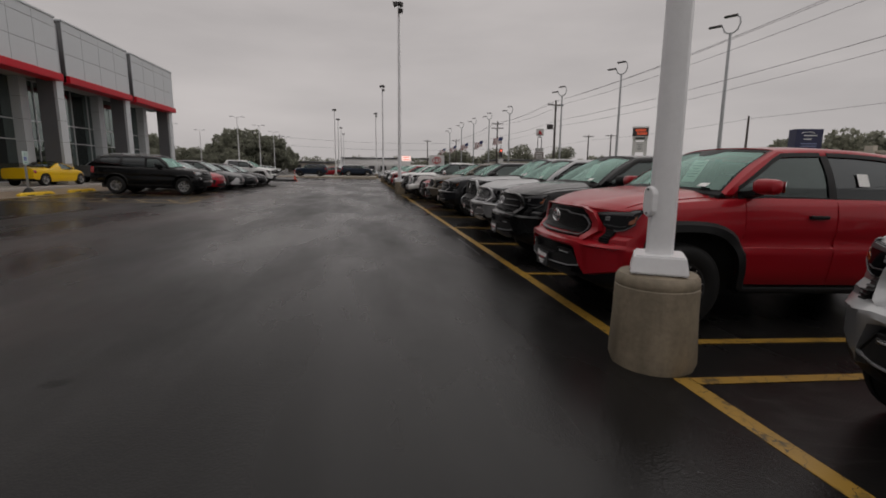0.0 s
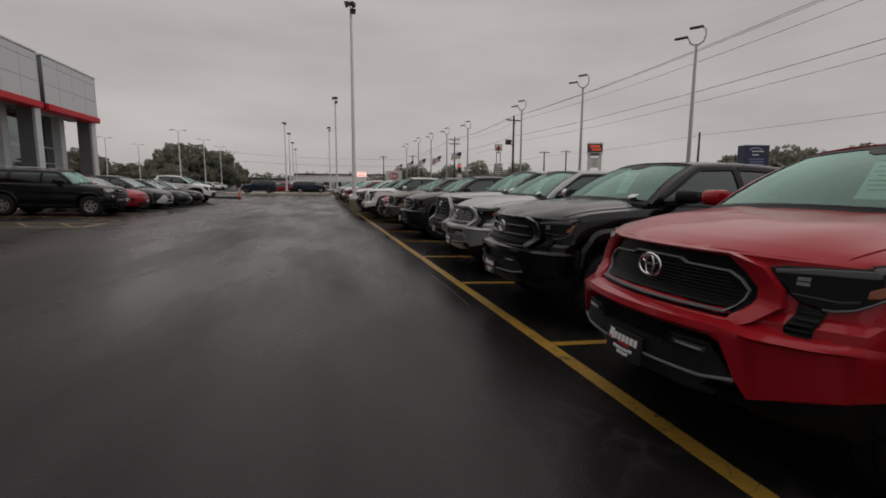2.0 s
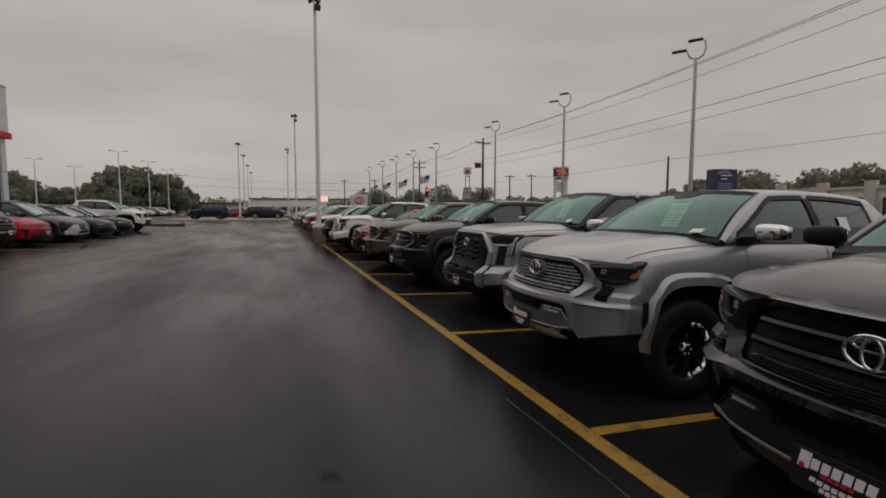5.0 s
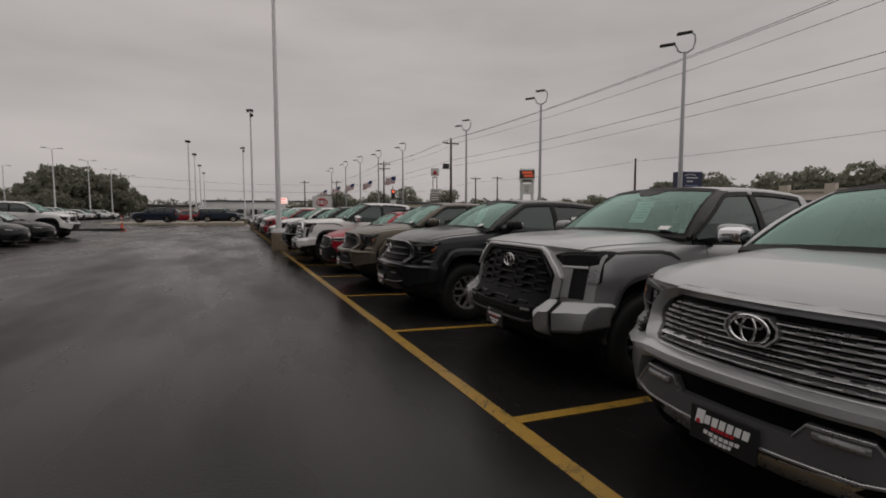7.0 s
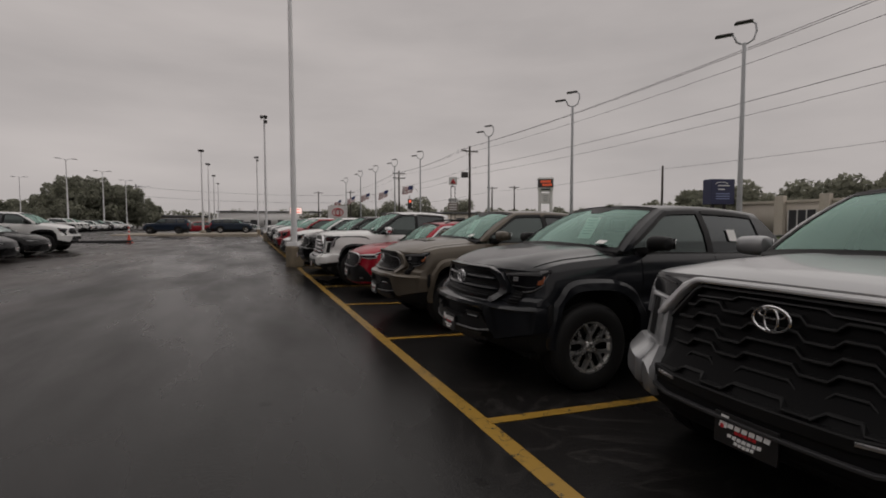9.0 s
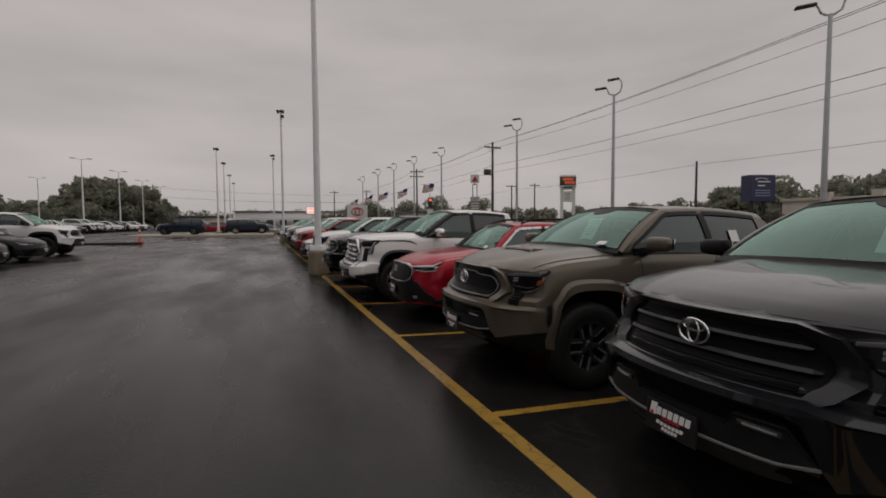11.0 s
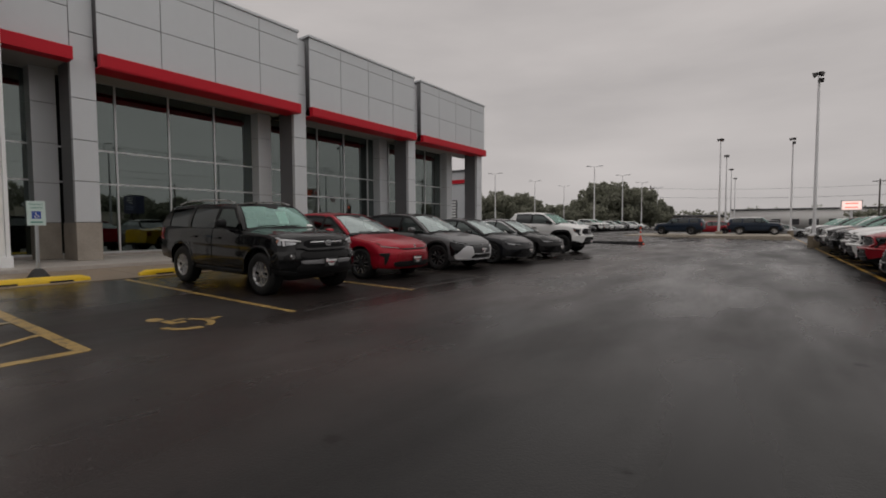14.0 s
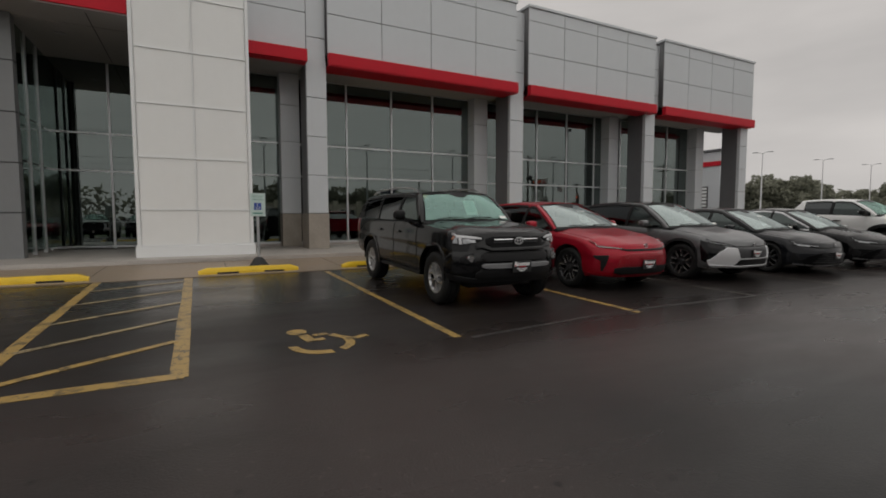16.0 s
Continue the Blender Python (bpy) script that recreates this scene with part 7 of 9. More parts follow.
    skin(S, root, "bumper_beam", [(0, 0.585, 0.655), (0.45, 0.595, 0.66), (0.635, 0.615, 0.68)], 0.045, 0.06, BLACK_PLASTIC if style == "comb" else SATIN)
    skin(S, root, "fog_lamp", [(0.47, 0.632, 0.65), (0.59, 0.642, 0.66)], 0.055, 0.03, SATIN, bevel=0.004)
    skin(S, root, "bumper_horn", [(0.632, 0.485, 0.645, 0.06), (0.648, 0.475, 0.665, 0.07), (0.693, 0.468, 0.758, 0.07), (0.757, 0.466, 0.765, 0.06)], 0.095, 0.14, P, bevel=0.022)
    skin(S, root, "bumper_gap", [(0.75, 0.48, 0.745), (0.80, 0.50, 0.745)], 0.025, 0.06, BLACK_PLASTIC)
    skin(S, root, "bumper_corner", [(0.787, 0.505, 0.725, 0.055), (0.80, 0.50, 0.75, 0.065), (0.90, 0.52, 0.765, 0.06), (1.0, 0.535, 0.77, 0.05), (1.15, 0.545, 0.77, 0.04), (1.32, 0.555, 0.765, 0.03), (1.42, 0.565, 0.755, 0.025)], 0.1, 0.14, P, bevel=0.024)
    skin(S, root, "lower_intake", [(0, 0.45, 0.60), (0.60, 0.46, 0.62), (0.68, 0.47, 0.60)], 0.03, 0.05, BLACK_PLASTIC)
    skin(S, root, "intake_bar", [(0, 0.525, 0.545), (0.54, 0.53, 0.55), (0.63, 0.555, 0.575)], 0.06, 0.03, TRIM_GREY, bevel=0.004)
    skin(S, root, "lower_valance", [(0, 0.40, 0.47), (0.6, 0.41, 0.48), (0.75, 0.43, 0.49), (0.92, 0.44, 0.52), (1.36, 0.48, 0.57)], 0.03, 0.07, BLACK_PLASTIC)
    # dark strip that paints in the shadow groove along the top of the fender
    for sgn in (1, -1):
        part("fender_groove_shade", half_panel(S, [(1.43, 1.162, 1.182), (1.7, 1.172, 1.197), (2.0, 1.175, 1.205), (2.12, 1.155, 1.19), (2.22, 1.115, 1.135)], 0.006, 0.012, sgn), TRIM_GREY, root)
    dealer_plate(S, root, 0.49, off=0.07)


def front_wagon(S, root, P):
    hood(S, root, P, -1.22)
    lamps = skin(S, root, "headlight", [(0.50, 0.965, 0.985), (0.58, 0.925, 1.003), (0.75, 0.895, 1.02), (0.92, 0.90, 1.03), (1.06, 0.925, 1.04), (1.2, 0.985, 1.048), (1.28, 1.03, 1.045)], 0.012, 0.05, LAMP_DARK, "headlight with a bright upper strip and amber end")
    for h, sgn in zip(lamps, (1, -1)):
        side = lambda nm, cols, off, material, label="": part(nm, half_panel(S, cols, off, 0.014, sgn), material, h, label)
        side("lamp_strip", [(0.52, 0.966, 0.985), (0.60, 0.972, 1.003), (0.78, 0.985, 1.02), (0.95, 1.004, 1.032), (1.15, 1.026, 1.046)], 0.019, SATIN_PAINT, "bright daytime lamp strip")
        side("reflector", [(0.60, 0.925, 0.962), (0.745, 0.902, 0.972)], 0.018, LAMP_CLEAR)
        side("lamp_bracket", [(0.755, 0.90, 0.985), (0.785, 0.90, 0.985)], 0.019, SATIN_PAINT)
        side("reflector", [(0.80, 0.908, 0.985), (0.93, 0.918, 0.995)], 0.018, LAMP_CLEAR)
        side("marker", [(0.96, 0.94, 0.99), (1.08, 0.965, 1.01)], 0.018, AMBER, "amber end of the lamp")
    skin(S, root, "grille", [(0, 0.85, 1.005), (0.38, 0.85, 1.0), (0.47, 0.90, 0.97)], 0.008, 0.03, GRILLE_BLACK)
    skin(S, root, "grille_bar", [(0.075, 0.958, 0.974), (0.36, 0.955, 0.97)], 0.035, 0.03, CHROME, bevel=0.004)
    skin(S, root, "grille_bar", [(0.075, 0.925, 0.936), (0.36, 0.922, 0.933)], 0.03, 0.03, TRIM_GREY, bevel=0.003)
    skin(S, root, "grille_surround", [(0, 0.815, 0.86), (0.42, 0.815, 0.86), (0.52, 0.85, 0.91), (0.60, 0.84, 0.90)], 0.045, 0.05, P, bevel=0.01)
    emblem(S, root, 0.945, 0.066, 0.055, SATIN_PAINT)
    skin(S, root, "middle_intake", [(0, 0.67, 0.815), (0.48, 0.67, 0.80), (0.55, 0.70, 0.76)], 0.012, 0.03, BLACK_PLASTIC)
    skin(S, root, "skid_bar", [(0, 0.575, 0.65), (0.50, 0.58, 0.645), (0.55, 0.60, 0.63)], 0.045, 0.05, SKID_GREY, "grey painted skid bar", bevel=0.01)
    skin(S, root, "bumper_corner", [(0.57, 0.54, 0.80), (0.72, 0.50, 0.80), (0.90, 0.48, 0.80), (1.1, 0.48, 0.78), (1.36, 0.50, 0.70)], 0.022, 0.06, P, bevel=0.02)
    skin(S, root, "fog_recess", [(0.63, 0.66, 0.79), (0.72, 0.64, 0.77), (0.80, 0.66, 0.72)], 0.028, 0.03, BLACK_PLASTIC)
    for s in (1, -1):
        b = bmesh.new()
        lathe(b, [(0.001, 0.0), (0.045, 0.0), (0.05, -0.03), (0.001, -0.03)], 18, "x", (S.nose(0.69, 0.72) + 0.05, s * 0.69, 0.715))
        part("fog_lamp", b, CHROME, root)
    skin(S, root, "lower_intake", [(0, 0.42, 0.57), (0.55, 0.42, 0.57), (0.62, 0.45, 0.52)], 0.02, 0.04, BLACK_PLASTIC)
    skin(S, root, "lower_valance", [(0, 0.36, 0.43), (0.6, 0.37, 0.44), (0.92, 0.39, 0.49), (1.36, 0.42, 0.51)], 0.014, 0.05, BLACK_PLASTIC)
    dealer_plate(S, root, 0.60, off=0.075)


def front_crossover(S, root, P, style="mesh", up=0.0):
    hood(S, root, P, -1.4)
    if style == "mesh":
        high = lambda cols: [(c[0], c[1] + up, c[2] + up) for c in cols]
        lamps = skin(S, root, "headlight", high([(0.50, 0.748, 0.768), (0.60, 0.715, 0.785), (0.74, 0.70, 0.80), (0.90, 0.735, 0.815), (1.1, 0.785, 0.838), (1.28, 0.835, 0.858)]), 0.012, 0.05, LAMP_DARK, "slim dark headlight with a bright upper blade")
        for h, sgn in zip(lamps, (1, -1)):
            part("light_blade", half_panel(S, high([(0.50, 0.752, 0.77), (0.62, 0.762, 0.788), (0.76, 0.775, 0.803), (0.92, 0.792, 0.82), (1.1, 0.82, 0.842), (1.24, 0.842, 0.857)]), 0.022, 0.02, sgn), LAMP_PALE, h, "pale daytime lamp blade")
            part("lower_blade", half_panel(S, high([(0.60, 0.712, 0.722), (0.74, 0.699, 0.71), (0.90, 0.733, 0.745), (1.1, 0.782, 0.793)]), 0.022, 0.02, sgn), SATIN, h)
            part("reflector", half_panel(S, high([(0.66, 0.73, 0.755), (0.76, 0.725, 0.76)]), 0.018, 0.014, sgn), LAMP_SMOKE, h)
        skin(S, root, "grille", high([(0, 0.53, 0.80), (0.38, 0.53, 0.79), (0.50, 0.56, 0.755), (0.55, 0.60, 0.70)]), 0.006, 0.03, GRILLE_BLACK)
        for i in range(8 if S.fine else 0):
            z = 0.548 + up + i * 0.03
            y = 0.01 + 0.025 * (i % 2)
            while y < tab(((0.53, 0.42), (0.62, 0.50), (0.70, 0.49), (0.80, 0.38)), z - up):
                skin(S, root, "mesh_link", [(y, z, z + 0.012), (y + 0.018, z - 0.004, z + 0.016), (y + 0.036, z, z + 0.012)], 0.018, 0.012, TRIM_GREY, bevel=0.002)
                y += 0.052
        o = [(0, 0.812), (0.39, 0.802), (0.515, 0.765), (0.57, 0.70), (0.565, 0.60), (0.50, 0.545), (0.40, 0.52), (0, 0.515)]
        n = [(0, 0.797), (0.385, 0.788), (0.502, 0.754), (0.55, 0.695), (0.547, 0.607), (0.488, 0.557), (0.395, 0.534), (0, 0.529)]
        frame_skin(S, root, "grille_surround", [(y, z + up) for y, z in o], [(y, z + up) for y, z in n], (0.012, 0.036, 0.034, 0.01), SATIN, "satin silver grille surround")
        skin(S, root, "lower_intake", [(0, 0.31, 0.515 + up), (0.40, 0.31, 0.52 + up), (0.56, 0.32, 0.57 + up), (0.66, 0.34, 0.53 + up), (0.80, 0.34, 0.47), (0.90, 0.33, 0.41), (1.1, 0.32, 0.39), (1.38, 0.33, 0.41)], 0.014, 0.04, BLACK_PLASTIC)
        skin(S, root, "fog_lamp", [(0.60, 0.385, 0.425), (0.66, 0.39, 0.43)], 0.03, 0.02, SATIN, bevel=0.004)
        emblem(S, root, 0.70 + up, 0.072, 0.034, SATIN)
        skin(S, root, "front_lip", [(0, 0.275, 0.31), (0.5, 0.28, 0.315), (0.75, 0.31, 0.335)], 0.03, 0.05, P, bevel=0.006)
        dealer_plate(S, root, 0.43 + up * 0.5, off=0.045)
    elif style == "blade":
        skin(S, root, "upper_slot", [(0, 0.692, 0.726), (0.40, 0.694, 0.727), (0.52, 0.715, 0.733)], 0.008, 0.03, BLACK_PLASTIC, bevel=0.004)
        lamps = skin(S, root, "headlight", [(0.46, 0.728, 0.742), (0.70, 0.735, 0.775), (0.92, 0.77, 0.815), (1.15, 0.815, 0.845), (1.3, 0.845, 0.855)], 0.008, 0.04, RED_LAMP, "slim headlight tinted by the red paint")
        for h, sgn in zip(lamps, (1, -1)):
            part("lamp_strip", half_panel(S, [(0.50, 0.735, 0.743), (0.75, 0.752, 0.762), (1.0, 0.795, 0.806)], 0.014, 0.014, sgn), LAMP_CLEAR, h)
        g = skin(S, root, "grille", [(0, 0.44, 0.66), (0.42, 0.44, 0.655), (0.52, 0.43, 0.62), (0.58, 0.41, 0.48)], 0.008, 0.03, DEEP_RED)[0]
        for i in range(6):
            z = 0.455 + i * 0.028
            y = 0.02 + 0.04 * (i % 2)
            while y < 0.44:
                skin(S, g, "mesh_link", [(y, z, z + 0.011), (y + 0.05, z, z + 0.011)], 0.018, 0.014, P, bevel=0.002)
                y += 0.08
        skin(S, root, "lower_intake", [(0, 0.30, 0.435), (0.52, 0.30, 0.43), (0.62, 0.33, 0.41)], 0.012, 0.03, BLACK_PLASTIC)
        skin(S, root, "side_duct", [(0.70, 0.60, 0.625), (0.76, 0.36, 0.625), (0.785, 0.36, 0.62), (0.80, 0.53, 0.62), (0.90, 0.595, 0.615)], 0.012, 0.04, BLACK_PLASTIC, bevel=0.006)
        skin(S, root, "front_lip", [(0, 0.25, 0.285), (0.6, 0.255, 0.29), (0.90, 0.28, 0.31), (1.3, 0.29, 0.32)], 0.03, 0.06, P, bevel=0.006)
        emblem(S, root, 0.775, 0.045, 0.01)
        dealer_plate(S, root, 0.47, off=0.04)
    else:
        skin(S, root, "upper_slot", [(0, 0.685, 0.705), (0.45, 0.685, 0.705), (0.55, 0.70, 0.715)], 0.006, 0.03, BLACK_PLASTIC, bevel=0.004)
        skin(S, root, "nose_panel", [(0, 0.47, 0.665), (0.40, 0.47, 0.67), (0.46, 0.50, 0.67)], 0.012, 0.03, TRIM_GREY, bevel=0.012)
        skin(S, root, "bumper_blade", [(0, 0.455, 0.475, 0.03), (0.42, 0.455, 0.475, 0.03), (0.47, 0.40, 0.665, 0.03), (0.52, 0.345, 0.675, 0.03), (0.62, 0.33, 0.685, 0.03), (0.74, 0.33, 0.60, 0.025), (0.84, 0.34, 0.46, 0.02), (0.93, 0.35, 0.40, 0.02)], 0.03, 0.05, SATIN_PAINT, "pale silver bumper blade", bevel=0.012)
        lamps = skin(S, root, "headlight", [(0.50, 0.705, 0.72), (0.70, 0.715, 0.775), (0.92, 0.76, 0.815), (1.15, 0.815, 0.84)], 0.01, 0.05, LAMP_DARK, "slim dark headlight")
        for h, sgn in zip(lamps, (1, -1)):
            part("lamp_strip", half_panel(S, [(0.54, 0.715, 0.723), (0.8, 0.755, 0.766), (1.05, 0.81, 0.82)], 0.018, 0.016, sgn), LAMP_CLEAR, h)
        skin(S, root, "fender_trim", [(0.66, 0.58, 0.70), (0.80, 0.45, 0.745), (0.92, 0.42, 0.77), (1.1, 0.38, 0.78), (1.3, 0.42, 0.80), (1.38, 0.60, 0.82)], 0.008, 0.03, BLACK, "gloss black front fender panel", bevel=0.006)
        skin(S, root, "lower_intake", [(0, 0.335, 0.45), (0.44, 0.335, 0.45), (0.50, 0.36, 0.40)], 0.012, 0.03, BLACK_PLASTIC)
        skin(S, root, "front_lip", [(0, 0.285, 0.335), (0.5, 0.285, 0.335), (0.75, 0.29, 0.345), (0.93, 0.31, 0.355)], 0.034, 0.05, SATIN_PAINT, bevel=0.008)
        emblem(S, root, 0.725, 0.045, 0.02)
        dealer_plate(S, root, 0.56, off=0.04)


def front_sedan(S, root, P):
    hood(S, root, P, -1.18)
    skin(S, root, "upper_slot", [(0, 0.585, 0.61), (0.5, 0.585, 0.61), (0.7, 0.60, 0.625)], 0.006, 0.03, BLACK_PLASTIC, bevel=0.004)
    lamps = skin(S, root, "headlight", [(0.46, 0.612, 0.63), (0.66, 0.60, 0.66), (0.90, 0.655, 0.70), (1.1, 0.70, 0.73), (1.28, 0.74, 0.755)], 0.01, 0.04, LAMP_DARK, "slim dark headlight")
    for h, sgn in zip(lamps, (1, -1)):
        part("lamp_strip", half_panel(S, [(0.50, 0.62, 0.63), (0.70, 0.642, 0.656), (0.92, 0.685, 0.698), (1.15, 0.718, 0.728)], 0.018, 0.016, sgn), LAMP_CLEAR, h)
        part("reflector", half_panel(S, [(0.64, 0.612, 0.635), (0.78, 0.635, 0.66)], 0.016, 0.014, sgn), LAMP_CLEAR, h)
    skin(S, root, "lower_intake", [(0, 0.235, 0.50), (0.48, 0.235, 0.49), (0.66, 0.27, 0.42), (0.74, 0.28, 0.33)], 0.008, 0.03, GRILLE_BLACK)
    for i in range(5):
        z = 0.275 + i * 0.042
        skin(S, root, "grille_bar", [(0, z, z + 0.012), (0.58 - i * 0.03, z, z + 0.012)], 0.024, 0.02, TRIM_GREY, bevel=0.003)
    skin(S, root, "side_duct", [(0.76, 0.30, 0.38), (0.84, 0.29, 0.50), (0.90, 0.36, 0.46)], 0.012, 0.04, BLACK_PLASTIC)
    skin(S, root, "front_lip", [(0, 0.19, 0.22), (0.6, 0.195, 0.225), (0.90, 0.225, 0.25)], 0.024, 0.05, SATIN, bevel=0.006)
    emblem(S, root, 0.65, 0.048, 0.012)
    dealer_plate(S, root, 0.43, off=0.04)


def front_roadster(S, root, P):
    both(S, root, "headlight", [(0.5, 0.50, 0.56), (0.62, 0.48, 0.60), (0.78, 0.54, 0.63)], 0.03, 0.05, LAMP_CLEAR)
    mid(S, root, "lower_intake", [(0, 0.25, 0.36), (0.45, 0.25, 0.36), (0.6, 0.3, 0.34)], 0.015, 0.03, BLACK_PLASTIC)


def park(root, x, y, heading):
    """Stand a vehicle with its nose at (x, y), tilted with the ground."""
    a = radians(heading)
    d = Vector((math.cos(a), math.sin(a)))
    xc, yc = x - d.x * 2.5, y - d.y * 2.5
    x2 = x - d.x * 5
    tilt = math.degrees(math.atan2(gz(x, y) - gz(x2, yc), 5))
    root.matrix_basis = pose(x, y, gz(x, y)) @ pose(0, 0, 0, 0, 0, heading) @ pose(0, 0, 0, 0, -tilt, 0)
    return root


# ---- the display row ----
T1 = lambda S, r, P: front_midsize(S, r, P)
T2 = lambda S, r, P: front_midsize(S, r, P, "bars")
park(make(MIDSIZE, SILVER, "pickup_truck", "silver midsize pickup truck parked beside the concrete pier", "pickup truck", ROW, rim=0.245, style=(6, 0.29), rim_mat=ALLOY_DARK, front=T1, flare=(0.105, 0.045, SILVER), mirror_mat=SILVER, handle=None), 2.41, 1.40, 180.6)
park(make(MIDSIZE, RED, "pickup_truck", "bright red midsize pickup truck with black wheel arches", "pickup truck", ROW, rim=0.235, style=(6, 0.29), rim_mat=ALLOY_DARK, front=T1, mirror_mat=RED), 1.84, 4.79, 180.6)
park(make(MIDSIZE, BLACK, "pickup_truck", "glossy black midsize pickup truck with silver alloy wheels", "pickup truck", ROW, rim=0.235, style=(6, 0.29), front=T2, flare=(0.105, 0.045, BLACK)), 2.0, 7.54, 180.6)
park(make(MIDSIZE, SILVER, "pickup_truck", "silver midsize pickup truck with a slatted bright grille", "pickup truck", ROW, rim=0.245, style=(6, 0.29), rim_mat=CHROME, front=lambda S, r, P: front_midsize(S, r, P, "slats"),
          mirror_mat=CHROME, flare=(0.105, 0.045, SILVER), handle=None), 2.2, 10.28, 180.6)
park(make(FULLSIZE, SILVER, "pickup_truck", "silver full-size pickup truck with a black honeycomb grille", "pickup truck", ROW, rim=0.26, style=(6, 0.29), rim_mat=ALLOY_DARK, front=lambda S, r, P: front_fullsize(S, r, P, "comb"), flare=(0.055, 0.022, TRIM_GREY)), 2.46, 12.88, 180.6)
park(make(MIDSIZE, CHARCOAL, "pickup_truck", "charcoal midsize pickup truck with silver alloy wheels", "pickup truck", ROW, rim=0.235, style=(6, 0.29), front=T2, flare=(0.105, 0.045, CHARCOAL)), 2.16, 15.72, 180.6)
brown = make(MIDSIZE, BROWN, "pickup_truck", "bronze brown midsize pickup truck with a hood scoop", "pickup truck", ROW, rim=0.235, style=(5, 0.36), rim_mat=ALLOY_DARK, front=T1, flare=(0.105, 0.045, BROWN), mirror_mat=BROWN)
b = bmesh.new()
slab(b, [[(-0.62, -0.30 + 0.6 * i / 4, 1.225) for i in range(5)], [(-0.66, -0.29 + 0.58 * i / 4, 1.262) for i in range(5)], [(-0.95, -0.24 + 0.48 * i / 4, 1.262) for i in range(5)]], (0, 0, -0.03))
part("hood_scoop", b, BROWN, brown)
b = bmesh.new()
box(b, -0.645, -0.628, -0.26, 0.26, 1.225, 1.252)
part("scoop_opening", b, BLACK_PLASTIC, brown)
park(brown, 2.02, 18.42, 180.6)
park(make(CROSSOVER_TALL, CRIMSON, "crossover_car", "red compact crossover with a dark mesh grille", "car", ROW, rim=0.235, style=(5, 0.36), rim_mat=ALLOY_DARK, front=lambda S, r, P: front_crossover(S, r, P, "mesh", 0.095), rails=BLACK_PLASTIC, frame=SATIN), 2.05, 21.33, 180.6)
park(make(FULLSIZE, WHITE, "pickup_truck", "white full-size pickup truck with a chrome block grille", "pickup truck", ROW, rim=0.275, style=(6, 0.29), front=lambda S, r, P: front_fullsize(S, r, P, "blocks"), flare=(0.055, 0.022, TRIM_GREY), mirror_mat=CHROME), 1.58, 23.72, 180.6)
park(make(MIDSIZE, BLACK, "pickup_truck", "black midsize pickup truck beside the second pier", "pickup truck", ROW, rim=0.235, style=(6, 0.29), front=T2, detail=2), 1.5, 26.45, 181)
park(make(MIDSIZE, WHITE, "pickup_truck", "white midsize pickup truck past the second pier", "pickup truck", ROW, rim=0.235, style=(6, 0.29), front=T1, detail=1), 1.35, 30.0, 181)
park(make(CROSSOVER, WHITE, "crossover_car", "white and black compact hatchback", "car", ROW, rim=0.22, style=(5, 0.36), front=front_crossover, detail=1, roof_mat=BLACK), 1.2, 32.7, 181)
park(make(MIDSIZE, DEEP_RED, "pickup_truck", "dark red midsize pickup truck", "pickup truck", ROW, rim=0.235, style=(6, 0.29), front=T1, detail=1), 1.1, 35.4, 181)
far_white = park(make(MIDSIZE, WHITE, "pickup_truck", "white pickup truck far along the row", "pickup truck", ROW, rim=0.235, style=(6, 0.29), front=T2, detail=0), 1.1, 38.2, 181)
far_black = park(make(MIDSIZE, BLACK, "pickup_truck", "black pickup truck far along the row", "pickup truck", ROW, rim=0.235, style=(6, 0.29), front=T2, detail=0), 1.0, 43.6, 181)
for src, y in ((far_white, 40.9), (far_black, 46.4), (far_white, 49.2), (far_black, 51.9), (far_black, 56.0), (far_white, 58.8), (far_white, 61.5)):
    copy_thing(src, pose(row_x(y) - 0.05, y, gz(0), 0, 0, 181))

# ---- the row in front of the showroom ----
LEFT = "cars parked before the showroom"
park(make(WAGON, BLACK, "suv", "black off-road suv with silver alloy wheels", "suv", LEFT, rim=0.225, style=(6, 0.29), rim_mat=SATIN, front=front_wagon, rails=SATIN, steps=True, width=1.83), -7.56, 23.33, 0)
park(make(CROSSOVER, CRIMSON, "crossover_wagon", "metallic red low crossover wagon with dark spoked wheels", "car", LEFT, rim=0.255, style=(6, 0.29), rim_mat=ALLOY_DARK, front=lambda S, r, P: front_crossover(S, r, P, "blade"), length=4.93, flare=None, rails=None,
          windows=((-1.25, -2.35, "clear"), (-2.35, -2.42, "post"), (-2.42, -3.4, "dark"), (-3.4, -4.3, "dark"), (-4.3, -4.6, "solid")), cab=((-1.38, 1.02), (-2.18, 1.46), (-3.9, 1.43), (-4.7, 1.06)), xr=-3.8,
          hw=((-4.93, 0.9), (-4.2, 0.98), (-3.6, 1.0), (-0.9, 1.0), (-0.3, 0.975), (0, 0.94)), sill=((-4.93, 0.45), (-3.0, 0.30), (-1.5, 0.30), (-0.4, 0.25), (0, 0.28)),
          shoulder=((-4.93, 1.08), (-3.0, 1.0), (-1.7, 0.97), (-1.2, 0.95), (-0.4, 0.85), (0, 0.76)), crown=((-4.93, 1.08), (-3.0, 1.03), (-1.6, 1.05), (-1.2, 1.02), (-0.4, 0.92), (-0.08, 0.85), (0, 0.81))), -7.75, 26.15, 0)
park(make(CROSSOVER, GREY, "crossover_car", "dark grey electric crossover with pale bumper blades", "car", LEFT, rim=0.255, style=(5, 0.36), rim_mat=ALLOY_DARK, roof_mat=BLACK, front=lambda S, r, P: front_crossover(S, r, P, "panel"), length=4.69), -7.58, 28.95, 0)
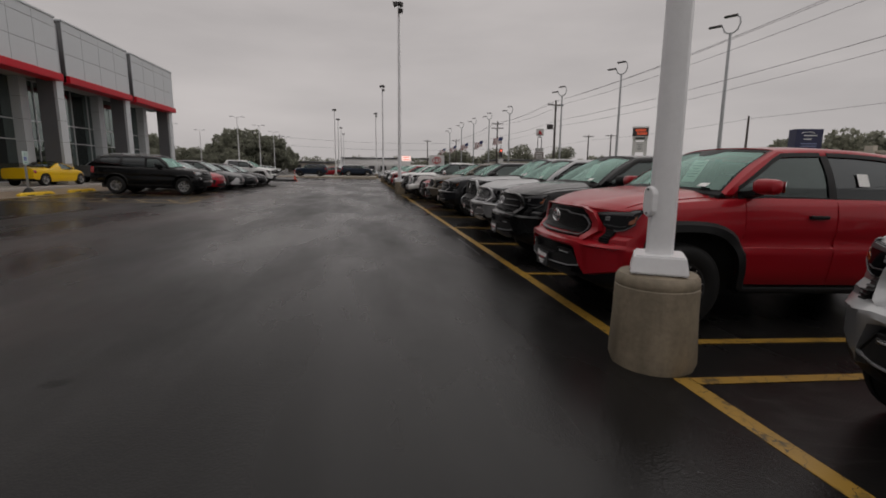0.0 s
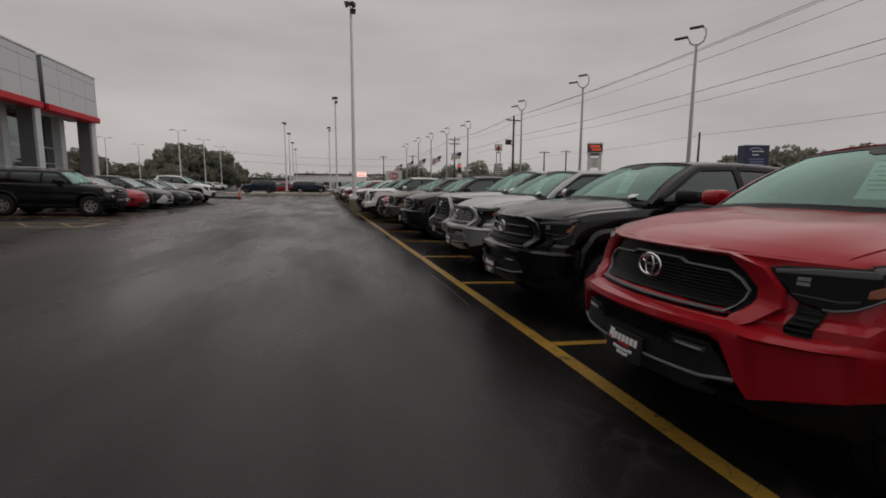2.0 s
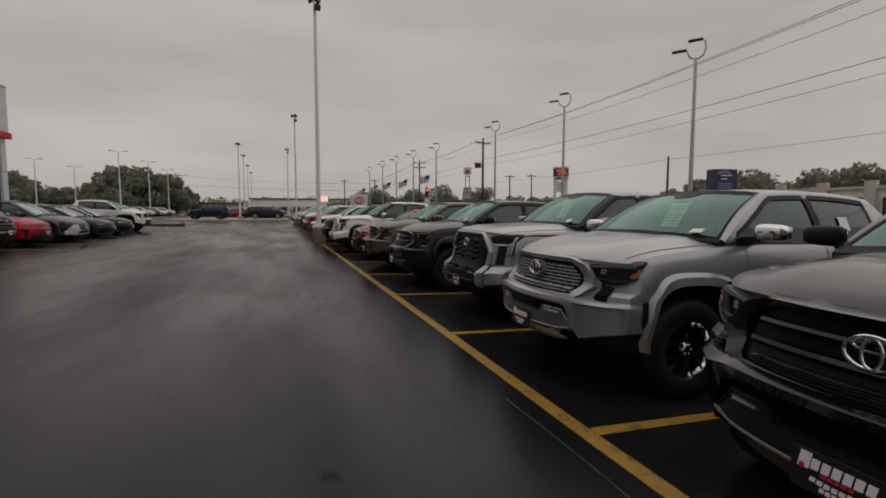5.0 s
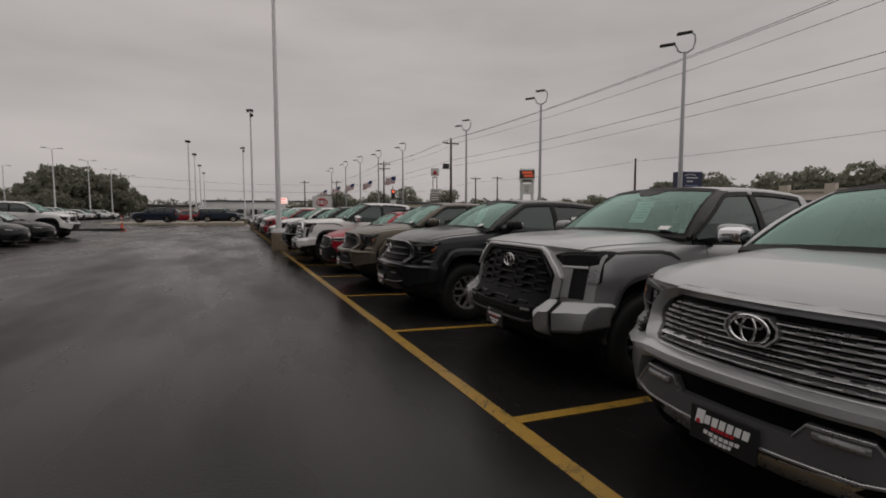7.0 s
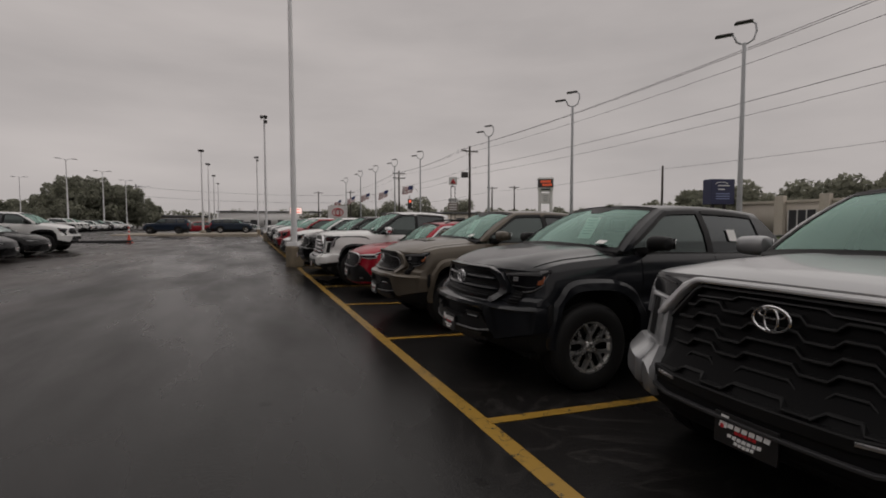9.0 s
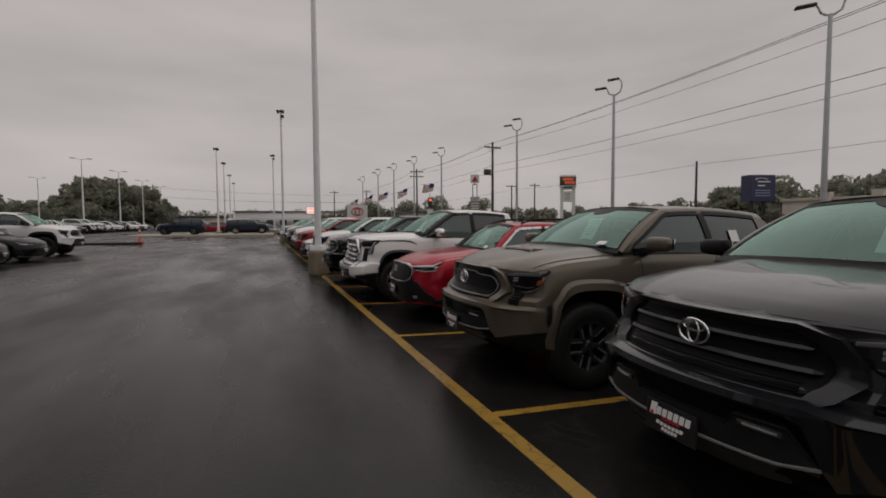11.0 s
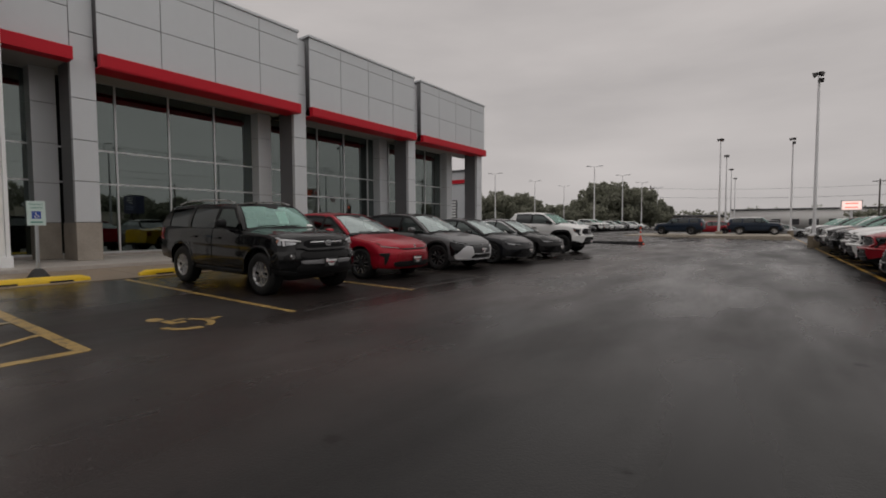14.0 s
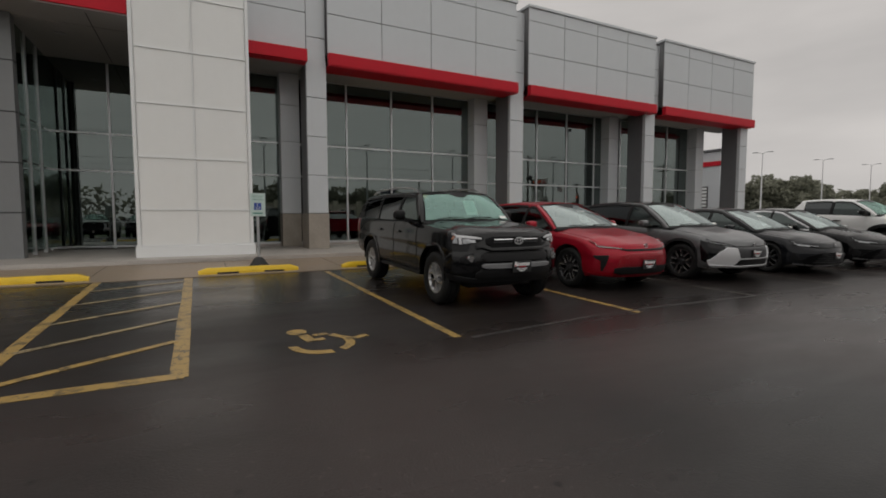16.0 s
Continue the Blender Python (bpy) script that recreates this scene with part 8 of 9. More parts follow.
park(make(SEDAN, CHARCOAL, "sedan", "dark charcoal sedan on dark wheels", "car", LEFT, rim=0.25, style=(5, 0.36), rim_mat=ALLOY_DARK, front=front_sedan), -7.42, 31.7, 0)
park(make(SEDAN, BLACK, "sedan", "glossy black sedan on dark wheels", "car", LEFT, rim=0.25, style=(6, 0.29), rim_mat=ALLOY_DARK, front=front_sedan, frame=SATIN), -7.45, 34.5, 0)
park(make(MIDSIZE, WHITE, "pickup_truck", "white midsize pickup truck with black wheel arches", "pickup truck", LEFT, rim=0.235, style=(6, 0.29), rim_mat=ALLOY_DARK, front=T1), -7.6, 38.2, 0)
yellow = make(ROADSTER, YELLOW, "sports_car", "bright yellow two-seat roadster on the showroom walk", "car", "", rim=0.2, style=(5, 0.36), front=front_roadster, roof_mat=BLACK_PLASTIC)
yellow.matrix_basis = pose(-16.7, 29.6, FLOOR_Z, 0, 0, 84)
dim_car = make(SEDAN, GREY, "sedan", "grey sedan under the showroom canopy", "car", "", detail=1, rim=0.25, style=(5, 0.36), front=front_sedan)
dim_car.matrix_basis = pose(-16.9, 36.6, FLOOR_Z, 0, 0, 86)

# ---- the far end of the lot ----
bm = bmesh.new()
box(bm, -13.5, 0.2, 67.0, 76.5, 0.0, 0.37, 0.03)
solid("kerb_island", bm, CONCRETE, "raised tan kerbed island at the end of the aisle", "kerb", kind="structure")
bm = bmesh.new()
box(bm, -13.0, -7.6, 48.2, 48.75, 0.1, 0.36, 0.03)
solid("kerb_end", bm, TRIM_GREY, "low dark kerb at the end of the parked row", "kerb", kind="structure")
FAR = "cars at the far end of the lot"
b1 = make(WAGON, BLUE, "suv", "blue suv parked on the kerbed island", "suv", FAR, detail=1, rim=0.22, style=(6, 0.29), rim_mat=ALLOY_DARK, front=front_wagon, rails=BLACK_PLASTIC)
b1.matrix_basis = pose(-11.3, 70.8, 0.37, 0, 0, 178)
b2 = make(WAGON, BLUE, "suv", "blue suv with a white roof on the kerbed island", "suv", FAR, detail=1, rim=0.22, style=(6, 0.29), roof_mat=WHITE, front=front_wagon, length=4.67)
b2.matrix_basis = pose(-0.3, 72.4, 0.37, 0, 0, 3)
protos = [make(base, col, nm, lab, "car", FAR, detail=0, rim=0.22, style=(5, 0.36), rim_mat=ALLOY_DARK, front=fr) for base, col, nm, lab, fr in (
    (SEDAN, CHARCOAL, "sedan", "dark sedan in the far lot", front_sedan), (CROSSOVER, DEEP_RED, "crossover_car", "dark red crossover in the far lot", front_crossover),
    (CROSSOVER, WHITE, "crossover_car", "white crossover in the far lot", front_crossover), (WAGON, BLACK, "suv", "black suv in the far lot", front_wagon),
    (SEDAN, SILVER, "sedan", "silver sedan in the far lot", front_sedan), (MIDSIZE, WHITE, "pickup_truck", "white pickup in the far lot", front_midsize))]
spots = [(-20.5, 66 + 2.9 * i) for i in range(16)]
order = [0, 0, 1, 1, 2, 0, 5, 5, 2, 4, 2, 3, 4, 2, 0, 2]
used = set()
for (x, y), k in zip(spots, order):
    m = pose(x + 0.1 * (k % 3), y, gz(x), 0, 0, 2)
    if k in used:
        copy_thing(protos[k], m)
    else:
        protos[k].matrix_basis = m
        used.add(k)
for x, y, k, h in ((-9.5, 80, 1, 200), (-7.0, 81, 1, 200), (-5.0, 79.5, 3, 190), (2.0, 82, 4, 10), (-0.5, 84, 3, 10), (-26, 58, 3, 0), (-26, 61, 1, 0), (-27, 64, 0, 0), (-34, 78, 2, 0), (-34, 82, 3, 0), (-34, 86, 0, 0)):
    copy_thing(protos[k], pose(x, y, gz(x), 0, 0, h))

# marker post on a cone foot
p = thing("traffic_post", "orange and white marker post on a cone base", "traffic cone")
bm = bmesh.new()
lathe(bm, [(0.26, 0), (0.26, 0.05), (0.15, 0.08), (0.07, 0.42), (0.06, 0.44)], 16)
part("cone_base", bm, mat("safety_orange", (0.62, 0.07, 0.03), 0.5, var=0.1), p)
for i, m in enumerate(("o", "w", "o", "w", "o")):
    bm = bmesh.new()
    lathe(bm, [(0.05, 0.44 + i * 0.13), (0.05, 0.565 + i * 0.13)], 12)
    part("band", bm, PRINT_WHITE if m == "w" else MATS["safety_orange"], p)
p.matrix_basis = pose(-7.75, 48.45, gz(-7.75))


# ---- wheel stops and parking signs ----
def wheel_stop(x, y, length):
    p = thing("wheel_stop", "bright yellow wheel stop on the pavement edge", "wheel stop", "yellow wheel stops")
    bm = bmesh.new()
    prof = [(-0.09, 0.0), (-0.085, 0.07), (-0.05, 0.125), (0.05, 0.125), (0.085, 0.07), (0.09, 0.0)]
    n = 12
    sheet(bm, [[(px * (0.8 if i in (0, n) else 1), -length / 2 + length * i / n, pz * (0.55 if i in (0, n) else 1)) for px, pz in prof] for i in range(n + 1)])
    for i in (0, n):
        bm.faces.new([bm.verts.new((px * 0.8, -length / 2 + length * i / n, pz * 0.55)) for px, pz in prof])
    part("block", bm, WHEELSTOP_YELLOW, p)
    for yc in (-length * 0.22, length * 0.24):
        bm = bmesh.new()
        box(bm, 0.07, 0.092, yc - 0.2, yc + 0.2, 0.0, 0.035)
        part("drain_slot", bm, BLACK_RUBBER, p)
    p.matrix_basis = pose(x, y, gz(x) + 0.01)
    return p


for y, ln_ in ((16.6, 2.1), (20.4, 1.95), (23.3, 1.9), (13.6, 2.0)):
    wheel_stop(-12.95, y, ln_)


def parking_sign(x, y):
    p = thing("parking_sign", "reserved parking sign on a grey post in a black rubber foot", "sign", "parking signs")
    bm = bmesh.new()
    lathe(bm, [(0.24, 0.0), (0.22, 0.06), (0.1, 0.24), (0.05, 0.27)], 8)
    part("foot", bm, BLACK_RUBBER, p)
    bm = bmesh.new()
    box(bm, -0.03, 0.03, -0.025, 0.025, 0.2, 1.62)
    part("post", bm, GREY_STEEL, p)
    bm = bmesh.new()
    box(bm, 0.032, 0.036, -0.155, 0.155, 1.16, 1.66, 0.002)
    plate = part("sign_plate", bm, mat("pale_green_sign", (0.55, 0.66, 0.62), 0.4, var=0.04), p)
    bm = bmesh.new()
    box(bm, 0.0365, 0.038, -0.075, 0.075, 1.30, 1.45)
    part("blue_square", bm, mat("sign_blue", (0.02, 0.06, 0.30), 0.4), plate)
    bm = bmesh.new()
    for a, c in (((-0.01, 1.43), (0.0, 1.37)), ((0.0, 1.37), (0.03, 1.365)), ((0.03, 1.365), (0.045, 1.325)), ((-0.035, 1.36), (-0.02, 1.325)), ((-0.02, 1.325), (0.015, 1.32))):
        tube(bm, [(0.039, *a), (0.039, *c)], 0.006, 5)
    part("white_figure", bm, PRINT_WHITE, plate)
    for txt, z, s in (("RESERVED", 1.575, 0.05), ("PARKING", 1.505, 0.05)):
        cu = bpy.data.curves.new("lettering", "FONT")
        cu.body, cu.size, cu.extrude, cu.align_x = txt, s, 0.0008, "CENTER"
        cu.materials.append(mat("sign_green", (0.02, 0.22, 0.16), 0.5))
        tx = new("lettering", cu)
        tx.parent = plate
        tx.matrix_basis = pose(0.0378, 0, z, 90, 0, 90)
    bm = bmesh.new()
    box(bm, 0.0365, 0.038, -0.1, 0.1, 1.215, 1.24)
    part("print_bar", bm, MATS["sign_green"], plate)
    p.matrix_basis = pose(x, y, gz(x) + 0.012)
    return p


parking_sign(-13.35, 20.62)
parking_sign(-13.35, 16.0)


# ---- road side: utility poles, wires, signs, flags ----
WOOD_POLE = mat("weathered_pole_wood", (0.055, 0.045, 0.038), 0.8, var=0.25, scale=5)
WIRE = mat("wire", (0.03, 0.03, 0.03), 0.6)


def utility_pole(x, y, h, arms, yaw=0):
    p = thing("utility_pole", "dark weathered wooden utility pole with cross arms", "utility pole", "utility poles")
    bm = bmesh.new()
    tube(bm, [(0, 0, 0), (0, 0, h)], [0.19, 0.12], 10)
    part("pole", bm, WOOD_POLE, p)
    for z in arms:
        bm = bmesh.new()
        box(bm, -1.25, 1.25, -0.06, 0.06, z - 0.07, z + 0.07)
        tube(bm, [(-0.7, 0.02, z), (0, 0.02, z - 0.6)], 0.02, 5)
        tube(bm, [(0.7, 0.02, z), (0, 0.02, z - 0.6)], 0.02, 5)
        a = part("cross_arm", bm, WOOD_POLE, p)
        for s in (-1.15, -0.6, 0.6, 1.15):
            b = bmesh.new()
            lathe(b, [(0.05, z + 0.07), (0.06, z + 0.13), (0.03, z + 0.2), (0.001, z + 0.2)], 8, "z", (s, 0, 0))
            part("insulator", b, TRIM_GREY, a)
    p.matrix_basis = pose(x, y, 0, 0, 0, yaw)
    return p


utility_pole(26.0, 67.6, 11.4, (10.75,), 10)
utility_pole(25.8, 100, 11.6, (11.1, 10.2), 0)
utility_pole(25.5, 150, 11.0, (10.5,), 0)
utility_pole(17.0, 155, 11.0, (10.5,), 0)
utility_pole(49.0, 106, 9.6, (9.3,), 0)
utility_pole(53.5, 104, 9.8, (9.4,), 0)
utility_pole(49.8, 59.0, 8.9, (), 0)
utility_pole(-28.0, 150.0, 11.5, (10.8,), 30)


def wire(points, r=0.012, sag=0.5):
    bm = bmesh.new()
    for a, b in zip(points, points[1:]):
        a, b = Vector(a), Vector(b)
        pts = [a.lerp(b, i / 12) - Vector((0, 0, sag * 4 * (i / 12) * (1 - i / 12))) for i in range(13)]
        tube(bm, pts, r, 5)
    return solid("overhead_wire", bm, WIRE, "thin black overhead power line", "cable", "overhead wires")


for dx, z, r in ((-1.15, 10.95, 0.016), (0.0, 11.3, 0.016), (1.15, 10.95, 0.014)):
    wire([(26.4 + dx, -25, z + 0.2), (26.2 + dx, 20, z + 0.2), (26 + dx, 67.6, z), (25.8 + dx, 100, z + 0.05), (25.5 + dx, 150, z - 0.6)], r)
wire([(26.0, -25, 8.3), (26.0, 20, 8.4), (25.85, 67.6, 8.5), (25.65, 100, 8.5), (25.3, 150, 8.0)], 0.017, 0.35)
wire([(26.0, -25, 7.6), (26.0, 20, 7.7), (25.85, 67.6, 7.7), (25.65, 100, 7.6)], 0.012, 0.4)
wire([(50, -40, 8.9), (50, 10, 8.9), (49.8, 59, 8.5), (49.6, 106, 8.6), (48, 190, 8.0)], 0.018, 0.4)
wire([(-28.0, 150, 10.8), (40, 170, 11.5)], 0.025, 1.2)
wire([(-28.0, 150, 8.5), (40, 170, 9.0)], 0.03, 1.0)

# cobra head light on the near utility pole
bm = bmesh.new()
tube(bm, [(26.0, 67.5, 7.0), (25.4, 67.2, 7.6)], 0.05, 6)
box(bm, 24.7, 25.5, 66.9, 67.5, 7.3, 8.0, 0.1)
solid("security_light", bm, DARK_STEEL, "dark floodlight bracketed to a utility pole", "lamp")

SIGN_WHITE = mat("sign_white", (0.65, 0.64, 0.63), 0.45, var=0.05)
SIGN_BLUE = mat("pylon_blue", (0.022, 0.026, 0.075), 0.4, var=0.06)


def emitter(name, color, strength):
    return mat(name, tuple(c * 0.3 for c in color), 0.5, emit=color, strength=strength)


ORANGE_LED = emitter("orange_led", (0.9, 0.13, 0.05), 0.42)
RED_LED = emitter("red_led", (1.0, 0.14, 0.07), 1.1)

s = thing("pylon_sign", "dark blue pylon sign with pale unreadable lettering", "sign")
bm = bmesh.new()
box(bm, -1.6, 1.6, -0.75, 0.75, 3.7, 6.8, 0.04)
cab_ = part("cabinet", bm, SIGN_BLUE, s)
for z, w, o in ((6.0, 1.6, 0.1), (5.55, 0.9, -0.2), (5.0, 1.9, 0.0), (4.7, 1.9, 0.0), (4.4, 1.9, 0.0)):
    bm = bmesh.new()
    box(bm, o - w / 2, o + w / 2, -0.76, -0.752, z - 0.06, z + 0.06)
    part("print_bar", bm, PRINT_WHITE if z > 5.2 else mat("pale_blue_print", (0.2, 0.24, 0.4), 0.5), cab_)
bm = bmesh.new()
pts = [(-1.0 + 1.6 * (1 - math.cos(a)) * 0.5, -0.756, 6.2 + 0.22 * math.sin(a)) for a in (math.pi * k / 12 for k in range(13))]
tube(bm, pts, 0.04, 5)
part("logo_arc", bm, PRINT_WHITE, cab_)
for x in (-0.8, 0.8):
    bm = bmesh.new()
    box(bm, x - 0.15, x + 0.15, -0.15, 0.15, 0, 3.72)
    part("leg", bm, DARK_STEEL, s)
s.matrix_basis = pose(53.8, 54.0, 0, 0, 0, -12)

s = thing("message_sign", "white pylon with a lit orange message board", "sign")
bm = bmesh.new()
box(bm, -1.5, 1.5, -0.5, 0.5, 8.45, 10.05, 0.04)
cab_ = part("cabinet", bm, DARK_STEEL, s)
rng = random.Random(5)
for z, x0, x1 in ((9.45, -0.95, 1.2), (8.8, -0.6, 1.3)):
    x = x0
    while x < x1 - 0.2:
        w = rng.uniform(0.22, 0.34)
        bm = bmesh.new()
        box(bm, x, min(x + w, x1), -0.52, -0.505, z - 0.05, z + 0.42)
        part("message_block", bm, ORANGE_LED, cab_)
        x += w + 0.09
bm = bmesh.new()
hexa(bm, [(-1.6, -0.55, 10.05), (1.6, -0.55, 10.05), (1.6, 0.55, 10.05), (-1.6, 0.55, 10.05)], [(-1.35, -0.4, 10.5), (1.35, -0.4, 10.5), (1.35, 0.4, 10.5), (-1.35, 0.4, 10.5)])
part("cap", bm, SIGN_WHITE, s)
bm = bmesh.new()
hexa(bm, [(-1.35, -0.4, 7.7), (1.35, -0.4, 7.7), (1.35, 0.4, 7.7), (-1.35, 0.4, 7.7)], [(-1.6, -0.55, 8.45), (1.6, -0.55, 8.45), (1.6, 0.55, 8.45), (-1.6, 0.55, 8.45)])
vp = part("valance", bm, SIGN_WHITE, s)
bm = bmesh.new()
box(bm, -0.9, 0.9, -0.57, -0.5, 7.95, 8.25)
part("print_bar", bm, TRIM_GREY, vp)
for x in (-1.1, 1.1):
    bm = bmesh.new()
    box(bm, x - 0.3, x + 0.3, -0.25, 0.25, 0, 7.72, 0.02)
    part("leg", bm, SIGN_WHITE, s)
bm = bmesh.new()
box(bm, -0.78, 0.78, -0.2, 0.2, 5.3, 7.4, 0.02)
lp = part("lower_panel", bm, SIGN_WHITE, s)
for z, w in ((6.9, 0.5), (6.5, 0.35), (6.1, 0.45), (5.8, 0.3)):
    bm = bmesh.new()
    box(bm, -w, w, -0.215, -0.202, z - 0.06, z + 0.06)
    part("print_bar", bm, SKID_GREY, lp)
s.matrix_basis = pose(53.4, 91.6, 0, 0, 0, -30)

s = thing("station_sign", "white square sign with a red triangle above a word board", "sign")
bm = bmesh.new()
box(bm, -0.06, 0.06, -0.06, 0.06, 6.35, 6.6)
part("neck", bm, DARK_STEEL, s)
for x in (-0.27, 0.27):
    bm = bmesh.new()
    box(bm, x - 0.05, x + 0.05, -0.06, 0.06, 0, 6.38)
    part("leg", bm, DARK_STEEL, s)
bm = bmesh.new()
box(bm, -0.27, 0.27, -0.06, 0.06, 6.3, 6.38)
part("crossbar", bm, DARK_STEEL, s)
bm = bmesh.new()
box(bm, -0.55, 0.55, -0.15, 0.15, 6.55, 7.6, 0.03)
pl = part("square_board", bm, SIGN_WHITE, s)
bm = bmesh.new()
hexa(bm, [(-0.4, -0.16, 6.72), (0.4, -0.16, 6.72), (0.0, -0.16, 7.42)], [(-0.4, -0.155, 6.72), (0.4, -0.155, 6.72), (0.0, -0.155, 7.42)])
part("red_triangle", bm, PRINT_RED, pl)
bm = bmesh.new()
hexa(bm, [(-0.4, -0.166, 6.72), (0.0, -0.166, 6.72), (0.0, -0.166, 7.0)], [(-0.4, -0.162, 6.72), (0.0, -0.162, 6.72), (0.0, -0.162, 7.0)])
part("dark_triangle", bm, INK, pl)
bm = bmesh.new()
box(bm, -0.62, 0.62, -0.12, 0.12, 4.25, 4.78, 0.02)
pl = part("word_board", bm, SIGN_WHITE, s)
word = bpy.data.curves.new("word", "FONT")
word.body, word.size, word.align_x, word.extrude = "EAT", 0.56, "CENTER", 0.01
word.materials.append(INK)
w_ob = new("letters", word)
w_ob.parent = pl
w_ob.matrix_basis = pose(0, -0.135, 4.32, 90, 0, 0)
bm = bmesh.new()
box(bm, -0.66, 0.66, -0.12, 0.12, 3.1, 4.2, 0.02)
pl = part("price_board", bm, mat("faded_board", (0.20, 0.17, 0.15), 0.6, var=0.15), s)
for z in (3.95, 3.6, 3.3):
    bm = bmesh.new()
    box(bm, -0.5, 0.5, -0.13, -0.122, z - 0.07, z + 0.07)
    part("print_bar", bm, SIGN_WHITE, pl)
s.matrix_basis = pose(24.6, 69.9, 0, 0, 0, -18)

s = thing("led_sign", "small lit red message sign on a white post", "sign")
bm = bmesh.new()
box(bm, -0.85, 0.85, -0.12, 0.12, 2.7, 3.75, 0.03)
pl = part("cabinet", bm, SIGN_WHITE, s)
bm = bmesh.new()
box(bm, -0.75, 0.75, -0.135, -0.122, 2.8, 3.65)
part("lit_face", bm, emitter("pale_led", (1.0, 0.72, 0.66), 0.95), pl)
for z in (3.42, 3.02):
    bm = bmesh.new()
    box(bm, -0.5, 0.5, -0.145, -0.137, z - 0.05, z + 0.05)
    part("message_bar", bm, RED_LED, pl)
bm = bmesh.new()
box(bm, -0.1, 0.1, -0.1, 0.1, 0, 2.7)
part("post", bm, WHITE_POLE, s)
s.matrix_basis = pose(5.2, 80.0, 0)

s = thing("dealer_sign", "white sign board with a red oval emblem", "sign")
bm = bmesh.new()
box(bm, -0.9, 0.9, -0.08, 0.08, 1.9, 3.1, 0.02)
pl = part("board", bm, SIGN_WHITE, s)
for ry, rz in ((0.5, 0.34), (0.2, 0.3)):
    bm = bmesh.new()
    pts = [(ry * math.cos(a), -0.1, 2.5 + rz * math.sin(a)) for a in (2 * math.pi * k / 20 for k in range(21))]
    tube(bm, pts, 0.045, 5)
    part("red_oval", bm, PRINT_RED, pl)
for x in (-0.6, 0.6):
    bm = bmesh.new()
    box(bm, x - 0.05, x + 0.05, -0.05, 0.05, 0, 1.9)
    part("post", bm, WHITE_POLE, s)
s.matrix_basis = pose(7.3, 56.5, 0, 0, 0, -5)

s = thing("traffic_signal", "traffic signal showing red above a white plate", "traffic light")
bm = bmesh.new()
tube(bm, [(0, 0, 0), (0, 0, 5.2)], [0.1, 0.07], 8)
part("post", bm, GREY_STEEL, s)
bm = bmesh.new()
box(bm, -0.25, 0.25, -0.2, 0.1, 3.4, 4.7, 0.03)
hd = part("housing", bm, DARK_STEEL, s)
for z, m in ((4.4, RED_LED), (4.05, INK), (3.7, INK)):
    bm = bmesh.new()
    lathe(bm, [(0.001, -0.23), (0.17, -0.23), (0.17, -0.2)], 12, "y", (0, 0, z))
    part("lens", bm, m, hd)
bm = bmesh.new()
box(bm, -0.4, 0.4, -0.12, -0.08, 2.5, 3.2)
part("plate", bm, SIGN_WHITE, s)
s.matrix_basis = pose(19.2, 72.0, 0)

FLAG_RED, FLAG_BLUE = mat("flag_red", (0.20, 0.03, 0.035), 0.8, var=0.1), mat("flag_blue", (0.03, 0.04, 0.13), 0.8, var=0.1)


def flag(x, y, z, yaw, droop):
    p = thing("flag", "striped flag with a blue canton on a slanted staff", "flag", "flags along the road")
    bm = bmesh.new()
    tube(bm, [(0, 0, 0), (-0.9, 0, 1.1)], [0.025, 0.018], 6)
    part("staff", bm, WHITE_POLE, p)
    f = lambda u, v: (-0.85 - 1.5 * u * math.cos(droop) - 0.12 * v, 0.13 * math.sin(5.5 * u + v), 1.05 - 0.9 * v - 1.5 * u * math.sin(droop) + 0.05 * math.sin(7 * u))
    for k in range(13):
        v0, v1 = k / 13, (k + 1) / 13
        u0 = 0.42 if k < 7 else 0.0
        bm = bmesh.new()
        slab(bm, [[f(u0 + (1 - u0) * i / 8, v) for v in (v0, v1)] for i in range(9)], (0, 0.006, 0))
        part("stripe", bm, FLAG_RED if k % 2 == 0 else PRINT_WHITE, p)
    bm = bmesh.new()
    slab(bm, [[f(0.42 * i / 4, 7 / 13 * j / 3) for j in range(4)] for i in range(5)], (0, 0.006, 0))
    part("canton", bm, FLAG_BLUE, p)
    p.matrix_basis = pose(x, y, z, 0, 0, yaw)


for (x, y), d in zip(LAMPS[4:], (0.15, 0.35, 0.3, 0.4, 0.4)):
    flag(x - 0.1, y, 5.0, 10, d)

# ---- buildings and trees in the distance ----
BEIGE = mat("beige_render", (0.50, 0.45, 0.39), 0.7, var=0.08, scale=0.5)
s = thing("low_building", "low flat-roofed beige commercial building across the road", "building")
bm = bmesh.new()
box(bm, 58, 80, 30, 54, 0, 3.75)
part("wall", bm, BEIGE, s)
bm = bmesh.new()
box(bm, 57.8, 80.2, 29.8, 54.2, 3.75, 4.05, 0.03)
part("roof", bm, BEIGE, s)
for y in (33, 39.5, 44.2, 49.0):
    bm = bmesh.new()
    box(bm, 57.4, 58.02, y - 0.5, y + 0.5, 0, 4.6, 0.02)
    part("pilaster", bm, BEIGE, s)
for y0, y1, z0, z1 in ((40.2, 43.5, 0.1, 2.9), (34.2, 38.6, 0.8, 2.9), (45.2, 48.2, 0.5, 2.9)):
    bm = bmesh.new()
    box(bm, 57.9, 58.0, y0, y1, z0, z1)
    w_ = part("window", bm, INK, s)
    for k in range(4):
        b = bmesh.new()
        yk = y0 + (y1 - y0) * k / 3
        box(b, 57.84, 57.9, yk - 0.05, yk + 0.05, z0, z1)
        part("frame", b, SIGN_WHITE, w_)

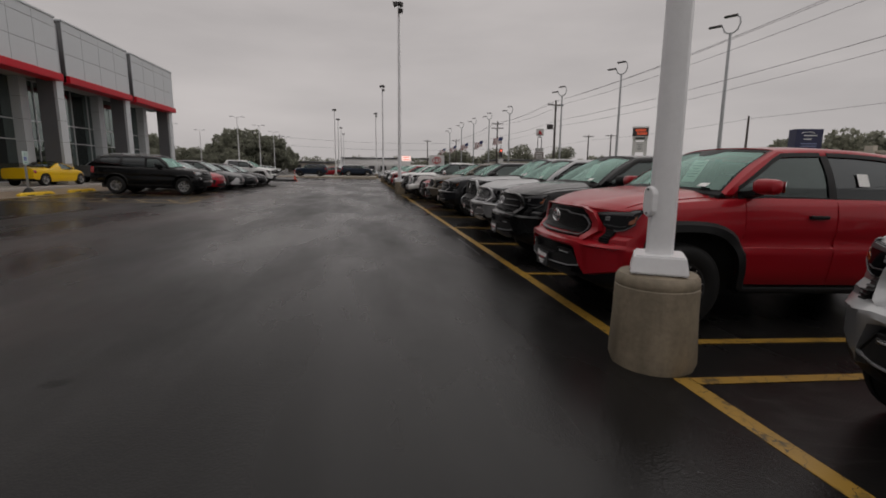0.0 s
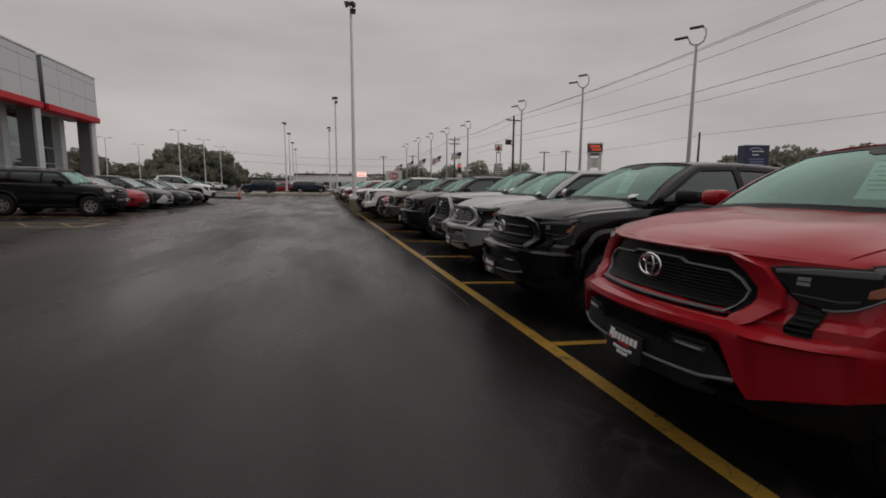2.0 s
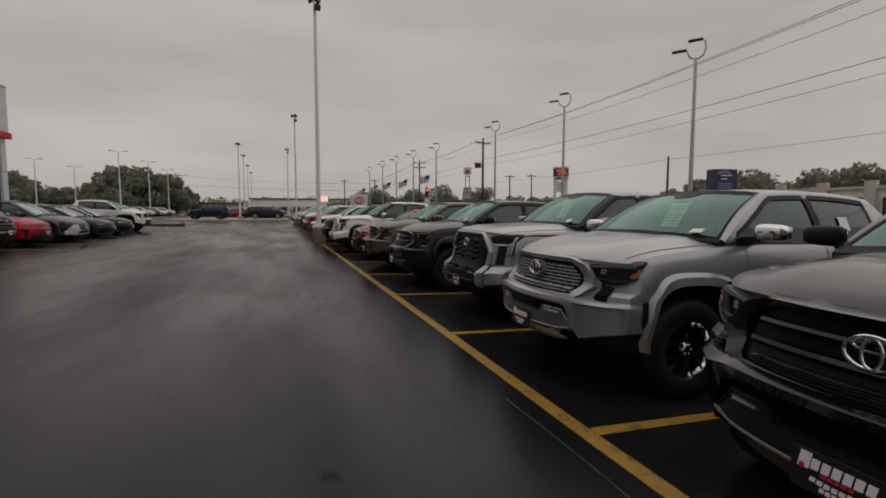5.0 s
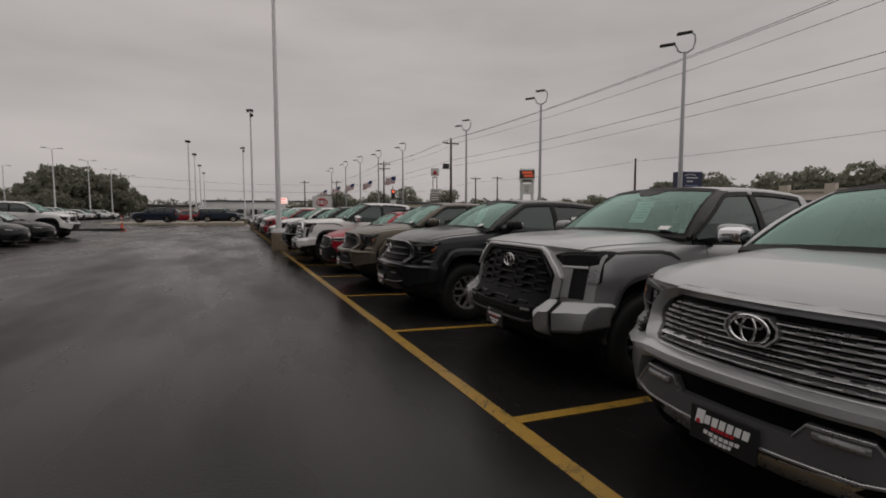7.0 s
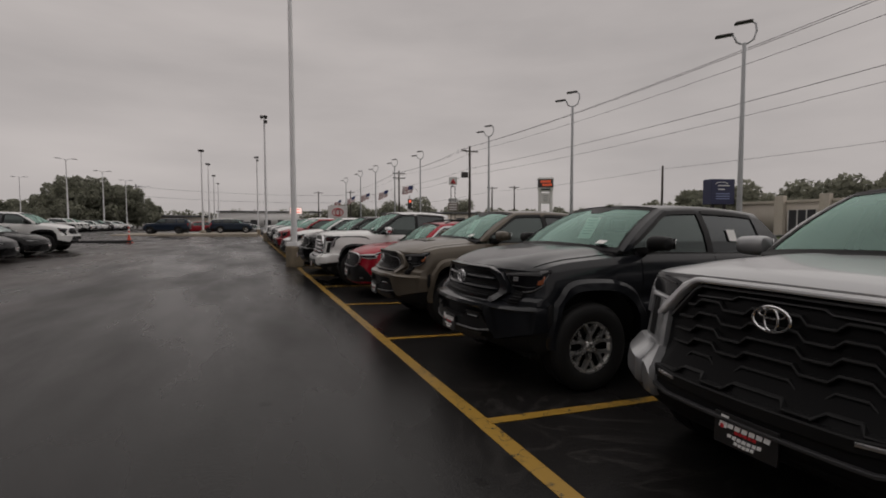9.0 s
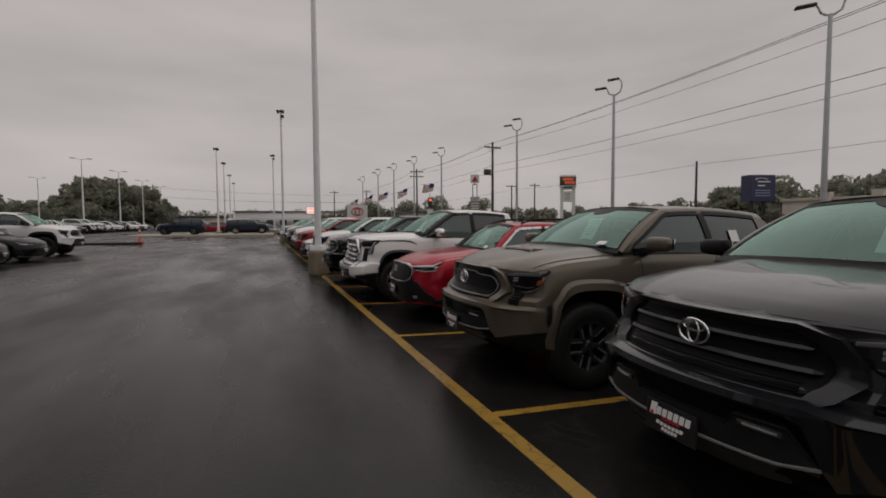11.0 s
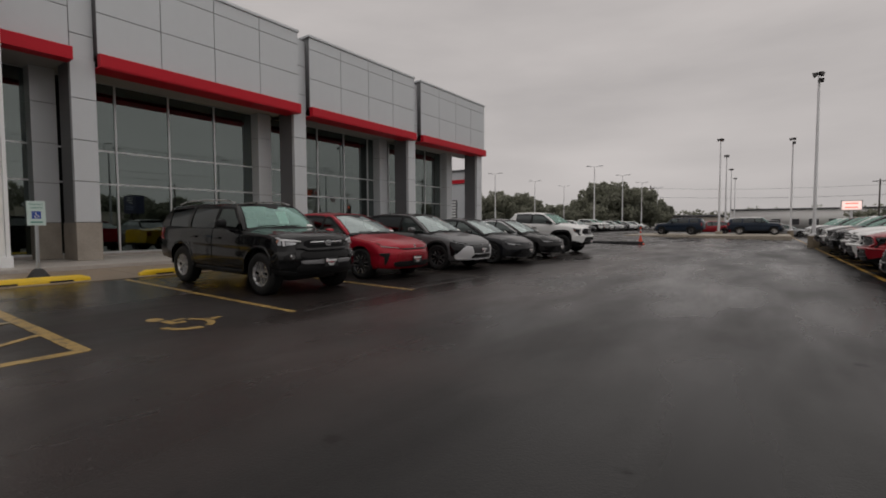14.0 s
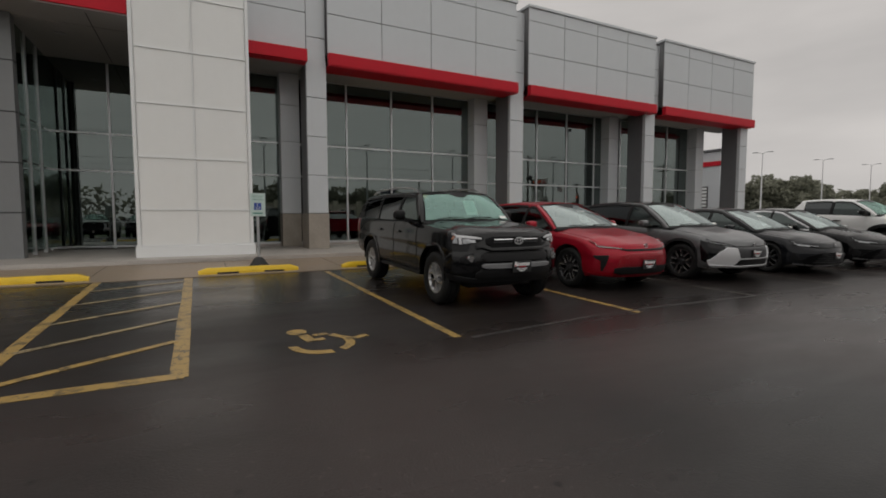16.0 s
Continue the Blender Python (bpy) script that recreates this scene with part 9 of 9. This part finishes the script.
for nm, lab, x0, x1, y0, y1, h, m in (("long_building", "long low dark-roofed building far off", 30, 75, 190, 215, 5.5, TRIM_GREY), ("warehouse", "pale low warehouse in the distance", -14, 30, 210, 230, 6.0, SIGN_WHITE), ("shed", "low tan shed in the distance", -26, -12, 150, 160, 3.2, BEIGE), ("store", "low dark-roofed store in the distance", 34, 60, 130, 146, 4.0, BEIGE)):
    s = thing(nm, lab, "building", "far buildings")
    bm = bmesh.new()
    box(bm, x0, x1, y0, y1, 0, h)
    part("wall", bm, m, s)
    bm = bmesh.new()
    box(bm, x0 - 0.4, x1 + 0.4, y0 - 0.4, y1 + 0.4, h, h + 0.5)
    part("roof", bm, REVEAL, s)
    for k in range(int((x1 - x0) / 5)):
        bm = bmesh.new()
        box(bm, x0 + 1.5 + k * 5, x0 + 4 + k * 5, y0 - 0.06, y0, 1.0, min(3.0, h - 0.5))
        part("window", bm, INK, s)


def leaf_material():
    # base colour lifted well above leaf green to paint in the haze
    m = mat("hazed_foliage", (0.26, 0.265, 0.205), 0.75, var=0.18, scale=0.4)
    nt, ln = m.node_tree.nodes, m.node_tree.links
    g = nt.new("ShaderNodeNewGeometry")
    hs = nt.new("ShaderNodeHueSaturation")
    mr = nt.new("ShaderNodeMapRange")
    mr.inputs["To Min"].default_value, mr.inputs["To Max"].default_value = 0.72, 1.28
    ln.new(g.outputs["Random Per Island"], mr.inputs["Value"])
    ln.new(mr.outputs[0], hs.inputs["Value"])
    b = nt["Principled BSDF"]
    src = b.inputs["Base Color"].links[0].from_socket
    ln.new(src, hs.inputs["Color"])
    ln.new(hs.outputs[0], b.inputs["Base Color"])
    # thin leaves let some light through
    tl = nt.new("ShaderNodeBsdfTranslucent")
    mx = nt.new("ShaderNodeMixShader")
    mx.inputs[0].default_value = 0.5
    ln.new(hs.outputs[0], tl.inputs["Color"])
    ln.new(b.outputs[0], mx.inputs[1])
    ln.new(tl.outputs[0], mx.inputs[2])
    ln.new(mx.outputs[0], nt["Material Output"].inputs[0])
    return m


HAZED_LEAF = leaf_material()
BARK = mat("bark", (0.06, 0.045, 0.035), 0.9, var=0.3, scale=6, bump=0.5)


def leaf_mesh(clumps, count, size, seed):
    """Many small leaf sprays scattered over the shells of uneven clumps."""
    rng = np.random.default_rng(seed)
    verts, faces = [], []
    weights = np.array([c[3] ** 2 for c in clumps])
    which = rng.choice(len(clumps), count, p=weights / weights.sum())
    for w in which:
        cx, cy, cz, r = clumps[w]
        d = rng.normal(size=3)
        d /= np.linalg.norm(d)
        rad = r * (0.9 + 0.16 * rng.random()) * (1 + 0.16 * math.sin(5 * d[0] + 3 * d[1] + w) + 0.1 * math.sin(11 * d[2] + w))
        c = np.array([cx, cy, cz]) + d * rad * np.array([1, 1, 0.8])
        u = rng.normal(size=3)
        u /= np.linalg.norm(u)
        v = np.cross(u, d)
        v /= max(np.linalg.norm(v), 1e-6)
        s = size * (0.6 + 0.8 * rng.random())
        i = len(verts)
        verts += [tuple(c + s * u), tuple(c + s * 0.6 * v), tuple(c - s * u), tuple(c - s * 0.6 * v)]
        faces.append((i, i + 1, i + 2, i + 3))
    me = bpy.data.meshes.new("leaves")
    me.from_pydata(verts, [], faces)
    me.materials.append(HAZED_LEAF)
    return me


def tree(x, y, h, spread, seed, leaves=6500, size=0.34):
    rng = random.Random(seed)
    t = thing("tree", "broad green leafy tree in the distance", "tree", "trees round the lot")
    bm = bmesh.new()
    tube(bm, [(0, 0, 0), (0.1, 0, h * 0.25), (0.0, 0.1, h * 0.5), (0.1, 0, h * 0.8)], [0.03 * h, 0.024 * h, 0.016 * h, 0.005 * h], 8)
    clumps = []
    for k in range(11):
        a, z = rng.uniform(0, 6.28), h * rng.uniform(0.2, 0.84)
        r = spread * rng.uniform(0.35, 0.75) * (1.0 - 0.5 * max(0, z / h - 0.6))
        e = Vector((r * math.cos(a), r * math.sin(a), z))
        tube(bm, [(0, 0, z * 0.6), tuple(e * 0.6 + Vector((0, 0, z * 0.3))), tuple(e)], [0.010 * h, 0.007 * h, 0.003 * h], 6)
        clumps.append((e.x, e.y, e.z, spread * rng.uniform(0.3, 0.48)))
    clumps.append((0, 0, h * 0.82, spread * 0.45))
    part("trunk", bm, BARK, t)
    part_of("crown", leaf_mesh(clumps, leaves, size, seed), t)
    t.matrix_basis = pose(x, y, gz(x))
    return t


for i, (x, y, h, sp) in enumerate(((-41.5, 140, 9.8, 5.0), (-37, 134, 10.9, 5.6), (-33, 138, 11.2, 5.6), (-29, 142, 9.8, 5.2), (-26, 148, 7.0, 4.0), (-50, 146, 6.0, 3.8), (-59, 138, 9.5, 5.4), (-66, 136, 10.0, 6))):
    tree(x, y, h, sp, 20 + i, 9000)
for i, (x, y, h, sp) in enumerate(((66, 60, 7.5, 4.5), (60, 62, 6.0, 3.5), (44, 140, 9, 5), (38, 150, 8, 5), (60, 150, 9, 5), (30, 165, 8.5, 4.5), (24, 170, 8, 3.5), (55.4, 53.2, 3.0, 1.3))):
    tree(x, y, h, sp, 60 + i, 3000)


def woods(points, seed, count):
    rng = random.Random(seed)
    clumps = []
    for (x0, y0, h0), (x1, y1, h1) in zip(points, points[1:]):
        n = max(2, int(math.hypot(x1 - x0, y1 - y0) / 3.2))
        for i in range(n):
            s = i / n
            h = (h0 + (h1 - h0) * s) * rng.uniform(0.8, 1.12)
            x, y = x0 + (x1 - x0) * s + rng.uniform(-2, 2), y0 + (y1 - y0) * s + rng.uniform(-2, 2)
            r = h * 0.27
            clumps += [(x, y, h - r, r), (x + rng.uniform(-2, 2), y, h * 0.45, h * 0.3), (x, y, h * 0.18, h * 0.25)]
    ob = new("woods", leaf_mesh(clumps, count, 0.55, seed))
    return tagged(ob, "dark belt of leafy woods on the horizon", "woods", kind="stuff")


woods(((-150, 40, 13), (-125, 75, 12), (-100, 105, 11), (-75, 130, 11), (-60, 140, 10.5), (-52, 150, 5.5)), 5, 52000)
woods(((84, 20, 10), (92, 50, 10), (100, 78, 9.5), (90, 110, 6), (80, 150, 6)), 6, 24000)
woods(((16, 185, 6.5), (45, 172, 7.0), (70, 160, 6.5), (96, 128, 6.0)), 9, 9000)
woods(((75, 210, 9), (40, 240, 9), (0, 250, 8), (-40, 240, 8), (-80, 200, 10)), 7, 14000)
woods(((84, 20, 9), (60, -60, 10), (0, -90, 10), (-40, -80, 10)), 8, 6000)
